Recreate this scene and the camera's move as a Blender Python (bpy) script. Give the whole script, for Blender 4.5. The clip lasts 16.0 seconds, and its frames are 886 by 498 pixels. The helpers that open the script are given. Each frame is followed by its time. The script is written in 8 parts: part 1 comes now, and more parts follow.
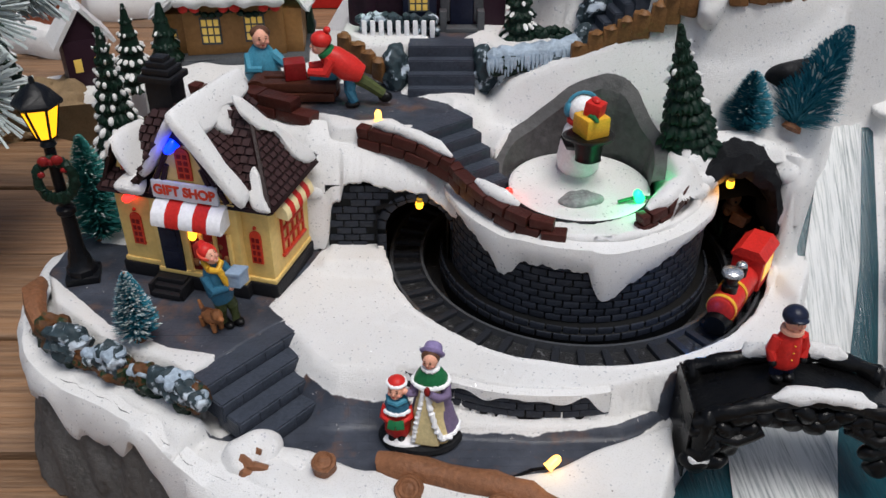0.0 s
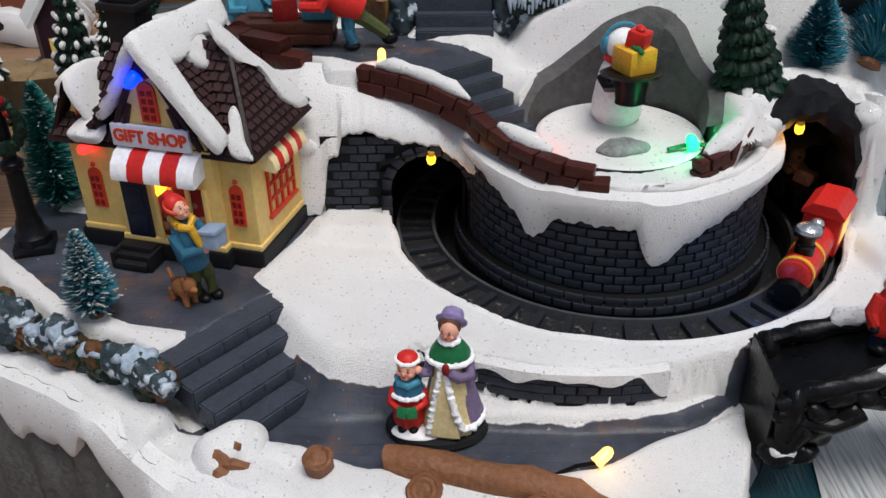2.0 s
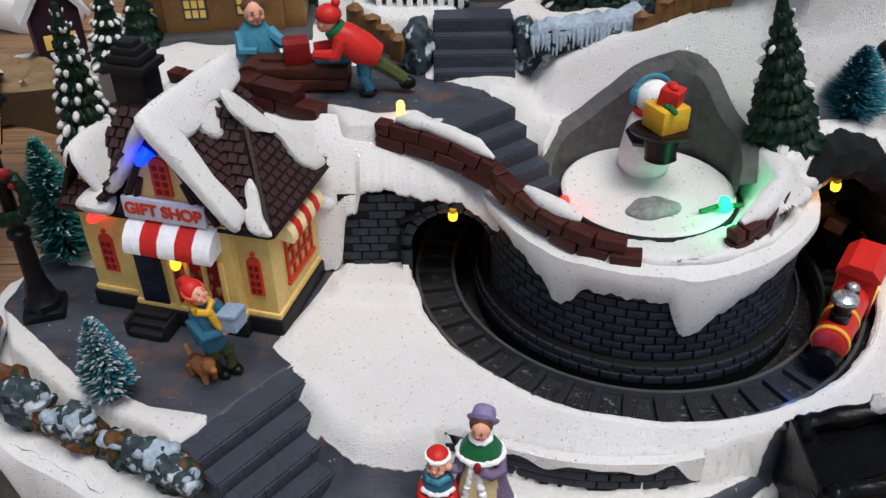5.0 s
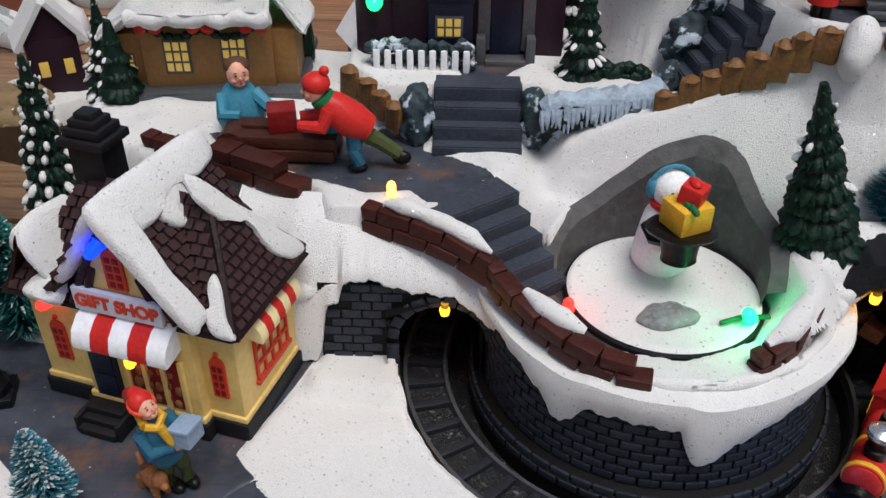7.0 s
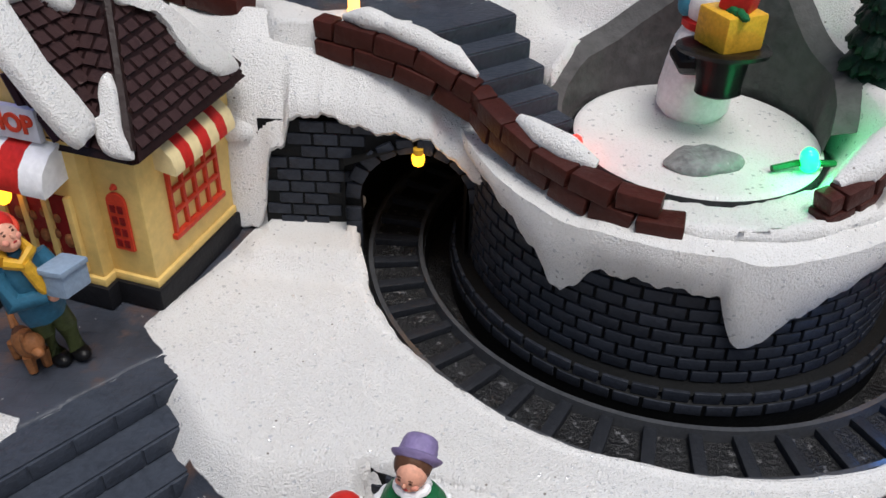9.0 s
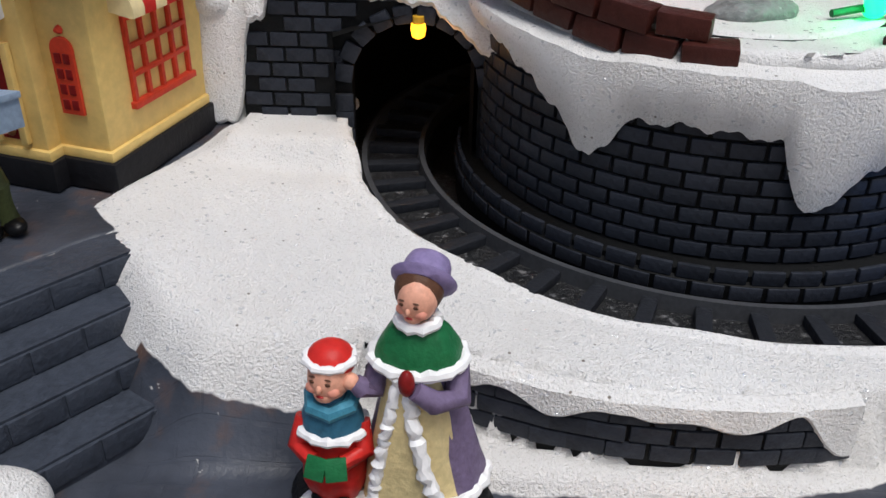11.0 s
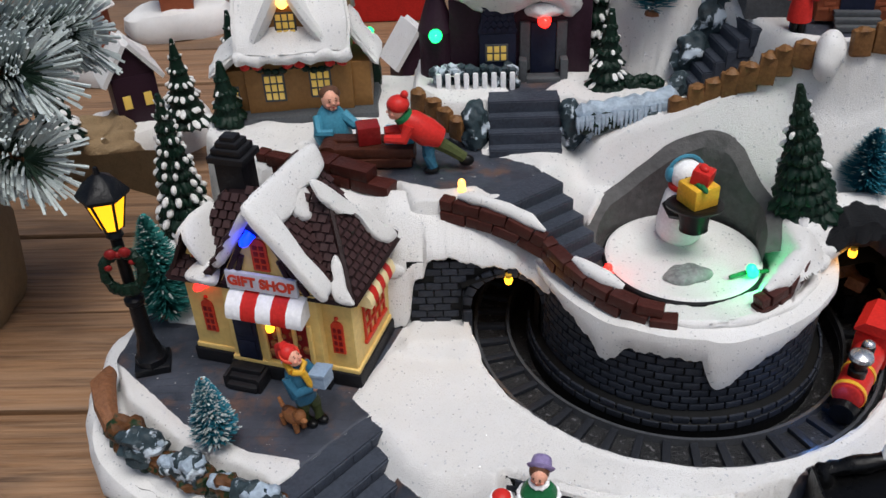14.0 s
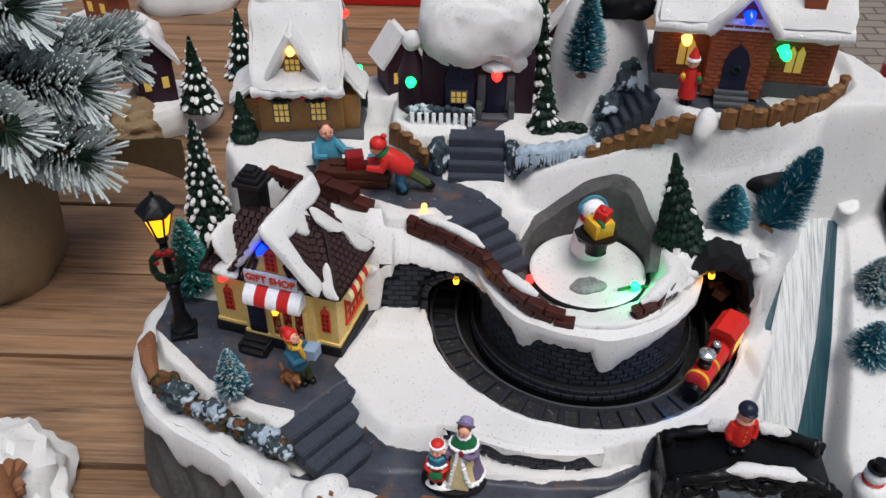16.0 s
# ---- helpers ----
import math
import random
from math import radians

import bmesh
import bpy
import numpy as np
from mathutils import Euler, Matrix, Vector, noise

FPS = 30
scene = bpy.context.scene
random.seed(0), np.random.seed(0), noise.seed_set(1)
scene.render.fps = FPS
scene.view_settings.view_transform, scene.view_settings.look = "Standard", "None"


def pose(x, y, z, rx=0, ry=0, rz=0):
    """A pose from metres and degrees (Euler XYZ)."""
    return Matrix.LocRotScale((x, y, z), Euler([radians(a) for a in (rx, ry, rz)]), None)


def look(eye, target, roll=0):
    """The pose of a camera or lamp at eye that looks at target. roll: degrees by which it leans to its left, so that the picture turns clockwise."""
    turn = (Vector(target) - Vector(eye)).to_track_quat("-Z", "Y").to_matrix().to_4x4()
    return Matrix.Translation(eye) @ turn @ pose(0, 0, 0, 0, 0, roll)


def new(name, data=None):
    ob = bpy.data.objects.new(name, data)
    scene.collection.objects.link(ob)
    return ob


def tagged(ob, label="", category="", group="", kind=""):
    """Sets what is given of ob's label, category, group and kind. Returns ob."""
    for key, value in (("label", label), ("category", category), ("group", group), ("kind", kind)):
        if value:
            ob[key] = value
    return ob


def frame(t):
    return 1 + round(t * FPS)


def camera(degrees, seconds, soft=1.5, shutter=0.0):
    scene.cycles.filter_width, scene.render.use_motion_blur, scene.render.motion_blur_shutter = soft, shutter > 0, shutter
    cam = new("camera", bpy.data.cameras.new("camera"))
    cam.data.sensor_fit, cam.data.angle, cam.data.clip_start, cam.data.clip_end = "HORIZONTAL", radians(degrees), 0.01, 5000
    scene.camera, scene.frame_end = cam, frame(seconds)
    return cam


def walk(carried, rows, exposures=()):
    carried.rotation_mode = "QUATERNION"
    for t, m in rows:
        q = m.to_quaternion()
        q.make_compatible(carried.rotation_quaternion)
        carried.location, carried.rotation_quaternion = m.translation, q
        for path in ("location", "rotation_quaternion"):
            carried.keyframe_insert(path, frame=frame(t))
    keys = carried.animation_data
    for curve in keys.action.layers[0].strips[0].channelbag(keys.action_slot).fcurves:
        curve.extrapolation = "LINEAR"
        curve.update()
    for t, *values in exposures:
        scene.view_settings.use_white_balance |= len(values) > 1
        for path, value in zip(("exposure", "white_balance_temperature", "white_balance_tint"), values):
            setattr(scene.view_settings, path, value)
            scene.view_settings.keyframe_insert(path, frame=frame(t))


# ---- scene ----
cam = camera(53.9, 16.0)
METRES, EYE, TILT, LEAN, TURN = 0.65, 0.281, -33.0, 0.0, 0.0
ROWS = [
    (0.0, 0.0, 0.0, 0.0, 0.0, 0.0, -0.0),
    (0.5, -0.0067, 0.0058, -0.0016, -0.1, 0.34, -0.06),
    (1.0, -0.0017, 0.0112, -0.0013, -0.12, 0.42, 0.13),
    (1.5, -0.0075, 0.023, -0.0034, -0.2, 0.67, 0.29),
    (2.0, -0.0079, 0.0875, -0.0343, 0.18, 1.6, 0.55),
    (2.5, 0.0037, 0.1174, -0.0552, 0.38, 3.5, 0.57),
    (3.0, 0.0044, 0.1258, -0.0608, 0.3, 3.99, 0.91),
    (3.5, 0.0032, 0.1264, -0.0608, 0.2, 4.09, 1.09),
    (4.0, -0.0089, 0.1212, -0.0326, -0.01, 1.24, 1.62),
    (4.5, -0.0184, 0.1161, -0.0046, -0.05, -2.56, 1.28),
    (5.0, -0.0217, 0.1023, 0.0311, -0.13, -2.43, 0.91),
    (7.5, -0.005, 0.1562, 0.0771, 1.45, -1.97, -1.88),
    (8.0, -0.0014, 0.1665, 0.0626, 1.79, -2.14, -2.15),
    (8.5, 0.0039, 0.1906, 0.037, 2.0, -2.08, -2.36),
    (9.0, 0.0049, 0.2364, 0.0082, 1.7, -2.25, -2.58),
    (9.5, 0.009, 0.2574, -0.0025, 1.58, -1.59, -2.78),
    (10.0, 0.0092, 0.276, -0.0362, 1.52, -0.7, -2.39),
    (12.5, -0.0115, 0.2752, -0.0683, 0.56, 6.04, -0.05),
    (13.0, -0.0165, 0.2278, -0.0504, 0.99, 4.8, 2.25),
    (13.5, -0.0344, 0.1233, 0.0001, 2.22, 1.17, 2.36),
    (14.0, -0.0339, 0.042, 0.0604, 2.21, -1.28, 1.36),
    (14.5, -0.0267, -0.0425, 0.1014, 2.09, -3.08, 0.2),
    (15.0, -0.0142, -0.0935, 0.1166, 1.86, -4.09, -0.63),
    (15.5, -0.0132, -0.1156, 0.1307, 1.59, -4.93, -1.15),
    (16.0, -0.0133, -0.1207, 0.125, 1.25, -5.85, -1.5),
]
walk(cam, [(t, pose(0, 0, EYE, TILT, LEAN, TURN) @ pose(METRES * x, METRES * y, METRES * z, 90 + pitch, roll, yaw)) for t, x, y, z, yaw, pitch, roll in ROWS])

# ---- light: an even, cloudy daylight from above, slightly from the front right ----
world = bpy.data.worlds.new("sky")
scene.world = world
world.use_nodes = True
wn = world.node_tree
sky = wn.nodes.new("ShaderNodeTexSky")
sky.sky_type, sky.sun_disc = "NISHITA", False
sky.sun_elevation, sky.sun_rotation = radians(62), radians(150)
sky.air_density, sky.dust_density = 1.0, 2.5
wn.links.new(sky.outputs[0], wn.nodes["Background"].inputs[0])
wn.nodes["Background"].inputs[1].default_value = 0.08
sun = new("sun", bpy.data.lights.new("sun", "SUN"))
sun.data.energy, sun.data.angle, sun.data.color = 2.45, radians(30), (1.0, 0.985, 0.97)
sun.matrix_world = look((0.4, -0.25, 2.4), (0, 0.3, 0.1))
scene.view_settings.exposure = 0.14

# ---- helpers: shapes are written in centimetres ----
CM = 0.01


def rot(rx=0, ry=0, rz=0):
    return Euler([radians(a) for a in (rx, ry, rz)]).to_matrix().to_4x4()


def at(x=0, y=0, z=0, rx=0, ry=0, rz=0):
    return Matrix.Translation((x, y, z)) @ rot(rx, ry, rz)


def box(bm, sx, sy, sz, m=None, bevel=0.0):
    m = m or Matrix()
    got = bmesh.ops.create_cube(bm, size=1.0, matrix=m @ Matrix.Diagonal((sx, sy, sz, 1)))["verts"]
    if bevel:
        es = list({e for v in got for e in v.link_edges})
        bmesh.ops.bevel(bm, geom=es, offset=bevel, segments=2, profile=0.6, affect="EDGES")


def cone(bm, r1, r2, h, m=None, seg=16, caps=True):
    bmesh.ops.create_cone(bm, cap_ends=caps, segments=seg, radius1=r1, radius2=r2, depth=h, matrix=(m or Matrix()) @ Matrix.Translation((0, 0, h / 2)))


def ball(bm, r, m=None, sx=1, sy=1, sz=1, seg=14):
    m = (m or Matrix()) @ Matrix.Diagonal((sx * r, sy * r, sz * r, 1))
    nv = max(5, seg * 2 // 3)
    top, bot = bm.verts.new(m @ Vector((0, 0, 1))), bm.verts.new(m @ Vector((0, 0, -1)))
    rings = []
    for k in range(1, nv):
        z, q = math.cos(math.pi * k / nv), math.sin(math.pi * k / nv)
        rings.append([bm.verts.new(m @ Vector((q * math.cos(2 * math.pi * i / seg), q * math.sin(2 * math.pi * i / seg), z))) for i in range(seg)])
    for i in range(seg):
        j = (i + 1) % seg
        bm.faces.new((top, rings[0][i], rings[0][j]))
        bm.faces.new((bot, rings[-1][j], rings[-1][i]))
        for a, b in zip(rings, rings[1:]):
            bm.faces.new((a[i], b[i], b[j], a[j]))


def plain_box(bm, m):
    v = [bm.verts.new(m @ Vector((x, y, z))) for x in (-0.5, 0.5) for y in (-0.5, 0.5) for z in (-0.5, 0.5)]
    for f in ((0, 1, 3, 2), (4, 6, 7, 5), (0, 4, 5, 1), (2, 3, 7, 6), (0, 2, 6, 4), (1, 5, 7, 3)):
        bm.faces.new([v[k] for k in f])


def lathe(bm, profile, m=None, seg=20, squash=1.0, folds=0.0, waves=7):
    m = m or Matrix()
    rings = []
    if folds:
        seg = max(seg, waves * 6)
        profile = [(a[0] + (b[0] - a[0]) * t, a[1] + (b[1] - a[1]) * t) for a, b in zip(profile, profile[1:]) for t in (0, 0.34, 0.67)] + [profile[-1]]
    for r, z in profile:
        ring = []
        for i in range(seg):
            a = 2 * math.pi * i / seg
            q = r * (1 + folds * (math.sin(waves * a + 1.7 * z) + 0.6 * math.sin((waves - 2) * a - 2.3 * z)))
            ring.append(bm.verts.new(m @ Vector((q * math.cos(a), squash * q * math.sin(a), z))))
        rings.append(ring)
    for a, b in zip(rings, rings[1:]):
        for i in range(seg):
            bm.faces.new((a[i], a[(i + 1) % seg], b[(i + 1) % seg], b[i]))
    bm.faces.new(list(reversed(rings[0])))
    bm.faces.new(rings[-1])


def tube(bm, pts, radii, seg=8, m=None):
    m = m or Matrix()
    pts = [m @ Vector(p) for p in pts]
    if not hasattr(radii, "__len__"):
        radii = [radii] * len(pts)
    rings = []
    for i, p in enumerate(pts):
        d = (pts[min(i + 1, len(pts) - 1)] - pts[max(i - 1, 0)]).normalized()
        q = d.to_track_quat("Z", "Y")
        rings.append([bm.verts.new(p + q @ Vector((radii[i] * math.cos(2 * math.pi * k / seg), radii[i] * math.sin(2 * math.pi * k / seg), 0))) for k in range(seg)])
    for a, b in zip(rings, rings[1:]):
        for k in range(seg):
            bm.faces.new((a[k], a[(k + 1) % seg], b[(k + 1) % seg], b[k]))
    bm.faces.new(list(reversed(rings[0])))
    bm.faces.new(rings[-1])


def prism(bm, poly, z0, z1, m=None):
    m = m or Matrix()
    lo = [bm.verts.new(m @ Vector((x, y, z0))) for x, y in poly]
    hi = [bm.verts.new(m @ Vector((x, y, z1))) for x, y in poly]
    n = len(poly)
    for i in range(n):
        bm.faces.new((lo[i], lo[(i + 1) % n], hi[(i + 1) % n], hi[i]))
    bm.faces.new(list(reversed(lo)))
    bm.faces.new(hi)
    bmesh.ops.recalc_face_normals(bm, faces=bm.faces)


def slab(bm, pts, thick):
    """A flat plate on 3D corner points, thickened along its normal."""
    pts = [Vector(p) for p in pts]
    n = (pts[1] - pts[0]).cross(pts[2] - pts[0]).normalized()
    lo = [bm.verts.new(p) for p in pts]
    hi = [bm.verts.new(p + n * thick) for p in pts]
    k = len(pts)
    for i in range(k):
        bm.faces.new((lo[i], lo[(i + 1) % k], hi[(i + 1) % k], hi[i]))
    bm.faces.new(list(reversed(lo)))
    bm.faces.new(hi)


def rough(bm, amount, size, seed=0.0):
    """Push the surface in and out a little, unevenly."""
    bm.normal_update()
    moves = [(v, v.normal * amount * noise.noise(v.co / size + Vector((seed, seed * 2, 5)))) for v in bm.verts]
    for v, d in moves:
        v.co += d


def finish(name, bm, materials, smooth=True):
    for v in bm.verts:
        v.co *= CM
    me = bpy.data.meshes.new(name)
    bm.to_mesh(me)
    bm.free()
    for mt in materials if isinstance(materials, (list, tuple)) else [materials]:
        me.materials.append(mt)
    if smooth:
        me.shade_smooth()
        me.set_sharp_from_angle(angle=radians(40))
    return new(name, me)


def thing(name, x, y, z, rz=0, label="", category="", group="", kind="", rx=0, ry=0):
    ob = new(name)
    ob.empty_display_size = 0.01
    ob.matrix_basis = pose(x * CM, y * CM, z * CM, rx, ry, rz)
    return tagged(ob, label, category, group, kind)


def part(name, bm, material, parent, label="", smooth=True):
    ob = finish(name, bm, material, smooth)
    ob.parent = parent
    if label:
        ob["label"] = label
    return ob


def solid(name, bm, material, x=0, y=0, z=0, rz=0, label="", category="", group="", kind="", smooth=True, rx=0, ry=0):
    ob = finish(name, bm, material, smooth)
    ob.matrix_basis = pose(x * CM, y * CM, z * CM, rx, ry, rz)
    return tagged(ob, label, category, group, kind)


class Doll:
    """A painted figurine: one mesh whose areas wear different paints."""

    def __init__(self):
        self.bm, self.mats = bmesh.new(), []

    def add(self, material, make, *args, **kw):
        if material not in self.mats:
            self.mats.append(material)
        before = set(self.bm.faces)
        make(self.bm, *args, **kw)
        k = self.mats.index(material)
        for f in self.bm.faces:
            if f not in before:
                f.material_index = k
        return self

    def done(self, name, x, y, z, rz, label, category="figurine", rx=0, ry=0, group=""):
        bmesh.ops.recalc_face_normals(self.bm, faces=self.bm.faces)
        return solid(name, self.bm, self.mats, x, y, z, rz, label, category, group, rx=rx, ry=ry)


# ---- materials ----
def nodes_of(name):
    mt = bpy.data.materials.new(name)
    mt.use_nodes = True
    return mt, mt.node_tree, mt.node_tree.nodes["Principled BSDF"]


def add_node(nt, kind, **values):
    nd = nt.nodes.new(kind)
    for k, v in values.items():
        nd.inputs[k].default_value = v
    return nd


def coords(nt, scale):
    tc = nt.nodes.new("ShaderNodeTexCoord")
    mp = nt.nodes.new("ShaderNodeMapping")
    mp.inputs["Scale"].default_value = scale if hasattr(scale, "__len__") else (scale,) * 3
    nt.links.new(tc.outputs["Object"], mp.inputs[0])
    return mp.outputs[0]


def mixed(nt, fac, a, b, kind="MIX"):
    mx = nt.nodes.new("ShaderNodeMix")
    mx.data_type, mx.blend_type = "RGBA", kind
    for sock, v in ((mx.inputs[0], fac), (mx.inputs[6], a), (mx.inputs[7], b)):
        if hasattr(v, "is_output"):
            nt.links.new(v, sock)
        else:
            sock.default_value = v if not hasattr(v, "__len__") or len(v) == 4 else (*v, 1)
    return mx.outputs[2]


def ramp(nt, src, lo, hi):
    mr = nt.nodes.new("ShaderNodeMapRange")
    mr.inputs[1].default_value, mr.inputs[2].default_value = lo, hi
    nt.links.new(src, mr.inputs[0])
    return mr.outputs[0]


def grain(nt, scale, detail=4.0, rough_=0.6):
    nz = add_node(nt, "ShaderNodeTexNoise", Detail=detail, Roughness=rough_)
    nz.inputs["Scale"].default_value = 1.0
    nt.links.new(coords(nt, scale), nz.inputs["Vector"])
    return nz.outputs[0]


def relief(nt, bsdf, height, distance, strength=1.0, chain=None):
    bp = nt.nodes.new("ShaderNodeBump")
    bp.inputs["Strength"].default_value, bp.inputs["Distance"].default_value = strength, distance
    nt.links.new(height, bp.inputs["Height"])
    if chain:
        nt.links.new(chain, bp.inputs["Normal"])
    nt.links.new(bp.outputs[0], bsdf.inputs["Normal"])
    return bp.outputs[0]


def paint(name, color, dark=0.75, roughness=0.45, size=400.0, bump=0.00008, worn=None, worn_at=0.68, metal=0.0, spread=0.0, shine=0.2):
    """Hand-brushed paint on cast resin: two scales of unevenness, a little relief and worn spots."""
    mt, nt, b = nodes_of(name)
    big, fine = grain(nt, size * 0.35), grain(nt, size * 2.5)
    c = mixed(nt, ramp(nt, big, 0.3, 0.7), tuple(v * dark for v in color), color)
    c = mixed(nt, ramp(nt, fine, 0.35, 0.75), c, tuple(min(1, v * 1.15 + 0.002) for v in color))
    if worn:
        c = mixed(nt, ramp(nt, grain(nt, size * 1.2, 6), worn_at, worn_at + 0.06), c, worn)
    if spread:
        oi = nt.nodes.new("ShaderNodeObjectInfo")
        hs = nt.nodes.new("ShaderNodeHueSaturation")
        mr = nt.nodes.new("ShaderNodeMapRange")
        mr.inputs[3].default_value, mr.inputs[4].default_value = 1 - spread, 1 + spread
        nt.links.new(oi.outputs["Random"], mr.inputs[0])
        nt.links.new(mr.outputs[0], hs.inputs["Value"])
        nt.links.new(c, hs.inputs["Color"])
        c = hs.outputs[0]
    nt.links.new(c, b.inputs["Base Color"])
    nt.links.new(mixed(nt, big, (roughness * 0.8,) * 3, (min(1, roughness * 1.25),) * 3), b.inputs["Roughness"])
    b.inputs["Metallic"].default_value = metal
    b.inputs["Specular IOR Level"].default_value = 0.5 if metal else shine
    relief(nt, b, fine, bump)
    return mt


def cells(nt, scale):
    """One random number and the distance to the middle, cell by cell."""
    vor = nt.nodes.new("ShaderNodeTexVoronoi")
    vor.inputs["Scale"].default_value = 1.0
    nt.links.new(coords(nt, scale), vor.inputs["Vector"])
    sep = nt.nodes.new("ShaderNodeSeparateColor")
    nt.links.new(vor.outputs["Color"], sep.inputs[0])
    return sep.outputs[0], vor.outputs["Distance"]


def times(nt, a, b):
    ml = nt.nodes.new("ShaderNodeMath")
    ml.operation = "MULTIPLY"
    nt.links.new(a, ml.inputs[0])
    nt.links.new(b, ml.inputs[1])
    return ml.outputs[0]


def snow_nodes(nt):
    """Glitter-strewn white paint: colour, roughness and height."""
    fine, mid, big = grain(nt, 4500, 2), grain(nt, 2000, 2), grain(nt, 25, 3)
    c = mixed(nt, ramp(nt, big, 0.3, 0.75), (0.765, 0.75, 0.725), (0.835, 0.83, 0.82))
    c = mixed(nt, ramp(nt, mid, 0.44, 0.3), c, (0.66, 0.645, 0.61))
    dirt, near_ = cells(nt, 900)
    c = mixed(nt, times(nt, ramp(nt, dirt, 0.991, 0.993), ramp(nt, near_, 0.30, 0.18)), c, (0.22, 0.19, 0.16))
    pick, _ = cells(nt, 1500)
    flake = ramp(nt, pick, 0.982, 0.986)
    c = mixed(nt, flake, c, (0.97, 0.97, 0.97))
    return c, fine, mid, flake


def snow_material(name):
    mt, nt, b = nodes_of(name)
    c, fine, mid, flake = snow_nodes(nt)
    nt.links.new(c, b.inputs["Base Color"])
    nt.links.new(mixed(nt, flake, (0.75,) * 3, (0.12,) * 3), b.inputs["Roughness"])
    nt.links.new(mixed(nt, flake, (0.0,) * 3, (0.4,) * 3), b.inputs["Metallic"])
    n1 = relief(nt, b, mid, 0.0006, 0.95)
    relief(nt, b, fine, 0.0002, 0.9, n1)
    return mt


SNOW = snow_material("glitter snow paint")
SLATE = paint("slate grey paint", (0.044, 0.052, 0.069), 0.6, 0.38, 300, 0.0003, (0.25, 0.26, 0.27), 0.74)
STONE = paint("dark stone paint", (0.008, 0.0085, 0.010), 0.6, 0.55, 350, 0.0004, (0.16, 0.17, 0.18), 0.72)
MORTAR = paint("black mortar paint", (0.0025, 0.003, 0.0035), 0.7, 0.6, 350, 0.0002)
BRICKGREY = paint("charcoal brick paint", (0.026, 0.030, 0.040), 0.6, 0.45, 380, 0.0002, (0.17, 0.18, 0.2), 0.76, spread=0.22)
ROCK = paint("brushed grey rock paint", (0.10, 0.095, 0.09), 0.45, 0.6, 150, 0.0008, (0.22, 0.21, 0.2), 0.66)
CAVE = paint("dark grey cave paint", (0.085, 0.083, 0.082), 0.55, 0.6, 120, 0.0006, (0.15, 0.15, 0.15), 0.68)
BLACK = paint("black gloss paint", (0.003, 0.003, 0.0033), 0.6, 0.28, 300, 0.0002, (0.06, 0.06, 0.06), 0.74)
IRON = paint("black lamp enamel", (0.004, 0.0045, 0.006), 0.7, 0.35, 300, 0.0002)
# near-black base puts the darkness inside the tunnels into the colour
TUNNEL = paint("tunnel shade black", (0.002, 0.0018, 0.0018), 0.6, 0.7, 200, 0.0002)
BED = paint("track bed paint", (0.007, 0.0075, 0.009), 0.5, 0.35, 420, 0.0010, (0.15, 0.15, 0.155), 0.60, shine=0.5)
SLEEPER = paint("sleeper paint", (0.019, 0.021, 0.026), 0.7, 0.4, 400, 0.0002, (0.14, 0.14, 0.14), 0.72)
RAIL = paint("rail paint", (0.10, 0.105, 0.115), 0.7, 0.32, 400, 0.0001, metal=0.5)
MAROON = paint("red brown brick paint", (0.052, 0.0125, 0.009), 0.7, 0.42, 260, 0.0003, (0.17, 0.075, 0.055), 0.7, spread=0.15)
YELLOW = paint("butter yellow paint", (0.74, 0.52, 0.18), 0.93, 0.4, 150, 0.00006)
CREAM = paint("cream awning paint", (0.80, 0.66, 0.36), 0.92, 0.4, 150, 0.00006)
PLINTH = paint("charcoal plinth paint", (0.010, 0.010, 0.012), 0.75, 0.5, 250, 0.0002, (0.1, 0.1, 0.1), 0.76)
ROOF = paint("dark brown roof paint", (0.017, 0.007, 0.007), 0.7, 0.38, 300, 0.0002, (0.09, 0.055, 0.05), 0.72)
RED = paint("red paint", (0.55, 0.025, 0.02), 0.75, 0.38, 300, 0.0001)
ORANGERED = paint("orange red trim paint", (0.60, 0.055, 0.025), 0.8, 0.4, 300, 0.0001)
WHITE = paint("white paint", (0.80, 0.80, 0.80), 0.9, 0.4, 200, 0.0001)
SIGNGREY = paint("pale grey sign paint", (0.58, 0.60, 0.66), 0.92, 0.4, 200, 0.00006)
NAVY = paint("dark blue door paint", (0.012, 0.016, 0.035), 0.7, 0.3, 300, 0.0001)
SKIN = paint("flesh pink paint", (0.72, 0.36, 0.25), 0.88, 0.42, 500, 0.0001)
BLUE = paint("teal blue coat paint", (0.030, 0.125, 0.20), 0.65, 0.45, 350, 0.0002)
LIGHTBLUE = paint("sky blue coat paint", (0.055, 0.24, 0.34), 0.65, 0.45, 350, 0.0002)
PALEBLUE = paint("pale blue box paint", (0.24, 0.32, 0.42), 0.8, 0.4, 350, 0.0001)
OLIVE = paint("olive green trouser paint", (0.070, 0.085, 0.030), 0.6, 0.5, 350, 0.0002)
GOLDEN = paint("golden yellow paint", (0.72, 0.40, 0.035), 0.7, 0.4, 400, 0.0001)
PURPLE = paint("dusty purple coat paint", (0.165, 0.125, 0.215), 0.7, 0.5, 350, 0.0002)
GREEN = paint("green cape paint", (0.012, 0.13, 0.045), 0.7, 0.4, 350, 0.0002)
GOWN = paint("straw yellow skirt paint", (0.66, 0.54, 0.28), 0.8, 0.5, 350, 0.0002)
TAN = paint("ginger dog paint", (0.30, 0.12, 0.045), 0.5, 0.5, 400, 0.0003)
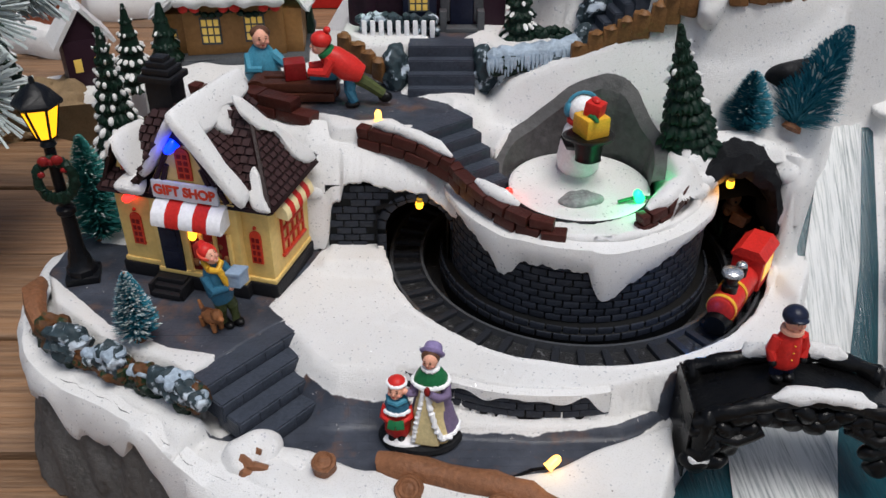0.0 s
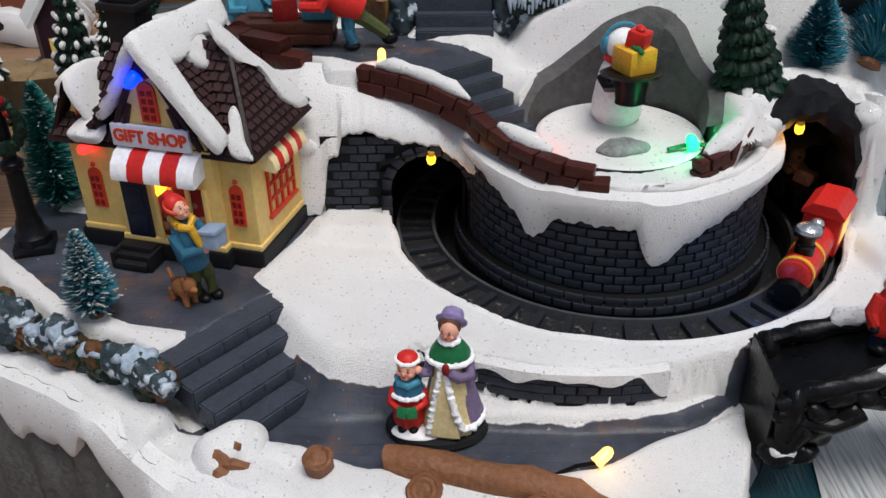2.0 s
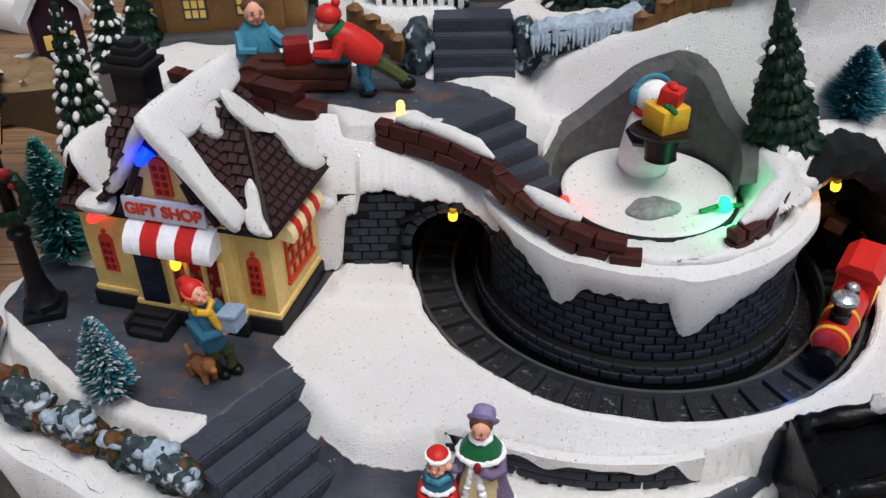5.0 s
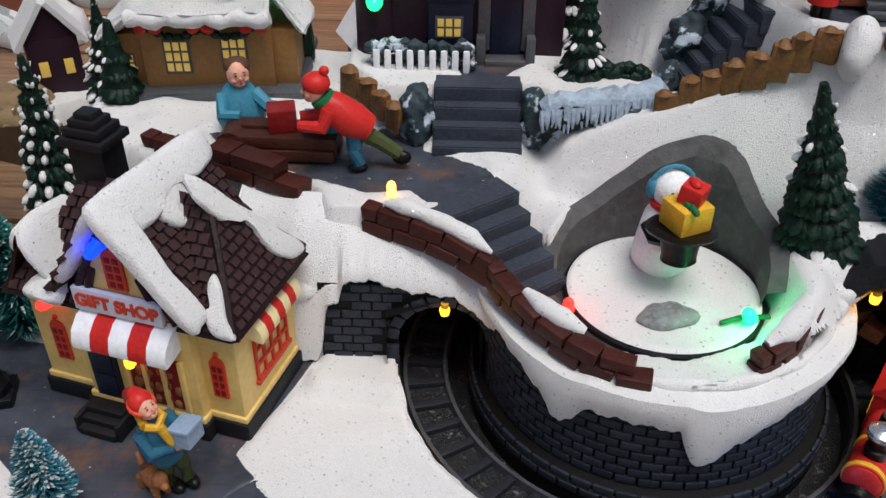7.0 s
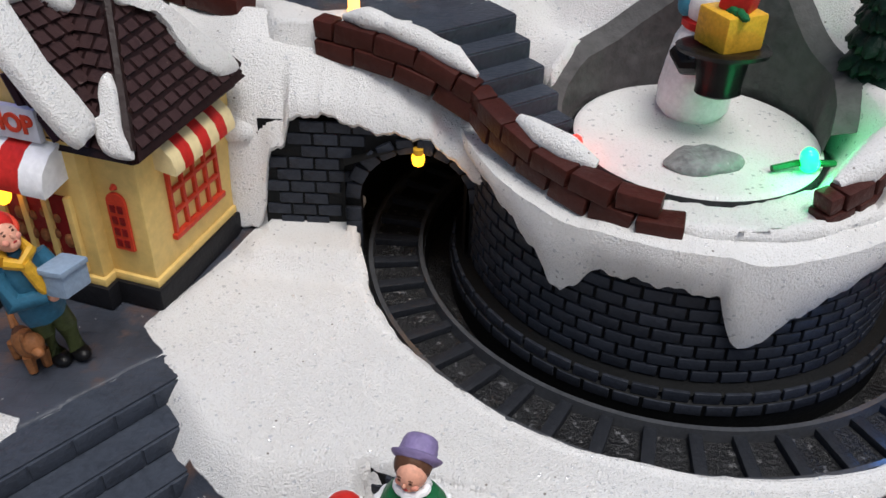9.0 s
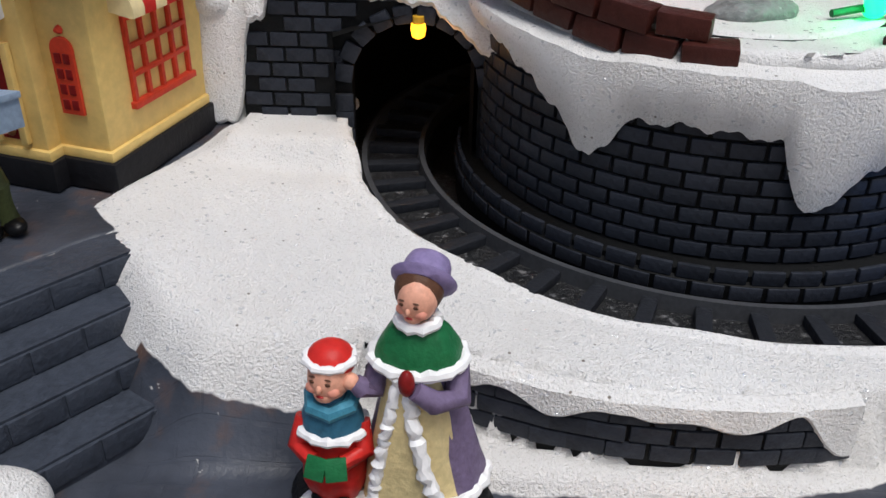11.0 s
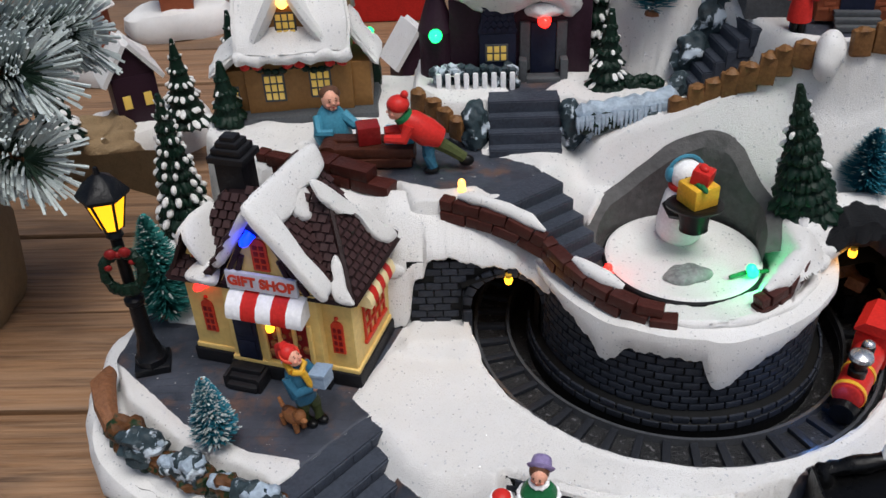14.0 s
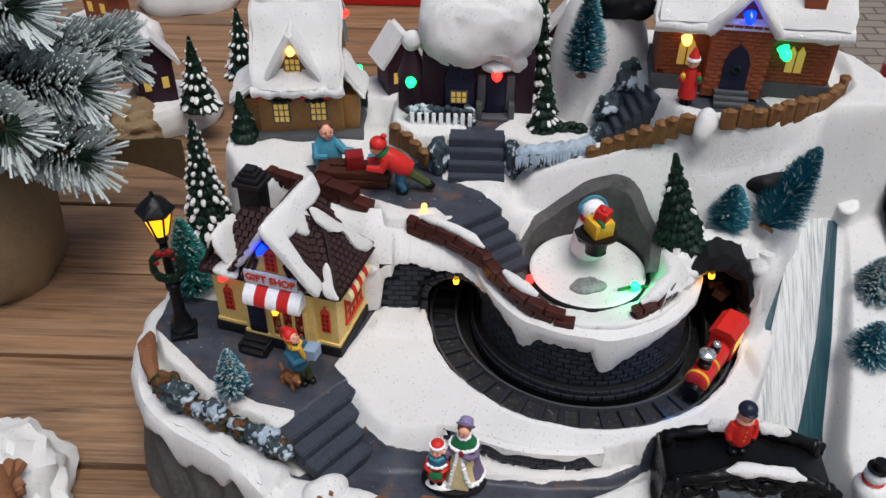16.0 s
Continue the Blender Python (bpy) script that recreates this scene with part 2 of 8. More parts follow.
BROWN = paint("bark brown paint", (0.22, 0.095, 0.045), 0.55, 0.5, 250, 0.0006, (0.42, 0.22, 0.12), 0.72)
FENCE = paint("ochre fence paint", (0.20, 0.095, 0.035), 0.5, 0.45, 250, 0.0004)
LOGDARK = paint("dark red brown plank paint", (0.06, 0.018, 0.010), 0.6, 0.4, 250, 0.0003)
LEAF = paint("dark green tree paint", (0.0035, 0.018, 0.010), 0.5, 0.4, 400, 0.0003)
FROST = paint("frosted tips paint", (0.50, 0.56, 0.55), 0.7, 0.6, 500, 0.0003)
BOOT = paint("black boot paint", (0.005, 0.0048, 0.005), 0.7, 0.3, 400, 0.0001)
HEDGEROCK = paint("blue frosted rock paint", (0.035, 0.055, 0.065), 0.35, 0.5, 120, 0.0008, (0.50, 0.57, 0.63), 0.53)
FROSTBLUE = paint("blue white frost paint", (0.36, 0.44, 0.52), 0.4, 0.5, 200, 0.0006)
HEDGE = paint("ochre and green hedge paint", (0.12, 0.050, 0.018), 0.3, 0.5, 160, 0.0010, (0.010, 0.030, 0.012), 0.5)
OCHRE = paint("ochre house paint", (0.27, 0.135, 0.045), 0.8, 0.45, 200, 0.0001)
HOUSEBRICK = paint("orange brick paint", (0.26, 0.07, 0.03), 0.7, 0.5, 300, 0.0002, spread=0.1)
PLUM = paint("plum house paint", (0.028, 0.011, 0.02), 0.7, 0.45, 250, 0.0002)
STEEL = paint("silver paint", (0.55, 0.57, 0.6), 0.7, 0.25, 400, 0.0001, metal=0.8)
GLITTER = paint("gold green glitter paint", (0.10, 0.13, 0.02), 0.25, 0.3, 900, 0.0008, (0.75, 0.62, 0.12), 0.55)
SACK = paint("hessian sack cloth", (0.26, 0.18, 0.10), 0.7, 0.9, 500, 0.0008)
PASTE = paint("grey silver stone paint", (0.24, 0.26, 0.25), 0.4, 0.4, 250, 0.0006, (0.5, 0.5, 0.48), 0.65)


def glow(name, color, strength, body=(0.8, 0.8, 0.8)):
    mt, nt, b = nodes_of(name)
    b.inputs["Base Color"].default_value = (*body, 1)
    b.inputs["Emission Color"].default_value = (*color, 1)
    b.inputs["Emission Strength"].default_value = strength
    b.inputs["Roughness"].default_value = 0.15
    return mt


LED = {
    "blue": glow("blue light bulb", (0.0, 0.02, 1.0), 4.0, (0.01, 0.03, 0.5)),
    "green": glow("green light bulb", (0.01, 1.0, 0.20), 3.0, (0.02, 0.4, 0.1)),
    "red": glow("red light bulb", (1.0, 0.02, 0.015), 3.5, (0.5, 0.02, 0.01)),
    "amber": glow("amber light bulb", (1.0, 0.42, 0.02), 3.2, (0.9, 0.4, 0.02)),
    "warm": glow("warm white light bulb", (1.0, 0.48, 0.10), 3.0, (0.6, 0.35, 0.1)),
    "pane": glow("lit amber lamp pane", (1.0, 0.45, 0.01), 1.5, (0.9, 0.45, 0.02)),
    "cabpane": glow("lit yellow cab window", (1.0, 0.55, 0.03), 0.45, (0.85, 0.5, 0.05)),
    "window": glow("dim yellow window pane", (1.0, 0.62, 0.12), 0.18, (0.55, 0.40, 0.10)),
}

# ---- the place: a table of old boards with the cast landscape on it ----
def wood_material():
    mt, nt, b = nodes_of("old table board")
    oi = nt.nodes.new("ShaderNodeObjectInfo")
    tc = nt.nodes.new("ShaderNodeTexCoord")
    off = nt.nodes.new("ShaderNodeVectorMath")
    off.operation = "MULTIPLY_ADD"
    off.inputs[1].default_value = (3.0, 7.0, 5.0)
    nt.links.new(oi.outputs["Random"], off.inputs[0])
    nt.links.new(tc.outputs["Object"], off.inputs[2])

    def streaks(scale, detail, dist):
        mp = nt.nodes.new("ShaderNodeMapping")
        mp.inputs["Scale"].default_value = scale
        nt.links.new(off.outputs[0], mp.inputs[0])
        nz = add_node(nt, "ShaderNodeTexNoise", Scale=1.0, Detail=detail, Roughness=0.65, Distortion=dist)
        nt.links.new(mp.outputs[0], nz.inputs["Vector"])
        return nz.outputs[0]

    fine, bands, stain = streaks((14, 420, 420), 5, 0.3), streaks((5, 75, 75), 5, 2.2), streaks((9, 16, 16), 5, 1.0)
    c = mixed(nt, ramp(nt, bands, 0.25, 0.62), (0.045, 0.021, 0.010), (0.25, 0.130, 0.060))
    c = mixed(nt, ramp(nt, fine, 0.4, 0.62), c, mixed(nt, 0.45, c, (0.36, 0.23, 0.14)))
    c = mixed(nt, ramp(nt, stain, 0.55, 0.72), c, mixed(nt, 0.6, c, (0.085, 0.062, 0.045)))
    hs = nt.nodes.new("ShaderNodeHueSaturation")
    mr = nt.nodes.new("ShaderNodeMapRange")
    mr.inputs[3].default_value, mr.inputs[4].default_value = 0.8, 1.2
    nt.links.new(oi.outputs["Random"], mr.inputs[0])
    nt.links.new(mr.outputs[0], hs.inputs["Value"])
    nt.links.new(c, hs.inputs["Color"])
    nt.links.new(hs.outputs[0], b.inputs["Base Color"])
    b.inputs["Roughness"].default_value = 0.55
    relief(nt, b, fine, 0.0008)
    return mt


WOOD = wood_material()

# ---- the cast landscape: one uneven sheet ----
CX, CY = 5.85, 33.3          # middle of the railway ring
LIP, DRUM = 8.55, 5.55       # its outer lip and the round wall inside
STEP = 0.14
gx = np.arange(-20.0, 24.0 + STEP, STEP)
gy = np.arange(17.0, 50.0 + STEP, STEP)
X, Y = np.meshgrid(gx, gy)


def sd(poly, px=None, py=None):
    """Signed distance to a polygon's edge, negative inside."""
    px, py = (X, Y) if px is None else (px, py)
    d, inside = np.full(px.shape, 1e9), np.zeros(px.shape, bool)
    n = len(poly)
    for i in range(n):
        (x0, y0), (x1, y1) = poly[i], poly[(i + 1) % n]
        ex, ey = x1 - x0, y1 - y0
        t = np.clip(((px - x0) * ex + (py - y0) * ey) / (ex * ex + ey * ey), 0, 1)
        d = np.minimum(d, np.hypot(px - x0 - t * ex, py - y0 - t * ey))
        cross = ((y0 > py) != (y1 > py)) & (px < (x1 - x0) * (py - y0) / (y1 - y0 + 1e-12) + x0)
        inside ^= cross
    return np.where(inside, -d, d)


def ease(a, b, v):
    t = np.clip((v - a) / (b - a), 0, 1)
    return t * t * (3 - 2 * t)


def wavy(size, seed):
    """Smooth unevenness between -1 and 1, the same at every build."""
    rs = np.random.RandomState(seed)
    out = np.zeros(X.shape)
    for k in range(14):
        a, f, p = rs.uniform(0, 6.283), rs.uniform(0.6, 1.6) * 6.283 / size, rs.uniform(0, 6.283)
        out += np.sin((X * math.cos(a) + Y * math.sin(a)) * f + p)
    return out / 5.3


RIM = [(-17.0, 34.5), (-17.3, 31.5), (-17.1, 28.6), (-16.4, 26.6), (-14.9, 25.1), (-12.6, 23.7), (-10.4, 22.2), (-8.4, 20.7), (-5.5, 19.6),
       (-1.0, 18.9), (4.0, 18.6), (9.0, 18.3), (14.0, 18.4), (19.0, 19.5), (22.0, 22.0), (22.8, 27.0), (22.6, 33.0), (22.0, 38.0), (20.8, 42.0),
       (18.0, 45.5), (8.0, 46.8), (-6.0, 47.0), (-13.5, 46.6), (-16.3, 43.5), (-16.8, 39.0)]
PLAZA = [(-16.6, 33.6), (-16.8, 30.6), (-15.6, 28.2), (-12.9, 25.9), (-10.0, 24.5), (-9.15, 23.85), (-6.25, 27.25), (-6.6, 27.6), (-7.0, 28.1), (-5.9, 30.6), (-5.1, 32.6), (-6.4, 34.8), (-16.0, 35.8)]
BANK = [(-5.4, 26.5), (-7.2, 28.2), (-6.0, 30.6), (-5.0, 33.5), (0, 34), (12, 36), (16.5, 35), (16.3, 31.0), (14.8, 27.6), (13.2, 25.6), (11.2, 24.7), (9.2, 24.5),
        (7.6, 24.2), (6.5, 23.75), (4.5, 23.5), (2.4, 23.6), (0.6, 24.1), (-1.2, 24.7), (-2.4, 24.95), (-3.8, 24.85), (-4.6, 25.4)]
ROAD = [(-8.5, 22.6), (-5.2, 25.0), (-4.1, 24.1), (-2.2, 24.0), (-0.6, 23.35), (0.5, 23.0), (3.4, 22.8), (6.3, 23.1), (7.6, 23.8), (9.0, 24.95), (9.15, 24.4), (7.3, 23.1),
        (5.5, 22.0), (3.4, 21.0), (0.4, 20.6), (-2.8, 21.2), (-4.6, 22.0), (-6.4, 22.4)]
RIVER = [(8.5, 21.8), (8.7, 23.2), (10.2, 24.1), (12.2, 24.9), (14.0, 26.8), (15.6, 30.0), (17.0, 34.5), (17.4, 36.6), (19.6, 36.6), (19.3, 33.0), (18.6, 29.0), (17.6, 25.0), (17.0, 21.0), (17.0, 16.0), (6.5, 16.0), (7.6, 19.6)]
HILL = [(-5.15, 32.35), (-2.9, 32.3), (-2.55, 32.3), (0.5, 32.3), (0.62, 31.2), (1.6, 29.7), (3.2, 28.4), (5.85, 27.75), (8.6, 28.5), (10.4, 30.1), (11.0, 31.6), (13.9, 31.6), (14.4, 31.4), (16.2, 34.0), (17.0, 36.2),
        (19.8, 36.4), (21.5, 37.2), (20.8, 41.0), (19.0, 43.5), (16.5, 45.2), (-12.5, 45.6), (-14.6, 43.5), (-14.3, 39.6), (-13.2, 37.6), (-11.5, 36.5), (-8.6, 35.8), (-6.2, 34.5)]
CAVEHOLE = [(2.55, 30.9), (2.4, 33.9), (3.3, 34.9), (5.2, 35.55), (7.8, 35.4), (8.9, 34.1), (9.0, 33.0), (8.85, 31.7), (7.9, 30.1), (5.7, 29.25), (3.6, 29.8)]
HOUSES = [(-4.4, 46), (-4.8, 42.5), (-4.7, 40.2), (-3.6, 38.9), (-2.5, 38.3), (-2.0, 38.9), (1.7, 38.9), (3.2, 37.6), (6.0, 36.9), (9.0, 37.0), (9.6, 46)]
RIGHTTOP = [(8.4, 46), (8.3, 40.8), (9.2, 38.6), (10.3, 36.3), (12.0, 35.7), (14.5, 35.6), (17.0, 36.7), (18.7, 38.6), (19.2, 41.0), (18.5, 46)]
PLATEAU = [(-9.6, 38.2), (-8.6, 36.9), (-5.6, 35.3), (-3.6, 34.4), (-2.2, 34.6), (-1.6, 33.9), (0.9, 34.9), (0.2, 36.1), (-0.9, 36.8), (-1.9, 37.2), (-1.9, 38.4), (-6.5, 38.6)]
STAIRCUT = [(-1.7, 33.2), (0.95, 35.05), (2.6, 33.6), (2.5, 31.6), (0.6, 31.6)]

rr = np.hypot(X - CX, Y - CY)
H = np.full(X.shape, 5.0)


def put(poly, value, w):
    global H
    m = ease(w, 0.0, sd(poly))
    H = H * (1 - m) + value * m


# snow at the front edge of the road
put([(-8.8, 23.2), (-8.2, 22.5), (-6.6, 22.3), (-4.8, 21.9), (-3.0, 21.0), (0.4, 20.4), (3.6, 20.8), (5.6, 21.9), (8.5, 23.2), (9.2, 17), (-9.5, 17.0), (-17.5, 24), (-17.5, 29), (-12.4, 25.1)], 5.35 + 0.12 * wavy(3.0, 3), 0.35)
put([(-18.5, 34.5), (-18.5, 25), (-9.5, 21), (-8.6, 22.7), (-12.6, 25.4), (-15.6, 28.0), (-16.7, 31), (-16.6, 36)], 6.0 + 0.1 * wavy(3.0, 4), 0.3)
bank_top = 6.75 + 0.35 * ease(-3.0, -6.5, X) + 0.5 * ease(14.2, 16.2, X)
put(BANK, bank_top + 0.05 * wavy(3, 5), np.where(X < -1.6, 1.7, 0.16))
put([(-1.6, 24.3), (-0.6, 23.75), (0.5, 23.15), (3.4, 22.95), (6.5, 23.1), (8.0, 23.8), (6.5, 24.1), (3.5, 23.9), (1.0, 24.2), (-1.0, 25.0)], np.maximum(H, 5.42), 0.3)
put(PLAZA, 7.1, 0.12)
put([(14.8, 27.6), (16.3, 31), (17.2, 36.8), (13, 36)], 7.2 + 0.28 * np.clip(Y - 30.5, 0, 7), 0.6)
put([(17.2, 20), (18.0, 25.5), (18.9, 29), (19.6, 33), (19.9, 37), (26, 37), (26, 18)], 5.6 + 0.5 * np.clip(Y - 25, 0, 20), 0.7)
bed = 3.0 + np.clip((Y - 26.2) * 0.86, 0, 9.2)
put(RIVER, bed, 0.35)
# the hill: terraces, the ledge over the railway and the slope under the fence
d_hill = -sd(HILL)
left = np.minimum(12.35, 10.45 + 1.9 * np.clip(d_hill, 0, 3))
left = left - ease(-1.8, 1.8, X) * (left - 10.35)
fence_z = 12.7 + np.clip(X - 2.0, 0, 12) * 0.43
slope = np.clip(fence_z - 1.9 * np.clip(36.5 - Y, 0, 9), np.where(X > 9.0, 11.6, 11.5), 30)
drum_top = ease(6.0, 5.2, rr) * ease(33.4, 32.4, Y) * ease(9.4, 8.8, X)
mixx = ease(1.2, 3.0, X)
top = left * (1 - mixx) + slope * mixx
back = ease(34.2, 36.2, Y)
top = top * (1 - back * (1 - mixx)) + 12.45 * back * (1 - mixx)
top = top * (1 - drum_top) + 10.3 * drum_top
shelf = ease(8.9, 9.5, X) * ease(34.6, 33.4, Y)
edge2 = 10.9 + 0.9 * ease(0.0, 1.0, d_hill)
top = top * (1 - shelf) + edge2 * shelf
w_hill = np.where((X > -5.3) & (X < 14.2) & (Y < 33), 0.1, 0.75)
m = ease(0.0, 1.0, np.clip((w_hill + d_hill) / (w_hill + 0.02), 0, 1))
H = H * (1 - m) + (top + 0.07 * wavy(2.2, 6)) * m
put(HOUSES, 14.1 + 0.06 * wavy(4, 7), 0.5)
rt = ease(0.5, 0.0, sd(RIGHTTOP))
H = H * (1 - rt) + 17.3 * rt
# rounded snow hump between the middle and the right-hand house
hump = 1 - ((X - 6.7) / 3.0) ** 2 - ((Y - 43.4) / 3.2) ** 2
H = np.maximum(H, np.where(hump > 0, 14.0 + 7.4 * np.clip(hump, 0, 1) ** 0.45, 0))
put(PLATEAU, 12.35 + 0.03 * wavy(0.8, 9), 0.25)
put([(-4.9, 31.0), (-2.7, 31.0), (-2.7, 32.2), (-5.1, 32.3)], 7.35, 0.8)
swing = 1.2 * np.clip((-5.3 - X) / 2.5, 0, 1)
H = np.where((X > -7.8) & (X < 0.95) & (Y < 33.35 + swing) & (d_hill > -0.3), np.minimum(H, np.where(d_hill > -0.05, 9.9 + 1.1 * np.clip(Y - 32.3 - swing, 0, 2), H)), H)
H = np.where((X > -8.2) & (X < -4.9) & (Y < 33.6 + swing) & (d_hill <= -0.05) & (d_hill > -0.9), np.minimum(H, 7.2), H)
put(STAIRCUT, 9.8, 0.08)
put(CAVEHOLE, 9.95, 0.22)

# outer edge: the sheet rounds off towards the rim
d_rim = sd(RIM)
H = H - 0.35 * ease(-0.9, 0.0, d_rim) ** 2

paved = np.minimum(sd(PLAZA), sd(ROAD))
patch = np.minimum(sd([(-16.7, 30.4), (-15.4, 29.2), (-13.0, 26.9), (-10.3, 25.5), (-8.5, 25.1), (-8.4, 24.2), (-9.6, 23.6), (-12.9, 25.3), (-15.8, 27.8), (-17.3, 30.4)]), sd([(-16.6, 36.2), (-16.4, 33.9), (-15.2, 32.8), (-13.8, 32.6), (-13.6, 36)]))
paved = np.maximum(paved, -patch)
paved = np.minimum(paved, sd(PLATEAU))
paved = np.minimum(paved, sd([(-1.6, 38.8), (1.4, 38.9), (0.9, 39.7), (1.6, 40.6), (-0.9, 40.6), (-0.6, 39.7)]))
paved = np.minimum(paved, sd([(10.2, 37.2), (11.6, 36.5), (14.8, 36.8), (14.4, 38.2), (10.4, 38.4)]))
rock = np.minimum(sd(CAVEHOLE) - 0.04, sd(STAIRCUT) - 0.1)
steep = np.hypot(*np.gradient(H, STEP))
H = H + 0.10 * ease(0.0, 0.25, paved) * (steep < 2.5)

inside_ring = rr < LIP
portal_1 = (X > -2.55) & (X < 0.45) & (Y < 32.75) & (Y > 26)
portal_2 = (X > 10.6) & (X < 13.95) & (Y < 32.0) & (Y > 26)
open_ring = inside_ring & (rr > DRUM - 0.35) & (d_hill < 0.12) & (Y < 33)
hole = open_ring | (portal_1 & inside_ring) | (portal_2 & inside_ring)
sx, sy = X.copy(), Y.copy()
near = np.abs(rr - LIP) < STEP * 0.62
front = near & (d_hill < 0.05) & (Y < 32.6)
k = np.where(front, LIP / rr, 1.0)
sx, sy = CX + (X - CX) * k, CY + (Y - CY) * k
keep_v = d_rim < STEP * 1.5
idx = np.arange(X.size).reshape(X.shape)
quad = np.stack([idx[:-1, :-1], idx[:-1, 1:], idx[1:, 1:], idx[1:, :-1]], -1).reshape(-1, 4)
rs_ = np.where(front, LIP, rr).ravel()
hole_f = hole.ravel() & ~front.ravel()
ok = keep_v.ravel()[quad].all(1) & ~hole_f[quad].any(1)
quad = quad[ok]
used = np.unique(quad)
remap = np.full(X.size, -1)
remap[used] = np.arange(len(used))
co = np.stack([sx.ravel()[used], sy.ravel()[used], H.ravel()[used]], -1) * CM


def land_material():
    mt, nt, b = nodes_of("painted landscape")
    c, fine, mid, flake = snow_nodes(nt)
    at_p, at_r = nt.nodes.new("ShaderNodeAttribute"), nt.nodes.new("ShaderNodeAttribute")
    at_p.attribute_name, at_r.attribute_name = "paved", "rock"
    edge = nt.nodes.new("ShaderNodeMath")
    edge.operation = "MULTIPLY_ADD"
    edge.inputs[1].default_value = 0.2
    nt.links.new(grain(nt, 110, 3), edge.inputs[0])
    nt.links.new(at_p.outputs["Fac"], edge.inputs[2])
    is_paved = ramp(nt, edge.outputs[0], 0.12, 0.09)
    big, fine2 = grain(nt, 70), grain(nt, 700)
    slate = mixed(nt, ramp(nt, big, 0.3, 0.7), (0.026, 0.030, 0.040), (0.062, 0.070, 0.090))
    slate = mixed(nt, ramp(nt, grain(nt, 60, 5), 0.55, 0.7), slate, (0.115, 0.070, 0.055))
    slate = mixed(nt, ramp(nt, grain(nt, 420, 3), 0.69, 0.73), slate, (0.45, 0.44, 0.42))
    stone = mixed(nt, ramp(nt, grain(nt, 45, 6), 0.3, 0.7), (0.025, 0.024, 0.023), (0.075, 0.072, 0.068))
    is_rock = ramp(nt, at_r.outputs["Fac"], 0.04, -0.02)
    c = mixed(nt, is_paved, c, slate)
    c = mixed(nt, is_rock, c, stone)
    nt.links.new(c, b.inputs["Base Color"])
    r = mixed(nt, flake, (0.75,) * 3, (0.12,) * 3)
    r = mixed(nt, is_paved, r, mixed(nt, fine2, (0.28,) * 3, (0.55,) * 3))
    r = mixed(nt, is_rock, r, (0.6,) * 3)
    nt.links.new(r, b.inputs["Roughness"])
    f2 = nt.nodes.new("ShaderNodeMath")
    f2.operation = "MULTIPLY"
    inv = ramp(nt, is_paved, 1.0, 0.0)
    nt.links.new(mixed(nt, flake, (0.0,) * 3, (0.4,) * 3), f2.inputs[0])
    nt.links.new(inv, f2.inputs[1])
    nt.links.new(f2.outputs[0], b.inputs["Metallic"])
    b.inputs["Specular IOR Level"].default_value = 0.3
    cob = nt.nodes.new("ShaderNodeTexBrick")
    for k_, v_ in (("Scale", 1.0), ("Mortar Size", 0.03), ("Brick Width", 0.9), ("Row Height", 0.45)):
        cob.inputs[k_].default_value = v_
    nt.links.new(coords(nt, 115), cob.inputs["Vector"])
    pavers = mixed(nt, ramp(nt, grain(nt, 40, 2), 0.42, 0.56), (1.0,) * 3, ramp(nt, cob.outputs["Fac"], 1.0, 0.0))
    h2 = mixed(nt, is_paved, mid, mixed(nt, 0.3, pavers, fine2))
    n1 = relief(nt, b, h2, 0.0006, 0.95)
    relief(nt, b, mixed(nt, is_paved, fine, (0.5,) * 3), 0.0003, 0.9, n1)
    return mt


LAND = land_material()
me = bpy.data.meshes.new("ground")
me.from_pydata(co.tolist(), [], remap[quad].tolist())
for nm, arr in (("paved", paved), ("rock", rock)):
    a = me.attributes.new(nm, "FLOAT", "POINT")
    a.data.foreach_set("value", np.clip(arr.ravel()[used], -2, 2).astype(np.float32))
me.materials.append(LAND)
me.shade_smooth()
ground = tagged(new("ground", me), "snow-covered cast resin landscape with grey painted paving", "landscape", kind="structure")


def height(x, y):
    i, j = int(round((y - gy[0]) / STEP)), int(round((x - gx[0]) / STEP))
    return float(H[i, j])


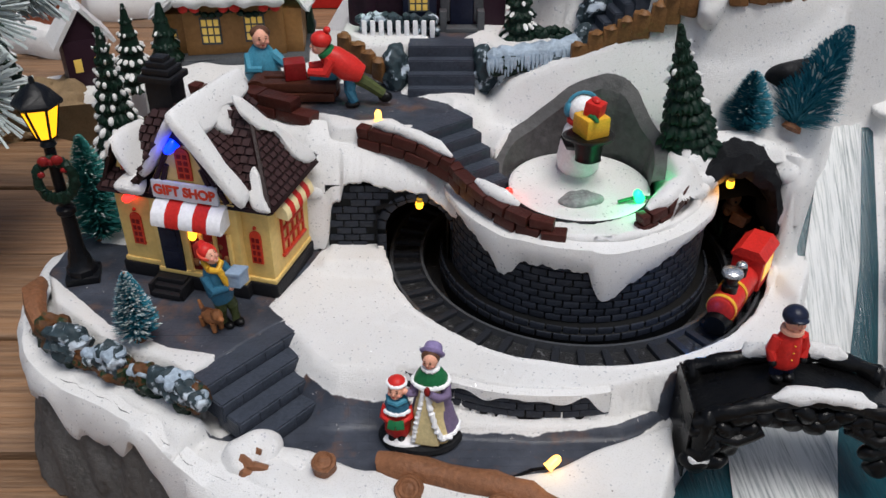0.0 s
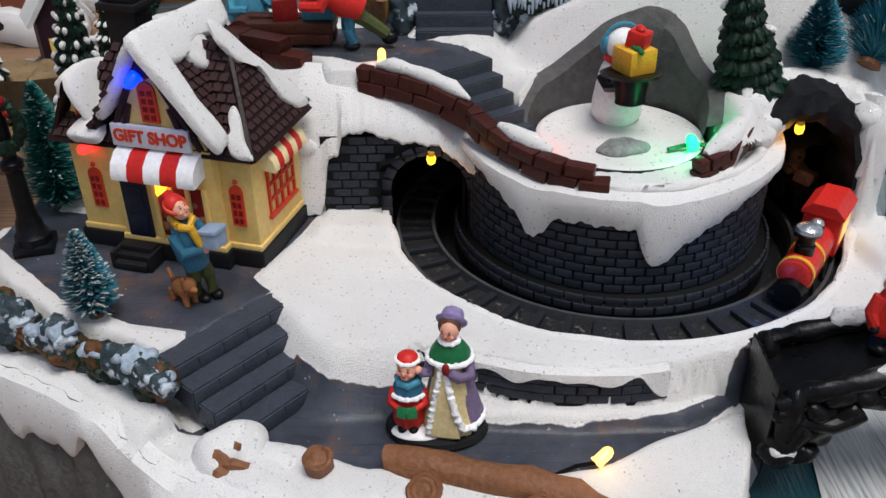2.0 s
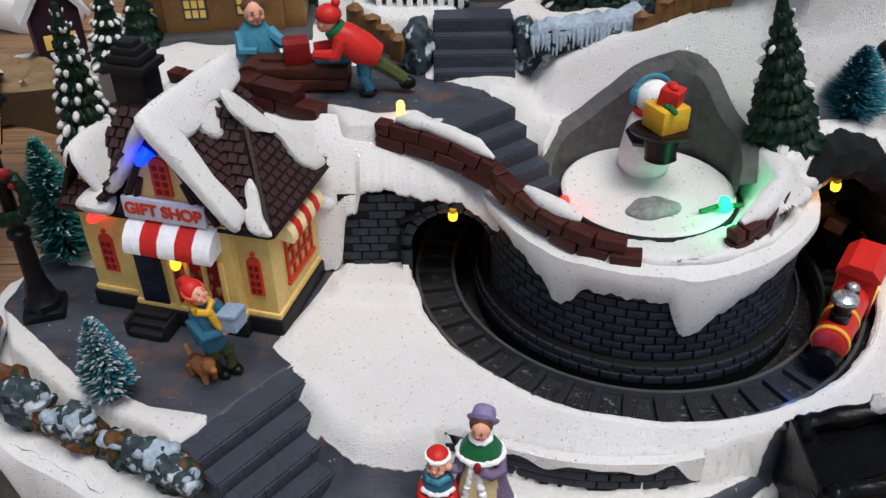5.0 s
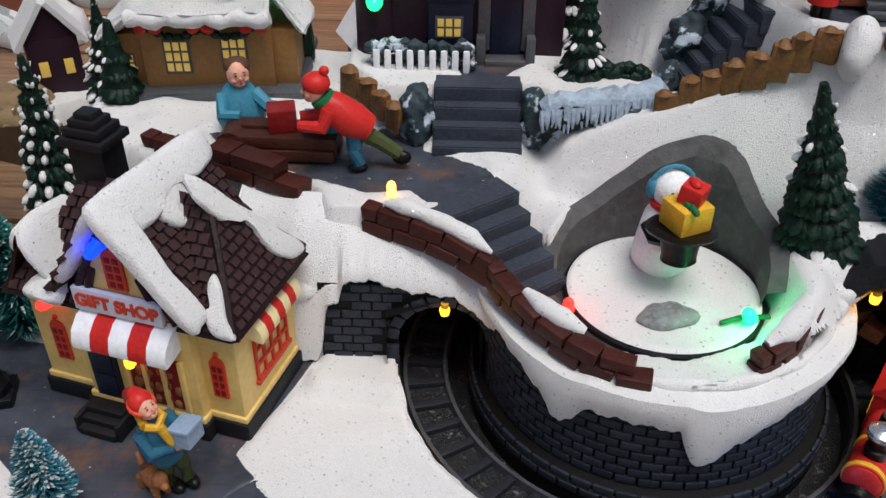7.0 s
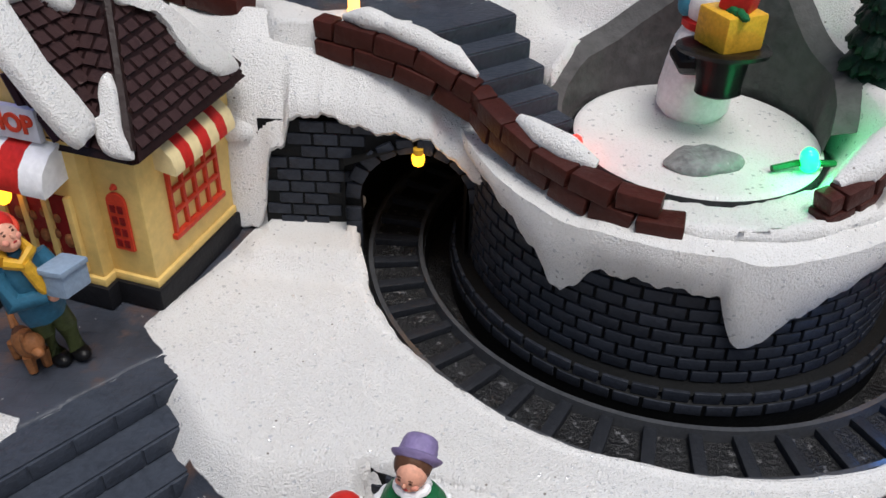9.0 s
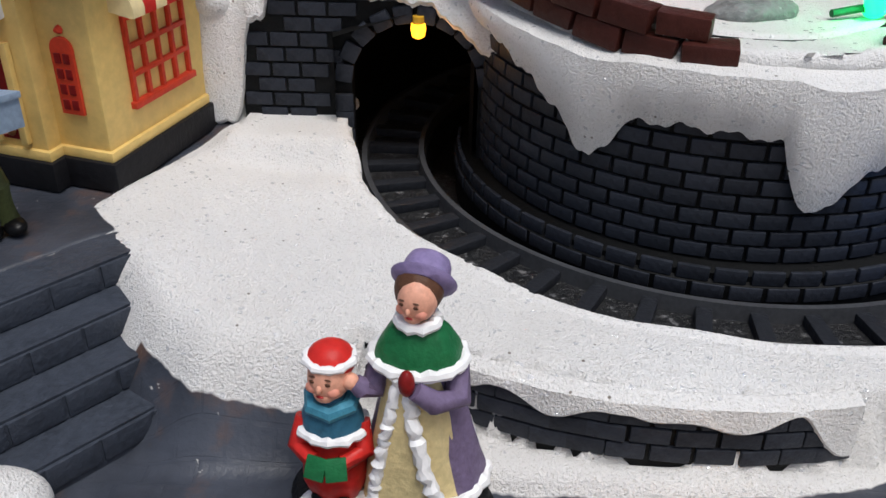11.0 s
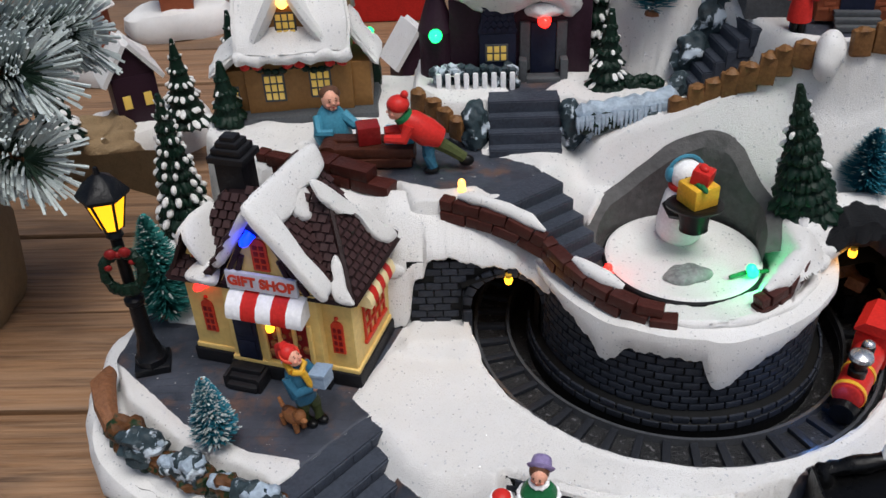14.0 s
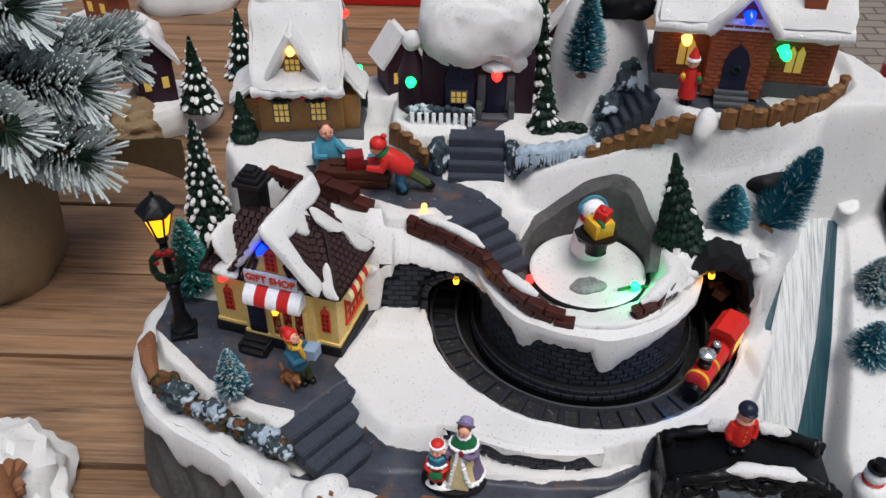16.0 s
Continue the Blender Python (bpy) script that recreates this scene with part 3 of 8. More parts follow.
# the outside of the cast: snow hanging in tongues over brushed rock
def skirt():
    pts = []
    n = len(RIM)
    for i in range(n):
        p0, p1, p2, p3 = (Vector(RIM[(i + k) % n]) for k in (-1, 0, 1, 2))
        for t in np.linspace(0, 1, 26)[:-1]:
            pts.append(0.5 * (2 * p1 + (p2 - p0) * t + (2 * p0 - 5 * p1 + 4 * p2 - p3) * t * t + (3 * p1 - p0 - 3 * p2 + p3) * t ** 3))
    c = Vector((2.0, 33.0))
    m = len(pts)
    tops = []
    for p in pts:
        q = p + (c - p).normalized() * 0.5
        tops.append(height(q.x, q.y))
    tops = [sum(tops[(i + k) % m] for k in range(-14, 15)) / 29 for i in range(m)]
    arc = 0.0
    bm_s, bm_r = bmesh.new(), bmesh.new()
    rows_s, rows_r = [], []
    for i, p in enumerate(pts):
        q = pts[(i + 1) % m]
        out = Vector(((pts[(i + 1) % m] - pts[i - 1]).y, -(pts[(i + 1) % m] - pts[i - 1]).x)).normalized()
        if out.dot(p - c) < 0:
            out = -out
        arc += (q - p).length
        ztop = tops[i]
        hang = 2.1 + 0.6 * math.sin(arc * 1.15) + 0.45 * math.sin(arc * 2.3 + 1) + 0.3 * math.sin(arc * 4.1)
        near = min(1.0, max(0.0, (-7.6 - p.x) / 1.2)) * min(1.0, max(0.0, (29.0 - p.y) / 2.0))
        hang *= 1 - 0.1 * near
        zlow = max(0.8, ztop - max(1.5 - 0.7 * near, hang))
        col_s, col_r = [], []
        for k in range(9):
            f = k / 8
            z = ztop + 0.06 + (zlow - ztop - 0.06) * f ** 1.3
            o = -0.1 + 1.0 * math.sin(f * math.pi * 0.62) ** 0.8 - (0.5 if k == 8 else 0)
            o += 0.10 * noise.noise(Vector((p.x, p.y, z)) * 0.8)
            v = p + out * (o * (1 - 0.6 * near) if k else -0.6)
            col_s.append(bm_s.verts.new((v.x, v.y, z)))
        for k in range(15):
            z = ztop * (1 - k / 14)
            o = -0.25 + 1.15 * k / 14 + 0.25 * noise.noise(Vector((p.x * 0.9, p.y * 0.9, z * 0.5))) + 0.12 * noise.noise(Vector((p.x, p.y, z)) * 2.3)
            v = p + out * o
            col_r.append(bm_r.verts.new((v.x, v.y, z)))
        rows_s.append(col_s)
        rows_r.append(col_r)
    for bm, rows in ((bm_s, rows_s), (bm_r, rows_r)):
        for i in range(m):
            a, b = rows[i], rows[(i + 1) % m]
            for k in range(len(a) - 1):
                bm.faces.new((a[k], a[k + 1], b[k + 1], b[k]))
        bmesh.ops.recalc_face_normals(bm, faces=bm.faces)
    base = solid("ground_rock_side", bm_r, ROCK, label="brushed grey rock sides of the cast landscape", category="rock", kind="structure")
    part("hanging_snow", bm_s, SNOW, base, "white snow tongues hanging over the rock")


skirt()

# ---- railway ring ----
RAILZ = 6.42
ring = thing("railway_track", 0, 0, 0, label="circular dark grey toy railway track sunk in the snow", category="railway track", kind="structure")
bm = bmesh.new()
lathe(bm, [(4.6, 5.1), (8.95, 5.1), (8.95, 6.05), (8.5, 6.1), (6.72, 6.1), (6.66, 5.3), (4.6, 5.3)], at(CX, CY, 0), 120)
part("track_bed", bm, BED, ring, "dark grey gravelly bed")
for nm, r in (("outer_rail", 8.2), ("inner_rail", 6.84)):
    bm = bmesh.new()
    n = 140
    prof = [(r - 0.09, 6.1), (r + 0.09, 6.1), (r + 0.06, RAILZ), (r - 0.06, RAILZ)]
    vs = [[bm.verts.new((CX + a * math.cos(2 * math.pi * i / n), CY + a * math.sin(2 * math.pi * i / n), z)) for a, z in prof] for i in range(n)]
    for i in range(n):
        for k in range(4):
            bm.faces.new((vs[i][k], vs[i][(k + 1) % 4], vs[(i + 1) % n][(k + 1) % 4], vs[(i + 1) % n][k]))
    bmesh.ops.recalc_face_normals(bm, faces=bm.faces)
    part(nm, bm, RAIL, ring)
bm = bmesh.new()
box(bm, 1.5, 0.30, 0.24, None, 0.04)
first = part("sleeper", bm, SLEEPER, ring)
first.matrix_basis = pose((CX + 7.52) * CM, CY * CM, 6.18 * CM)
for i in range(1, 46):
    a = i * 360 / 46
    o = first.copy()
    scene.collection.objects.link(o)
    o.matrix_basis = pose((CX + 7.52 * math.cos(radians(a))) * CM, (CY + 7.52 * math.sin(radians(a))) * CM, 6.18 * CM, 0, 0, a)
# rounded edge of the snow over the track
bm = bmesh.new()
n = 110
vs = []
for i in range(n + 1):
    a = radians(176 + (364 - 176) * i / n)
    ca, sa = math.cos(a), math.sin(a)
    hz = height(CX + (LIP + 0.25) * ca, CY + (LIP + 0.25) * sa)
    hz = min(hz, 7.3)
    w = 0.025 * math.sin(i * 0.9) + 0.02 * math.sin(i * 2.3)
    vs.append([bm.verts.new((CX + r * ca, CY + r * sa, z)) for r, z in ((LIP + 0.28, hz), (LIP + 0.08, hz + 0.03), (LIP - 0.08 + w, hz - 0.10), (LIP - 0.10 + w, hz - 0.28), (LIP + 0.05, hz - 0.36), (LIP + 0.12, 5.9))])
for a, b in zip(vs, vs[1:]):
    for k in range(5):
        bm.faces.new((a[k], a[k + 1], b[k + 1], b[k]))
bmesh.ops.recalc_face_normals(bm, faces=bm.faces)
solid("snow_lip", bm, SNOW, label="rounded white snow edge beside the railway track", category="snow", kind="structure")

# ---- round brick wall inside the ring ----
drum = thing("wall_round", 0, 0, 0, label="curved charcoal brick wall under a snow ledge", category="wall", kind="structure")
bm = bmesh.new()
lathe(bm, [(DRUM - 0.6, 5.2), (5.98, 5.2), (6.0, 6.25), (5.9, 6.3), (5.9, 6.42), (DRUM - 0.08, 6.5), (DRUM - 0.1, 10.0), (DRUM - 1.2, 10.0)], at(CX, CY, 0), 110)
part("wall_core", bm, MORTAR, drum)
bm = bmesh.new()
box(bm, 0.10, 0.60, 0.29, None, 0.035)
brick_mesh = part("brick", bm, BRICKGREY, drum)
brick_mesh.matrix_basis = pose((CX - DRUM * 0.99) * CM, CY * CM, 9.8 * CM, 0, 0, 180)
bricks = []
for row in range(10):
    for i in range(26):
        bricks.append((178 + (i + 0.5 * (row % 2)) * 7.0, DRUM - 0.05, 6.68 + row * 0.345))
for i in range(28):
    bricks.append((177 + i * 6.6, 5.93, 6.42))
for i in range(28):
    bricks.append((180 + i * 6.6, 5.98, 6.10))
for a, r, z in bricks:
    if not 176 < a < 360:
        continue
    o = brick_mesh.copy()
    scene.collection.objects.link(o)
    o.matrix_basis = pose((CX + r * math.cos(radians(a))) * CM, (CY + r * math.sin(radians(a))) * CM, z * CM, random.uniform(-1, 1), random.uniform(-2, 2), a)
BRICK = brick_mesh

# low snow ridge along the top of the round wall
bm = bmesh.new()
tube(bm, [(CX + 5.12 * math.cos(radians(a)), CY + 5.12 * math.sin(radians(a)), 10.28 + 0.03 * math.sin(a * 0.4)) for a in range(196, 346, 3)], [0.2 + 0.04 * math.sin(k * 0.9) for k in range(50)], 10)
part("snow_ridge", bm, SNOW, drum)

# snow ledge that hangs over the round wall
def ledge():
    bm = bmesh.new()
    n = 240
    vs = []
    drips = [(181, 9.9), (205, 9.7), (218, 9.25), (226, 8.75), (231, 8.2), (233, 8.15), (236, 8.45), (240, 9.05), (250, 9.15), (262, 9.1), (267.5, 9.0), (270.5, 8.2), (274, 7.6), (277, 7.7), (284, 8.35), (295, 8.95), (310, 9.5), (357, 9.8)]
    for i in range(n + 1):
        adeg = 181 + (357 - 181) * i / n
        a = radians(adeg)
        low = float(np.interp(adeg, [d[0] for d in drips], [d[1] for d in drips])) + 0.05 * math.sin(i * 0.55) + 0.03 * math.sin(i * 1.3)
        hz = 10.35
        rows_ = []
        for f in (0, 0.12, 0.3, 0.5, 0.7, 0.88, 1.0):
            z = hz + (low - hz) * f
            r = DRUM + 0.05 + 0.34 * math.sin(math.pi * min(1, 0.15 + f * 0.8)) ** 0.7 * (1 - 0.25 * f)
            if f == 0:
                r = DRUM - 0.8
            r += 0.05 * noise.noise(Vector((math.cos(a) * 5, math.sin(a) * 5, z)))
            rows_.append((r, z))
        rows_.append((DRUM - 0.02, low + 0.1))
        vs.append([bm.verts.new((CX + r * math.cos(a), CY + r * math.sin(a), z)) for r, z in rows_])
    for a, b in zip(vs, vs[1:]):
        for k in range(7):
            bm.faces.new((a[k], a[k + 1], b[k + 1], b[k]))
    bmesh.ops.recalc_face_normals(bm, faces=bm.faces)
    part("snow_ledge", bm, SNOW, drum, "thick white snow ledge with hanging drips")


ledge()

# ---- retaining wall with the first tunnel mouth ----
wall = thing("wall_tunnel", 0, 0, 0, label="charcoal brick retaining wall with an arched tunnel mouth", category="wall", kind="structure")
AX, AZ, AR = -1.08, 8.25, 1.42


def arch_plate(bm, x0, x1, z0, z1, y, thick):
    """A wall plate pierced by a round-headed opening."""
    n = 20
    inner = [(AX - AR, z0)] + [(AX - AR * math.cos(math.pi * i / n), AZ + AR * math.sin(math.pi * i / n)) for i in range(n + 1)] + [(AX + AR, z0)]
    outer = [(x0, z0)]
    for i in range(n + 1):
        t = i / n
        outer.append((x0 + (x1 - x0) * t, z1 - 0.3 - 1.1 * ease(0.62, 1.0, t)))
    outer.append((x1, z0))
    rings = [[bm.verts.new((px, yy, pz)) for px, pz in loop] for yy, loop in ((y, outer), (y, inner), (y + thick, inner), (y + thick, outer))]
    for a, b in zip(rings, rings[1:]):
        for i in range(len(a) - 1):
            bm.faces.new((a[i], a[i + 1], b[i + 1], b[i]))
    bmesh.ops.recalc_face_normals(bm, faces=bm.faces)


bm = bmesh.new()
arch_plate(bm, -4.98, 0.75, 5.9, 10.7, 32.2, 0.5)
part("wall_core", bm, MORTAR, wall)
for row in range(14):
    for i in range(10):
        x, z = -4.95 + (i + 0.5 * (row % 2)) * 0.66, 6.1 + row * 0.345
        if x < (-4.62 if z < 9.35 else -4.05) or z > 10.45 - 1.1 * ease(-1.5, 0.75, np.float64(x)) or x > 0.55 or math.hypot(x - AX, max(0, z - AZ)) < AR + 0.5 or (z < AZ and abs(x - AX) < AR + 0.35):
            continue
        o = BRICK.copy()
        scene.collection.objects.link(o)
        o.parent = wall
        o.matrix_basis = pose(x * CM, 32.18 * CM, z * CM, 0, random.uniform(-1, 1), 90)
bm = bmesh.new()
box(bm, 0.16, 0.42, 0.40, None, 0.05)
vous = part("arch_stone", bm, BRICKGREY, wall)
vous.matrix_basis = pose((AX - AR - 0.17) * CM, 32.14 * CM, 7.8 * CM, 0, 0, 90)
stones = [(180 - 18.0 * (i + 0.5), None) for i in range(10)] + [(None, z) for z in (6.5, 6.95, 7.4)]
for ang, z in stones:
    o = vous.copy()
    scene.collection.objects.link(o)
    if ang is None:
        o.matrix_basis = pose((AX - AR - 0.17) * CM, 32.14 * CM, z * CM, 0, 0, 90)
    else:
        o.matrix_basis = pose((AX + (AR + 0.17) * math.cos(radians(ang))) * CM, 32.14 * CM, (AZ + (AR + 0.17) * math.sin(radians(ang))) * CM, 0, 90 - ang, 0) @ pose(0, 0, 0, 0, 0, 90)
# snow edge along the top of that wall, swept back behind the shop
bm = bmesh.new()
vs = []
for i in range(-22, 76):
    t = i / 75
    x = -5.75 + 6.65 * t
    tc_ = max(0.0, t)
    low = float(np.interp(t, (-0.3, 0, 0.09, 0.115, 0.155, 0.19, 0.21, 0.24, 0.36, 0.55, 0.66, 0.76, 0.88, 1.0), (6.9, 7.1, 7.3, 7.7, 9.5, 9.65, 9.7, 10.4, 10.6, 10.15, 10.1, 9.95, 9.3, 8.9))) + 0.05 * math.sin(i * 0.7) + 0.03 * math.sin(i * 1.9)
    hang = max(low, 9.5)
    yb = 32.3 - 0.5 * ease(0.8, 1.0, t) + 2.6 * max(0.0, -t)
    up = 11.75 - 1.35 * ease(0.62, 1.0, t) + 0.08 * math.sin(x * 2.1)
    rim_ = [(yb + 2.0 + 1.3 * min(1.0, max(0.0, -t * 6)), up + 0.58 - 0.58 * ease(0.55, 0.8, tc_)), (yb + 1.25, up + 0.3 - 0.25 * ease(0.55, 0.8, tc_)), (yb + 0.75, up - 0.05), (yb + 0.3, up * 0.6 + hang * 0.4 + 0.1), (yb - 0.05, up * 0.35 + hang * 0.65 + 0.12), (yb - 0.26, max(low + 0.32, hang * 0.6 + low * 0.4)), (yb - 0.3, low + 0.12), (yb - 0.2, low), (yb + 0.05, low + 0.04)]
    vs.append([bm.verts.new((x, y_, z_ + 0.04 * noise.noise(Vector((x * 2, y_ * 2, 1))))) for y_, z_ in rim_])
for a, b in zip(vs, vs[1:]):
    for k in range(8):
        bm.faces.new((a[k], a[k + 1], b[k + 1], b[k]))
bmesh.ops.recalc_face_normals(bm, faces=bm.faces)
part("snow_edge", bm, SNOW, wall, "uneven white snow edge over the bricks")

# inside of both tunnels: walls and a cover over the far side of the ring, shade put into their near-black colour
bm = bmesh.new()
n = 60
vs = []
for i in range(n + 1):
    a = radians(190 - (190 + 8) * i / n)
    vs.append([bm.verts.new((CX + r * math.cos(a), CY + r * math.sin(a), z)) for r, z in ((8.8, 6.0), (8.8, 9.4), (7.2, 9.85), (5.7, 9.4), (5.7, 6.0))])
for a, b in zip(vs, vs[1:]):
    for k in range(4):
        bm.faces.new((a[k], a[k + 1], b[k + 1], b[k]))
solid("wall_tunnel_lining", bm, TUNNEL, label="railway tunnel lining coloured near-black for the shade inside", category="tunnel", kind="structure")

# ---- low wall between the snow bank and the road ----
low_wall = thing("wall_low", 0, 0, 0, label="low curved charcoal brick wall under a snow bank", category="wall", kind="structure")
LOWLINE = [(-1.4, 24.75), (-0.4, 24.45), (0.6, 24.05), (1.5, 23.72), (2.4, 23.52), (3.5, 23.42), (4.6, 23.42), (5.6, 23.55), (6.6, 23.78)]


def along(line, s):
    t = s * (len(line) - 1)
    i = min(int(t), len(line) - 2)
    p = Vector(line[i]).lerp(Vector(line[i + 1]), t - i)
    d = (Vector(line[i + 1]) - Vector(line[i])).normalized()
    return p, d


bm = bmesh.new()
lo, hi, bk = [], [], []
for i in range(61):
    s = i / 60
    p, d = along(LOWLINE, s)
    topz = 6.60 - 0.2 * abs(math.sin(s * 11)) - 1.7 * ease(0.84, 0.98, s)
    lo.append(bm.verts.new((p.x, p.y - 0.05, 5.0)))
    hi.append(bm.verts.new((p.x, p.y - 0.03, topz)))
    bk.append(bm.verts.new((p.x, p.y + 0.5, topz)))
for i in range(60):
    bm.faces.new((lo[i], lo[i + 1], hi[i + 1], hi[i]))
    bm.faces.new((hi[i], hi[i + 1], bk[i + 1], bk[i]))
part("wall_core", bm, MORTAR, low_wall)
for row in range(1, 4):
    for i in range(13):
        p, d = along(LOWLINE, min(0.9, (i + 0.5 + 0.5 * (row % 2)) / 13.2))
        o = BRICK.copy()
        scene.collection.objects.link(o)
        o.parent = low_wall
        if 5.42 + row * 0.33 > 6.5 - 0.3 * ease(0.85, 1.0, np.float64(i / 13)):
            o.matrix_basis = pose(p.x * CM, (p.y - 0.03) * CM, (5.42 + row * 0.33 - 0.1) * CM, 0, 0, math.degrees(math.atan2(d.y, d.x)) + 90)
        else:
            o.matrix_basis = pose(p.x * CM, (p.y - 0.06) * CM, (5.42 + row * 0.33) * CM, 0, 0, math.degrees(math.atan2(d.y, d.x)) + 90)
bm = bmesh.new()
vs = []
for i in range(100):
    s = 0.93 * i / 99
    p, d = along(LOWLINE, s)
    low = 6.48 - 0.22 * abs(math.sin(s * 11 + 0.4)) - 0.08 * math.sin(s * 37) - 0.6 * ease(0.8, 0.93, s)
    nn = Vector((d.y, -d.x))
    vs.append([bm.verts.new((p.x + nn.x * o, p.y + nn.y * o, z)) for o, z in ((-0.6, 6.55 - 1.2 * ease(0.12, 0.0, s)), (-0.1, 6.79 - 1.3 * ease(0.12, 0.0, s)), (0.12, 6.68 - 1.3 * ease(0.12, 0.0, s)), (0.16, low + 0.08 - 1.2 * ease(0.12, 0.0, s)), (0.09, low - 1.2 * ease(0.12, 0.0, s)), (-0.05, low + 0.03 - 1.2 * ease(0.12, 0.0, s)))])
for a, b in zip(vs, vs[1:]):
    for k in range(5):
        bm.faces.new((a[k], a[k + 1], b[k + 1], b[k]))
bmesh.ops.recalc_face_normals(bm, faces=bm.faces)
part("snow_edge", bm, SNOW, low_wall, "scalloped white snow edge on the wall")

# ---- stairs ----
def stairs(name, corner_a, corner_b, drop, tread, count, top_z, label, over=0.0, shrink=0.0, joints=False):
    """Steps that go down from the edge a-b, to its right-hand side."""
    a, b = Vector(corner_a), Vector(corner_b)
    d = (b - a).normalized()
    nrm = Vector((d.y, -d.x))
    root = thing(name, 0, 0, 0, label=label, category="stairs", kind="structure")
    for k in range(count):
        z1 = top_z - drop * k
        p = a + nrm * (tread * k - 0.6) + d * over * k
        q = b + nrm * (tread * k - 0.6) + d * (over - shrink) * k
        bm = bmesh.new()
        quad = [p, p + nrm * (tread + 0.6), q + nrm * (tread + 0.6), q]
        prism(bm, [(v.x, v.y) for v in quad], z1 - drop - 0.35, z1)
        bmesh.ops.bevel(bm, geom=list(bm.edges), offset=0.05, segments=2, affect="EDGES")
        step = part("stair_step", bm, SLATE, root)
        if joints:
            w_ = (q - p).length
            nj = max(2, int(w_ / 0.85))
            for j in range(nj):
                bm = bmesh.new()
                c0 = p + d * (w_ * (j + 0.5) / nj)
                e = p + nrm * (tread + 0.6) + d * (w_ * (j + 0.5) / nj)
                box(bm, w_ / nj - 0.05, 0.07, drop - 0.06, at(e.x, e.y, z1 - drop * 0.5, 0, 0, math.degrees(math.atan2(d.y, d.x))), 0.03)
                part("riser_stone", bm, SLATE, step)
    return root
stairs("stairs_front", (-9.05, 23.75), (-6.1, 27.2), 0.50, 0.75, 4, 7.08, "dark slate grey stone steps down from the square", 0.1, 0.0, True)
stairs("stairs_middle", (-1.7, 33.15), (0.95, 35.15), 0.47, 0.62, 5, 12.38, "slate blue stone steps beside a red brown wall", 0.42, 0.42)
stairs("stairs_upper", (-1.6, 38.9), (1.45, 38.9), 0.5, 0.5, 4, 14.2, "wide slate grey steps between frosted rocks", 0)

# smooth dark wall of the hollow behind the turntable
def hollow():
    line = [(2.5, 31.4), (2.4, 33.0), (2.6, 34.1), (3.6, 34.95), (5.0, 35.45), (6.4, 35.55), (7.7, 35.4), (8.5, 34.6), (8.95, 33.7), (8.95, 32.4), (8.6, 31.4)]
    bm = bmesh.new()
    n = 90
    pts = [along(line, i / n) for i in range(n + 1)]
    tops = []
    for p, d in pts:
        o = Vector((-d.y, d.x))
        if o.dot(p - Vector((5.7, 32.4))) < 0:
            o = -o
        tops.append(max(height(p.x + o.x * k, p.y + o.y * k) for k in (0.3, 0.45)))
    tops = [sum(tops[max(0, min(n, i + k))] for k in range(-6, 7)) / 13 for i in range(n + 1)]
    vs = []
    for i, (p, d) in enumerate(pts):
        a, _ = pts[max(0, i - 3)]
        b, _ = pts[min(n, i + 3)]
        c = (a + p + b) / 3
        inn = (Vector((5.7, 32.4)) - c).normalized()
        col = []
        for k in range(9):
            f = k / 8
            z = 9.9 + (tops[i] - 9.85) * f
            w = 0.12 * noise.noise(Vector((c.x, c.y, z)) * 0.9)
            q = c + inn * (0.22 - 0.14 * f + w - (0.5 if k == 8 else 0))
            col.append(bm.verts.new((q.x, q.y, z + (0.03 if k == 8 else 0))))
        vs.append(col)
    for a, b in zip(vs, vs[1:]):
        for k in range(8):
            bm.faces.new((a[k], a[k + 1], b[k + 1], b[k]))
    bmesh.ops.recalc_face_normals(bm, faces=bm.faces)
    solid("wall_hollow", bm, CAVE, label="smooth dark grey rock wall of the hollow", category="rock wall", kind="structure")


hollow()

# ---- table ----
table = thing("table", 0, 0, 0, label="table of worn brown wooden boards", category="table", kind="structure")
for i, yy in enumerate(range(-33, 110, 8)):
    bm = bmesh.new()
    box(bm, 150, 7.72, 2.0, at(-49.5, yy - 0.1, -1.0 - 0.12 * (i % 3 == 1)), 0.2)
    part("board", bm, WOOD, table)

# ---- floor of paving bricks far below the table ----
def paving_material():
    mt, nt, b = nodes_of("grey paving bricks")
    br = nt.nodes.new("ShaderNodeTexBrick")
    for k_, v_ in (("Color1", (0.16, 0.13, 0.10, 1)), ("Color2", (0.23, 0.19, 0.15, 1)), ("Mortar", (0.07, 0.06, 0.05, 1)), ("Scale", 5.0), ("Mortar Size", 0.02)):
        br.inputs[k_].default_value = v_
    nt.links.new(coords(nt, 1.0), br.inputs["Vector"])
    c = mixed(nt, grain(nt, 40), br.outputs[0], (0.2, 0.17, 0.14))
    nt.links.new(mixed(nt, 0.3, br.outputs[0], c), b.inputs["Base Color"])
    b.inputs["Roughness"].default_value = 0.8
    relief(nt, b, br.outputs[1], -0.004)
    return mt


bm = bmesh.new()
box(bm, 8000, 8000, 10, at(0, 300, -80))
solid("floor", bm, paving_material(), label="grey brown paving brick floor under the table", category="floor", kind="structure")

# ---- gift shop ----
def inside_poly(p, poly):
    hit = False
    n = len(poly)
    for i in range(n):
        (x0, y0), (x1, y1) = poly[i], poly[(i + 1) % n]
        if (y0 > p[1]) != (y1 > p[1]) and p[0] < (x1 - x0) * (p[1] - y0) / (y1 - y0) + x0:
            hit = not hit
    return hit


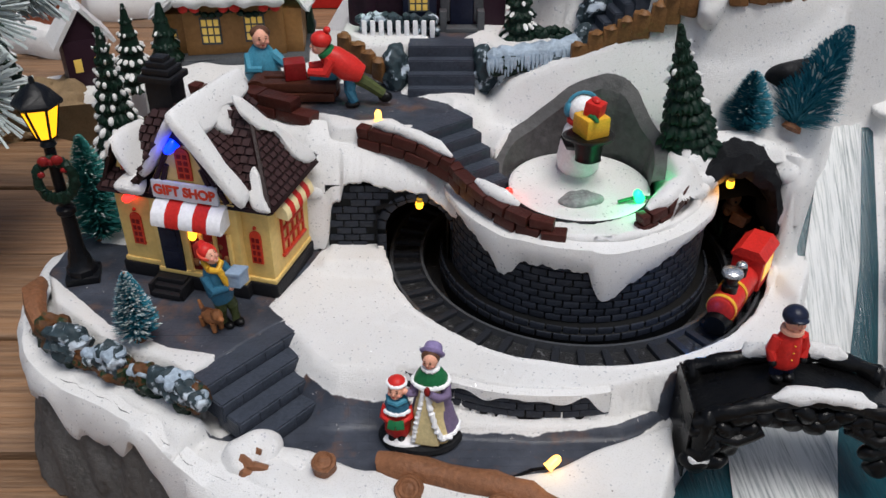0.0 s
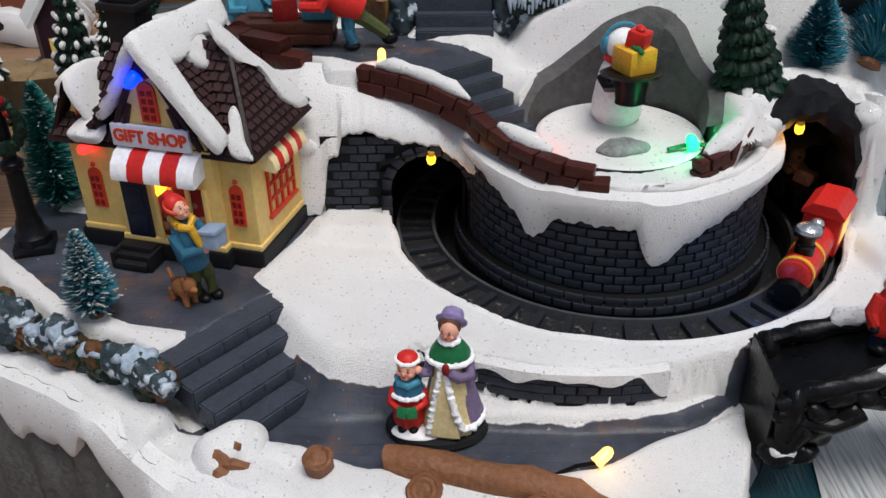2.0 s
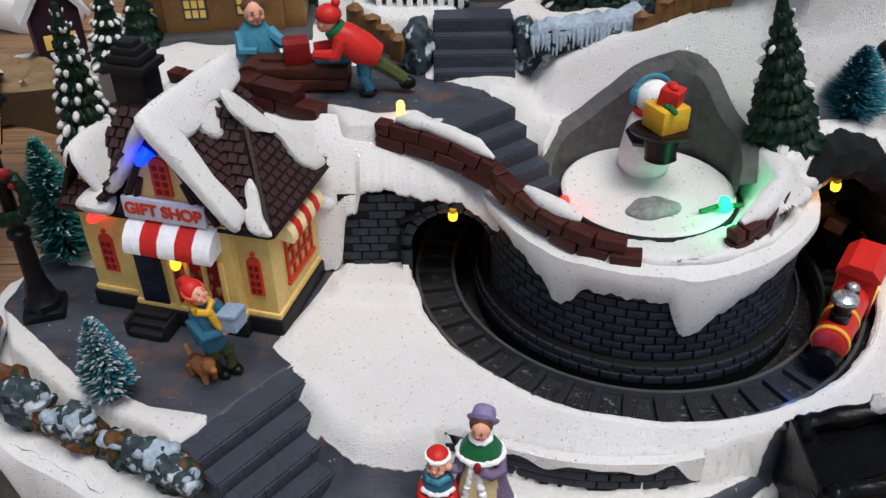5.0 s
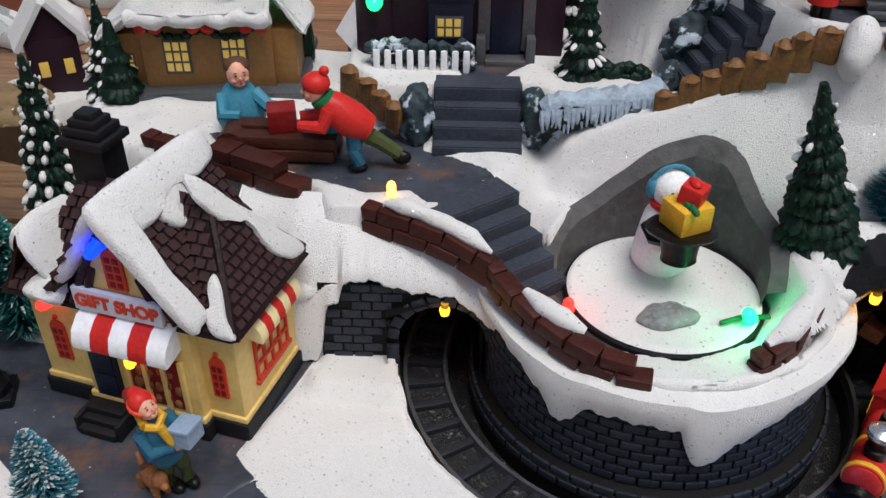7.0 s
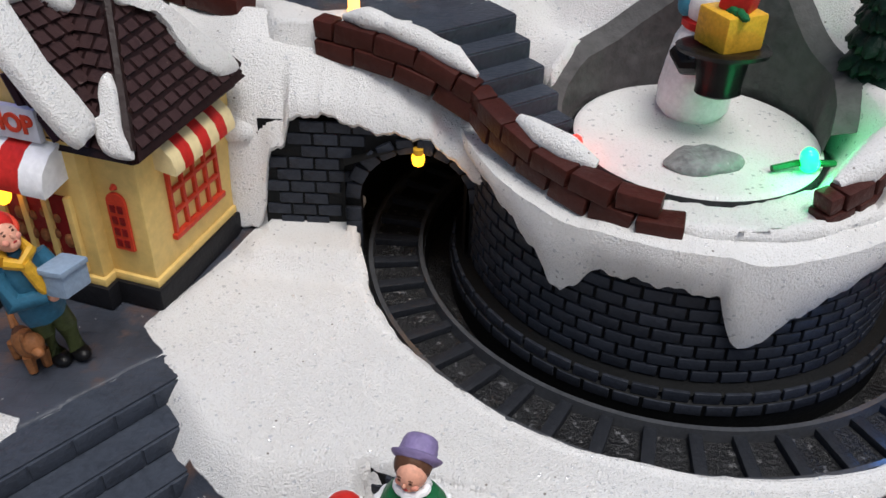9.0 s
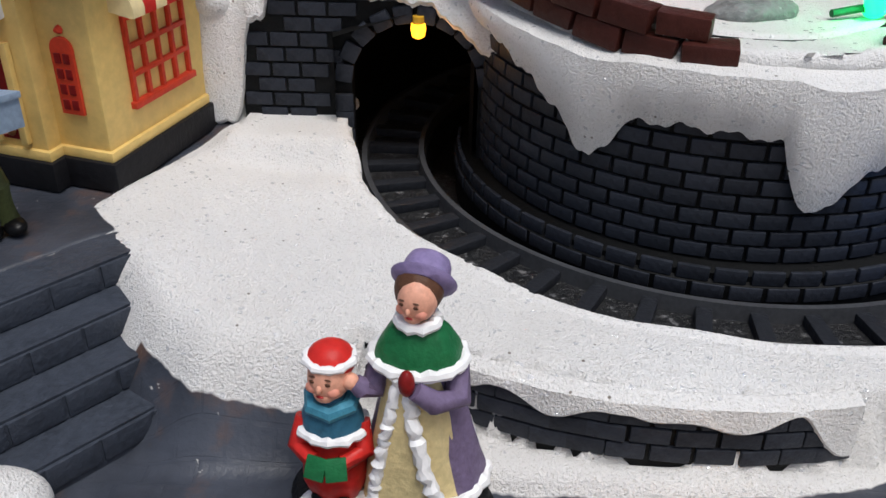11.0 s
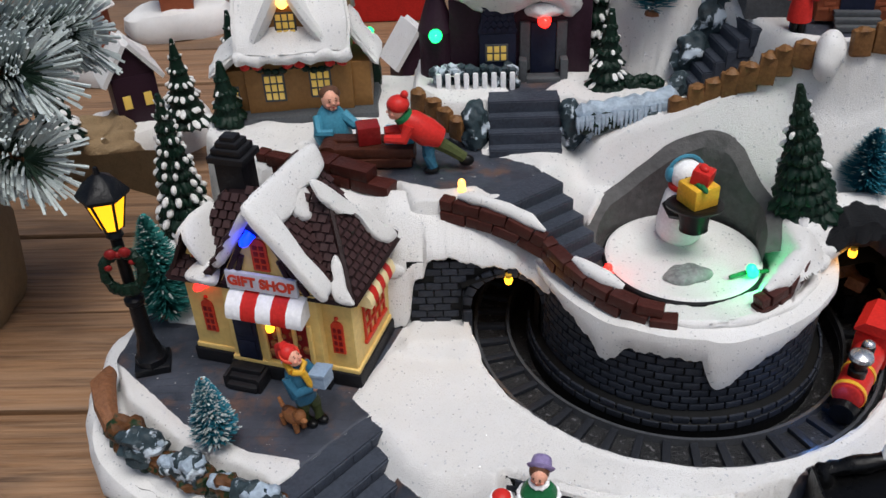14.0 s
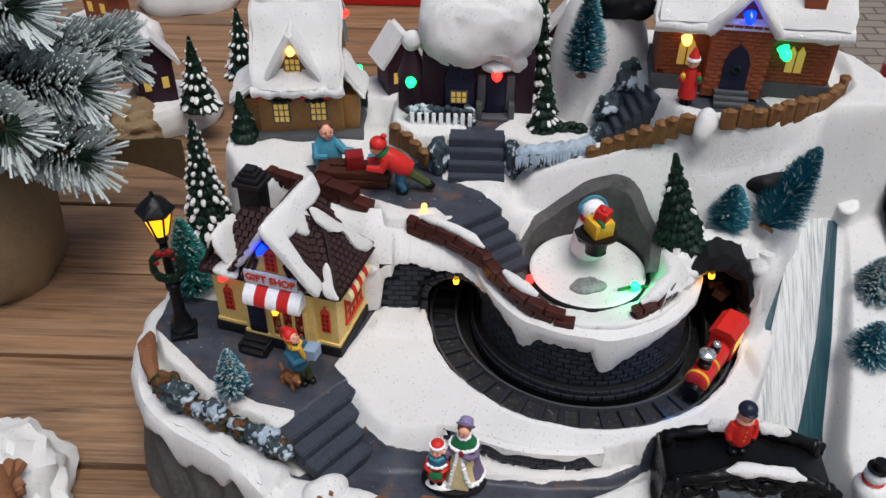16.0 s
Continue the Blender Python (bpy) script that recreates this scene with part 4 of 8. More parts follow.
def shingles(bm, corners, w=0.37, h=0.33):
    """Rows of small thick shingles on a flat roof face; corners run counter-clockwise seen from outside, the first edge is the eave."""
    c = [Vector(p) for p in corners]
    ux = (c[1] - c[0]).normalized()
    nz = ux.cross(c[2] - c[0]).normalized()
    uy = nz.cross(ux)
    poly = [((p - c[0]).dot(ux), (p - c[0]).dot(uy)) for p in c]
    x0, x1, y1 = min(p[0] for p in poly), max(p[0] for p in poly), max(p[1] for p in poly)
    row = 0
    y = h * 0.5
    while y < y1:
        x = x0 + (w * 0.5 if row % 2 else w)
        while x < x1:
            if inside_poly((x, y), poly):
                o = c[0] + ux * x + uy * y + nz * 0.05
                m = Matrix.Translation(o) @ Matrix((ux, uy, nz)).transposed().to_4x4() @ rot(-16 + random.uniform(-3, 3), random.uniform(-3, 3), random.uniform(-2, 2))
                plain_box(bm, m @ Matrix.Diagonal((w * 0.78, h * 0.95, 0.15, 1)))
            x += w
        y += h
        row += 1


def pad(bm, pts, h, seed=0.0):
    """A cushion of snow lying on a flat face; the outline runs counter-clockwise seen from outside."""
    pts = [Vector(p) for p in pts]
    fine = []
    n = len(pts)
    for i in range(n):
        p0, p1, p2, p3 = pts[i - 1], pts[i], pts[(i + 1) % n], pts[(i + 2) % n]
        for t in (0, 0.2, 0.4, 0.6, 0.8):
            fine.append(0.5 * (2 * p1 + (p2 - p0) * t + (2 * p0 - 5 * p1 + 4 * p2 - p3) * t * t + (3 * p1 - p0 - 3 * p2 + p3) * t ** 3))
    c = sum(fine, Vector()) / len(fine)
    nrm = Vector()
    for i in range(len(pts)):
        nrm += (pts[i] - c).cross(pts[(i + 1) % n] - c)
    nrm.normalize()
    rings = []
    for sc, hh in ((1.0, -0.05), (1.0, 0.45), (0.94, 0.8), (0.8, 1.0), (0.45, 1.05)):
        ring = []
        for k, p in enumerate(fine):
            wob = 1 + 0.06 * noise.noise(p * 1.7 + Vector((seed, 0, 0)))
            ring.append(bm.verts.new(c + (p - c) * sc * wob + nrm * h * hh))
        rings.append(ring)
    m = len(fine)
    for a, b in zip(rings, rings[1:]):
        for i in range(m):
            bm.faces.new((a[i], a[(i + 1) % m], b[(i + 1) % m], b[i]))
    bm.faces.new(rings[-1])


def led(parent, colour, m, r=0.17, length=0.42):
    bm = bmesh.new()
    lathe(bm, [(r * 1.15, 0), (r * 1.15, 0.06), (r, 0.06), (r, length - r), (r * 0.75, length - r * 0.35), (r * 0.25, length)], m, 12)
    return part("light_bulb", bm, LED[colour], parent, colour + " glowing light bulb")


def arch_window(parent, m, w, h, label="red arched window"):
    bm = bmesh.new()
    n = 8
    poly = [(-w / 2, 0), (w / 2, 0)] + [(w / 2 * math.cos(math.pi * i / n), h - w / 2 + w / 2 * math.sin(math.pi * i / n)) for i in range(n + 1)]
    prism(bm, poly, 0, 0.07, m)
    cone(bm, 0.09, 0.04, 0.1, m @ at(0, h + 0.12, 0), 8)
    win = part("window", bm, ORANGERED, parent, label)
    bm = bmesh.new()
    for r in range(4):
        for c in (-1, 1):
            box(bm, w * 0.28, h * 0.13, 0.05, m @ at(c * w * 0.2, h * (0.13 + 0.2 * r), 0.07), 0.01)
    part("pane", bm, paint_dark_red, win, "dark red window panes")


paint_dark_red = paint("dark red pane paint", (0.22, 0.012, 0.012), 0.6, 0.3, 300, 0.0001)


def stripe_awning(parent, m, width, depth, drop, n, base, label):
    """A rounded awning of alternating stripes, each one bulging a little."""
    root = None
    for k in range(n):
        bm = bmesh.new()
        x0, x1 = width * (k / n - 0.5), width * ((k + 1) / n - 0.5)
        prof = [(0, 0), (-depth * 0.45, -drop * 0.12), (-depth * 0.85, -drop * 0.42), (-depth, -drop * 0.8), (-depth * 0.98, -drop), (-depth * 0.8, -drop), (0, -drop * 0.9)]
        a = [bm.verts.new(m @ Vector((x0, y, z))) for y, z in prof]
        b = [bm.verts.new(m @ Vector((x1, y, z))) for y, z in prof]
        q = len(prof)
        for i in range(q):
            bm.faces.new((a[i], a[(i + 1) % q], b[(i + 1) % q], b[i]))
        bm.faces.new(a)
        bm.faces.new(list(reversed(b)))
        bmesh.ops.recalc_face_normals(bm, faces=bm.faces)
        ob = part("stripe" if k else "awning", bm, base if k % 2 == 0 else RED, root or parent, "" if k else label)
        root = root or ob


SHINGLE = paint("brown shingle paint", (0.042, 0.021, 0.021), 0.7, 0.4, 300, 0.0002, (0.10, 0.065, 0.06), 0.66)


def gift_shop():
    shop = thing("gift_shop", -6.75, 28.75, 7.12, -16, "yellow toy gift shop with dark shingled snow-topped roof", "toy house")
    # plinth, sill and walls: left wing, middle block, right wing
    blocks = ((-6.75, -4.7, 0.0, 3.6), (-4.95, -1.15, -0.36, 3.6), (-1.3, 0.0, 0.0, 3.8))
    for nm, mat, out, z0, z1, lab in (("plinth", PLINTH, 0.16, 0.0, 0.62, "charcoal plinth"), ("sill", YELLOW, 0.08, 0.60, 0.82, ""), ("wall", YELLOW, 0.0, 0.8, 4.35, "butter yellow walls")):
        for k, (u0, u1, v0, v1) in enumerate(blocks):
            bm = bmesh.new()
            e = 0.006 * k
            box(bm, u1 - u0 + 2 * out, v1 - v0 + 2 * out, z1 - z0, at((u0 + u1) / 2, (v0 + v1) / 2 + e, (z0 + z1) / 2 + e), 0.05)
            part(nm, bm, mat, shop, lab)
    # front gable wall
    bm = bmesh.new()
    prism(bm, [(-4.95, 4.2), (-1.15, 4.2), (-3.02, 7.75)], 0, 0.4, at(0, 0.05, 0, 90))
    part("gable", bm, YELLOW, shop)
    bm = bmesh.new()
    for x0, z0, x1, z1 in ((-4.7, 4.35, -3.3, 6.9), (-1.4, 4.35, -2.74, 6.9), (-4.2, 4.5, -3.75, 5.7), (-1.9, 4.5, -2.3, 5.7), (-4.55, 4.9, -3.6, 4.45), (-1.5, 4.9, -2.45, 4.45)):
        tube(bm, [(x0, -0.42, z0), (x1, -0.42, z1)], 0.11, 6)
    box(bm, 1.0, 0.14, 0.7, at(-3.02, -0.42, 7.0), 0.03)
    part("gable_timber", bm, PLUM, shop, "dark brown gable timbers")
    arch_window(shop, at(-3.02, -0.37, 5.15, 90), 0.62, 1.35)
    arch_window(shop, at(-5.95, -0.01, 1.55, 90), 0.5, 1.5)
    arch_window(shop, at(-0.62, -0.01, 1.55, 90), 0.48, 1.5)
    # roofs: hipped main roof and the tall cross gable
    E_, A, B = 4.2, (-5.3, 1.85, 6.9), (-1.2, 1.75, 7.2)
    c0, c1, c2, c3 = (-7.15, -0.3, E_), (0.22, -0.25, E_), (0.45, 3.75, 4.5), (-7.15, 3.85, 4.4)
    bm = bmesh.new()
    for face in ((c0, c1, B, A), (c1, c2, B), (c2, c3, A, B), (c3, c0, A)):
        slab(bm, [Vector(p) - Vector((0, 0, 0.2)) for p in face], 0.2)
    box(bm, 7.4, 4.1, 0.16, at(-3.42, 1.75, E_ - 0.08), 0.04)
    tube(bm, [Vector(B) + Vector((0, 0, 0.1)), Vector(c1) + Vector((0, 0, 0.12))], 0.12, 6)
    tube(bm, [Vector(B) + Vector((0, 0, 0.1)), Vector(c2) + Vector((0, 0, 0.12))], 0.12, 6)
    part("roof", bm, ROOF, shop, "dark brown roof")
    R0, R1 = (-3.05, -0.7, 7.85), (-2.75, 3.6, 7.85)
    gl0, gl1, gr0, gr1 = (-5.3, -0.7, 4.6), (-5.3, 3.6, 4.6), (-0.8, -0.7, 4.75), (-0.6, 3.6, 4.75)
    bm = bmesh.new()
    slab(bm, [Vector(p) - Vector((0, 0, 0.3)) for p in (gr0, gr1, R1, R0)], 0.25)
    slab(bm, [Vector(p) - Vector((0, 0, 0.3)) for p in (gl1, gl0, R0, R1)], 0.25)
    part("cross_roof", bm, ROOF, shop, "dark brown cross gable roof")
    bm = bmesh.new()
    shingles(bm, (gr0, gr1, R1, R0))
    shingles(bm, (c0, c1, B, A))
    shingles(bm, (c1, c2, B))
    shingles(bm, (gl1, gl0, R0, R1))
    shingles(bm, (c3, c0, A))
    tagged(part("shingles", bm, SHINGLE, shop, "rows of dark brown roof shingles", smooth=False), kind="stuff")
    # small dormer over the left wing
    bm = bmesh.new()
    prism(bm, [(-6.75, 4.3), (-5.35, 4.3), (-6.05, 5.9)], 0, 1.6, at(0, 1.7, 0, 90))
    dormer = part("dormer", bm, YELLOW, shop, "small yellow dormer")
    bm = bmesh.new()
    box(bm, 0.32, 0.1, 0.45, at(-6.02, 0.08, 4.95), 0.02)
    part("window", bm, ORANGERED, dormer)
    bm = bmesh.new()
    slab(bm, [(-5.1, -0.25, 4.1), (-5.1, 1.8, 4.1), (-6.05, 1.8, 6.2), (-6.05, -0.25, 6.2)], 0.14)
    slab(bm, [(-7.0, 1.8, 4.1), (-7.0, -0.25, 4.1), (-6.05, -0.25, 6.2), (-6.05, 1.8, 6.2)], 0.14)
    part("roof", bm, ROOF, dormer)
    # snow on the roofs
    def drift(pts, h, seed):
        bm = bmesh.new()
        pad(bm, pts, h, seed)
        rough(bm, 0.05, 0.5)
        part("roof_snow", bm, SNOW, shop, "lumpy white snow patch on the roof")

    def on_right(s, t):
        p = Vector(R0).lerp(Vector(R1), s)
        q = Vector(gr0).lerp(Vector(gr1), s)
        return p.lerp(q, t) + Vector((0.0, 0, 0.04))

    def patch(corners, h, seed):
        drift([on_right(*c_) for c_ in corners], h, seed)

    patch([(-0.06, 0.0), (-0.06, 0.5), (-0.05, 1.05), (0.04, 1.1), (0.12, 1.0), (0.11, 0.6), (0.15, 0.3), (0.18, 0.0)], 0.34, 1)
    patch([(0.0, -0.03), (0.05, 0.24), (0.25, 0.34), (0.5, 0.22), (0.8, 0.26), (1.03, 0.2), (1.05, -0.02), (0.5, -0.05)], 0.34, 2)
    patch([(0.34, 0.1), (0.32, 0.3), (0.4, 0.46), (0.52, 0.5), (0.62, 0.42), (0.62, 0.1)], 0.3, 8)

    def on_hip(u, w):
        return Vector(B).lerp(Vector(c2), u).lerp(Vector(c1), w) + Vector((0.05, 0, 0.05))

    def by_hip(u, w):
        return Vector(c1).lerp(Vector(B), u) + Vector((-w, -0.04, 0.03))

    drift([on_hip(*c_) for c_ in ((-0.2, 0.1), (0.05, 0.16), (0.22, 0.07), (0.4, 0.09), (0.58, 0.17), (0.78, 0.2), (0.93, 0.16), (0.96, 0.0), (0.6, -0.03), (0.2, -0.05), (-0.2, -0.06))], 0.2, 9)
    drift([by_hip(*c_) for c_ in ((-0.02, -0.1), (0.16, -0.02), (0.36, 0.0), (0.44, 0.18), (0.34, 0.42), (0.2, 0.42), (0.14, 0.62), (0.0, 0.55))], 0.24, 3)
    drift([(-4.9, -0.7, 5.2), (-4.0, -0.75, 6.5), (-3.1, -0.75, 7.9), (-2.95, 1.5, 7.95), (-3.6, 1.2, 7.0), (-4.1, 0.4, 6.3), (-4.6, -0.1, 5.6)][::-1], 0.3, 4)
    drift([(-6.1, -0.32, 6.28), (-5.2, -0.32, 4.4), (-5.0, 0.4, 4.3), (-5.4, 1.3, 5.2), (-6.0, 1.7, 6.3)], 0.25, 5)
    drift([(-6.0, 1.75, 6.3), (-6.5, 1.2, 5.4), (-6.7, 0.2, 4.9), (-6.1, -0.3, 6.28)], 0.2, 6)
    drift([(-6.1, -0.5, 4.25), (-4.95, -0.7, 4.35), (-4.85, -0.3, 4.75), (-5.3, 0.1, 4.9), (-6.0, -0.1, 4.6)], 0.35, 7)
    # chimney
    bm = bmesh.new()
    box(bm, 1.15, 1.0, 2.3, at(-5.2, 2.5, 6.9), 0.05)
    for k, (w, z) in enumerate(((1.5, 8.0), (1.2, 8.28), (0.9, 8.5), (0.6, 8.68))):
        box(bm, w, w * 0.88, 0.26, at(-5.2, 2.5, z), 0.05)
    part("chimney", bm, PLINTH, shop, "charcoal stepped chimney")
    # sign with its lettering
    bm = bmesh.new()
    box(bm, 2.8, 0.16, 0.76, at(-3.08, -0.52, 4.68), 0.03)
    sign = part("sign_board", bm, SIGNGREY, shop, "pale grey sign board")
    cu = bpy.data.curves.new("lettering", "FONT")
    cu.body, cu.size, cu.extrude, cu.align_x, cu.align_y, cu.offset = "GIFT SHOP", 0.0060, 0.0002, "CENTER", "CENTER", 0.00022
    cu.space_character = 1.0
    tmp = bpy.data.objects.new("lettering", cu)
    scene.collection.objects.link(tmp)
    dg = bpy.context.evaluated_depsgraph_get()
    me_t = bpy.data.meshes.new_from_object(tmp.evaluated_get(dg))
    bpy.data.objects.remove(tmp)
    wide = max(v.co.x for v in me_t.vertices) - min(v.co.x for v in me_t.vertices)
    me_t.transform(Matrix.Diagonal((0.0264 / wide, 0.95, 1, 1)))
    me_t.transform(pose(-3.08 * CM, -0.615 * CM, 4.68 * CM, 90))
    me_t.materials.append(ORANGERED)
    words = new("lettering", me_t)
    words.parent = sign
    words["label"] = "orange red raised letters GIFT SHOP"
    # awnings
    stripe_awning(shop, at(-2.95, -0.34, 4.25), 3.0, 0.8, 0.95, 5, WHITE, "red and white striped awning")
    stripe_awning(shop, at(0.0, 1.9, 4.05, 0, 0, 90), 2.5, 0.55, 0.75, 7, CREAM, "red and cream striped side awning")
    # side window
    bm = bmesh.new()
    for k in range(5):
        box(bm, 0.1, 0.1, 1.75, at(0.05, 0.95 + k * 0.475, 2.35), 0.02)
    for k in range(4):
        box(bm, 0.1, 2.0, 0.1, at(0.055, 1.9, 1.52 + k * 0.555), 0.02)
    box(bm, 0.14, 2.15, 0.14, at(0.07, 1.9, 1.48), 0.02)
    part("window_frame", bm, ORANGERED, shop, "red window grid on the side wall")
    # door, display window, steps
    bm = bmesh.new()
    box(bm, 0.95, 0.1, 2.1, at(-4.25, -0.38, 1.85), 0.02)
    door = part("door", bm, NAVY, shop, "dark blue door")
    bm = bmesh.new()
    box(bm, 0.66, 0.06, 0.8, at(-4.25, -0.44, 2.35), 0.02)
    box(bm, 0.66, 0.06, 0.75, at(-4.25, -0.44, 1.35), 0.02)
    part("door_panel", bm, NAVY, door)
    bm = bmesh.new()
    box(bm, 1.75, 0.08, 1.9, at(-2.5, -0.37, 1.95), 0.02)
    disp = part("display_window", bm, paint_dark_red, shop, "display window full of small red goods")
    bm = bmesh.new()
    for k in range(14):
        ball(bm, random.uniform(0.1, 0.17), at(-3.2 + 0.11 * k, -0.43, 1.3 + 0.5 * (k % 3) + random.uniform(-0.1, 0.1)), 1, 0.5, 1.2, 8)
    part("goods", bm, TAN, disp, "small brown and red goods")
    bm = bmesh.new()
    for k in range(4):
        box(bm, 0.16, 0.14, 2.0, at(-3.42 + k * 0.62, -0.43, 1.95), 0.03)
    part("window_post", bm, YELLOW, disp)
    bm = bmesh.new()
    for k in range(3):
        box(bm, 1.25, 0.4, 0.24, at(-4.25, -0.72 - 0.26 * k, 0.55 - 0.2 * k), 0.04)
    for x in (-4.95, -3.55):
        box(bm, 0.14, 0.95, 0.6, at(x, -0.9, 0.3), 0.04)
    part("door_steps", bm, PLINTH, shop, "charcoal door steps")
    led(shop, "blue", at(-3.15, -0.5, 6.75, 120, 0, -25), 0.19, 0.55)
    led(shop, "red", at(-5.75, -0.1, 3.95, 110, 0, -40), 0.18, 0.5)
    led(shop, "amber", at(-2.9, -0.75, 3.1, 160), 0.17, 0.4)
    return shop


gift_shop()

# ---- street lamp ----
lamp = thing("street_lamp", -15.1, 30.15, 7.1, 15, "black toy street lamp with glowing amber lantern and wreath", "street lamp")
lamp.matrix_basis = lamp.matrix_basis @ Matrix.Diagonal((0.8, 0.8, 1, 1))
bm = bmesh.new()
box(bm, 1.7, 1.6, 0.35, at(0, 0, 0.16), 0.1)
lathe(bm, [(0.8, 0.3), (0.78, 0.6), (0.62, 0.75), (0.55, 1.15), (0.45, 1.35), (0.42, 1.6)], None, 8)
part("base", bm, IRON, lamp)
bm = bmesh.new()
lathe(bm, [(0.42, 1.5), (0.36, 3.1), (0.48, 3.2), (0.48, 3.4), (0.3, 3.55), (0.27, 6.1), (0.4, 6.2), (0.3, 6.4)], None, 14)
part("pole", bm, IRON, lamp)
lant = bmesh.new()
lathe(lant, [(0.3, 6.3), (0.36, 6.5), (0.5, 6.55)], None, 6)
lathe(lant, [(1.12, 7.85), (1.16, 7.98), (0.75, 8.4), (0.35, 8.62), (0.16, 8.7), (0.1, 8.95)], None, 6)
part("lantern", lant, IRON, lamp)
for k in range(6):
    a = radians(60 * k)
    lant = bmesh.new()
    tube(lant, [(0.46 * math.cos(a), 0.46 * math.sin(a), 6.5), (0.92 * math.cos(a), 0.92 * math.sin(a), 7.9)], 0.07, 6)
    part("lantern_bar", lant, IRON, lamp)
for k in range(6):
    bm = bmesh.new()
    a0, a1 = radians(60 * k + 4), radians(60 * k + 56)
    slab(bm, [(0.44 * math.cos(a0), 0.44 * math.sin(a0), 6.55), (0.44 * math.cos(a1), 0.44 * math.sin(a1), 6.55), (0.86 * math.cos(a1), 0.86 * math.sin(a1), 7.82), (0.86 * math.cos(a0), 0.86 * math.sin(a0), 7.82)], 0.03)
    part("pane", bm, LED["pane"], lamp, "glowing amber pane")
bm = bmesh.new()
for k in range(26):
    a = 2 * math.pi * k / 26
    ball(bm, 0.26, at(0.82 * math.cos(a), -0.5, 4.85 + 0.82 * math.sin(a)), 1, 0.9, 1, 8)
rough(bm, 0.12, 0.2)
wreath = part("wreath", bm, LEAF, lamp, "dark green wreath with red bow")
bm = bmesh.new()
for dx, dz, s_ in ((-0.3, 5.75, 0.24), (0.3, 5.75, 0.24), (0, 5.68, 0.16), (-0.55, 5.2, 0.15), (0.5, 5.3, 0.14)):
    ball(bm, s_, at(dx, -0.68, dz), 1.2, 0.7, 0.9, 8)
part("bow", bm, paint_dark_red, wreath)


# ---- trees ----
def brush_tree(x, y, z, h, r, seed, label, rx=0, ry=0, frost=0.3, n=2600, colour=None, name="brush_tree"):
    rs = random.Random(seed)
    tree = thing(name, x, y, z, rs.uniform(0, 360), label, "toy tree", rx=rx, ry=ry, group="bottle brush trees")
    bm = bmesh.new()
    lathe(bm, [(r * 0.30, 0), (r * 0.26, 0.18), (0.09, 0.24), (0.05, h * 0.98)], None, 8)
    part("trunk", bm, BROWN, tree)
    for nm, mat, share, w in (("bristles", colour or TEAL, n, 0.045), ("frost", FROST, int(n * frost), 0.05)):
        vs, fs = [], []
        for k in range(share):
            t = rs.random() ** 0.8
            zz = 0.2 + (h - 0.3) * t
            rad = r * (1.0 - t) ** 0.75 * (0.35 + 0.65 * min(1, t * 6 + 0.45)) + 0.1
            rad *= rs.uniform(0.75, 1.12)
            a = rs.uniform(0, 6.2832)
            ca, sa = math.cos(a), math.sin(a)
            up = rs.uniform(0.15, 0.55) * rad
            s0 = 0.0 if nm == "bristles" else 0.72
            p0 = (ca * rad * s0, sa * rad * s0, zz + up * s0)
            p1 = (ca * rad * (1.0 if nm == "bristles" else 1.05), sa * rad * (1.0 if nm == "bristles" else 1.05), zz + up)
            i = len(vs)
            vs += [(p0[0] - sa * w, p0[1] + ca * w, p0[2]), (p0[0] + sa * w, p0[1] - ca * w, p0[2]), (p0[0], p0[1], p0[2] - w), (p1[0] - sa * w * 0.35, p1[1] + ca * w * 0.35, p1[2]), (p1[0] + sa * w * 0.35, p1[1] - ca * w * 0.35, p1[2] - w * 0.3)]
            fs += [(i, i + 1, i + 4, i + 3), (i + 1, i + 2, i + 4), (i + 2, i, i + 3, i + 4)]
        me_ = bpy.data.meshes.new(nm)
        me_.from_pydata([(a_ * CM, b_ * CM, c_ * CM) for a_, b_, c_ in vs], [], fs)
        me_.materials.append(mat)
        ob = tagged(new(nm, me_), kind="stuff")
        ob.parent = tree
    return tree


TEAL = paint("teal bristle", (0.030, 0.20, 0.27), 0.5, 0.6, 300, 0.0001)
TEALGREEN = paint("sea green bristle", (0.035, 0.22, 0.20), 0.5, 0.6, 300, 0.0001)


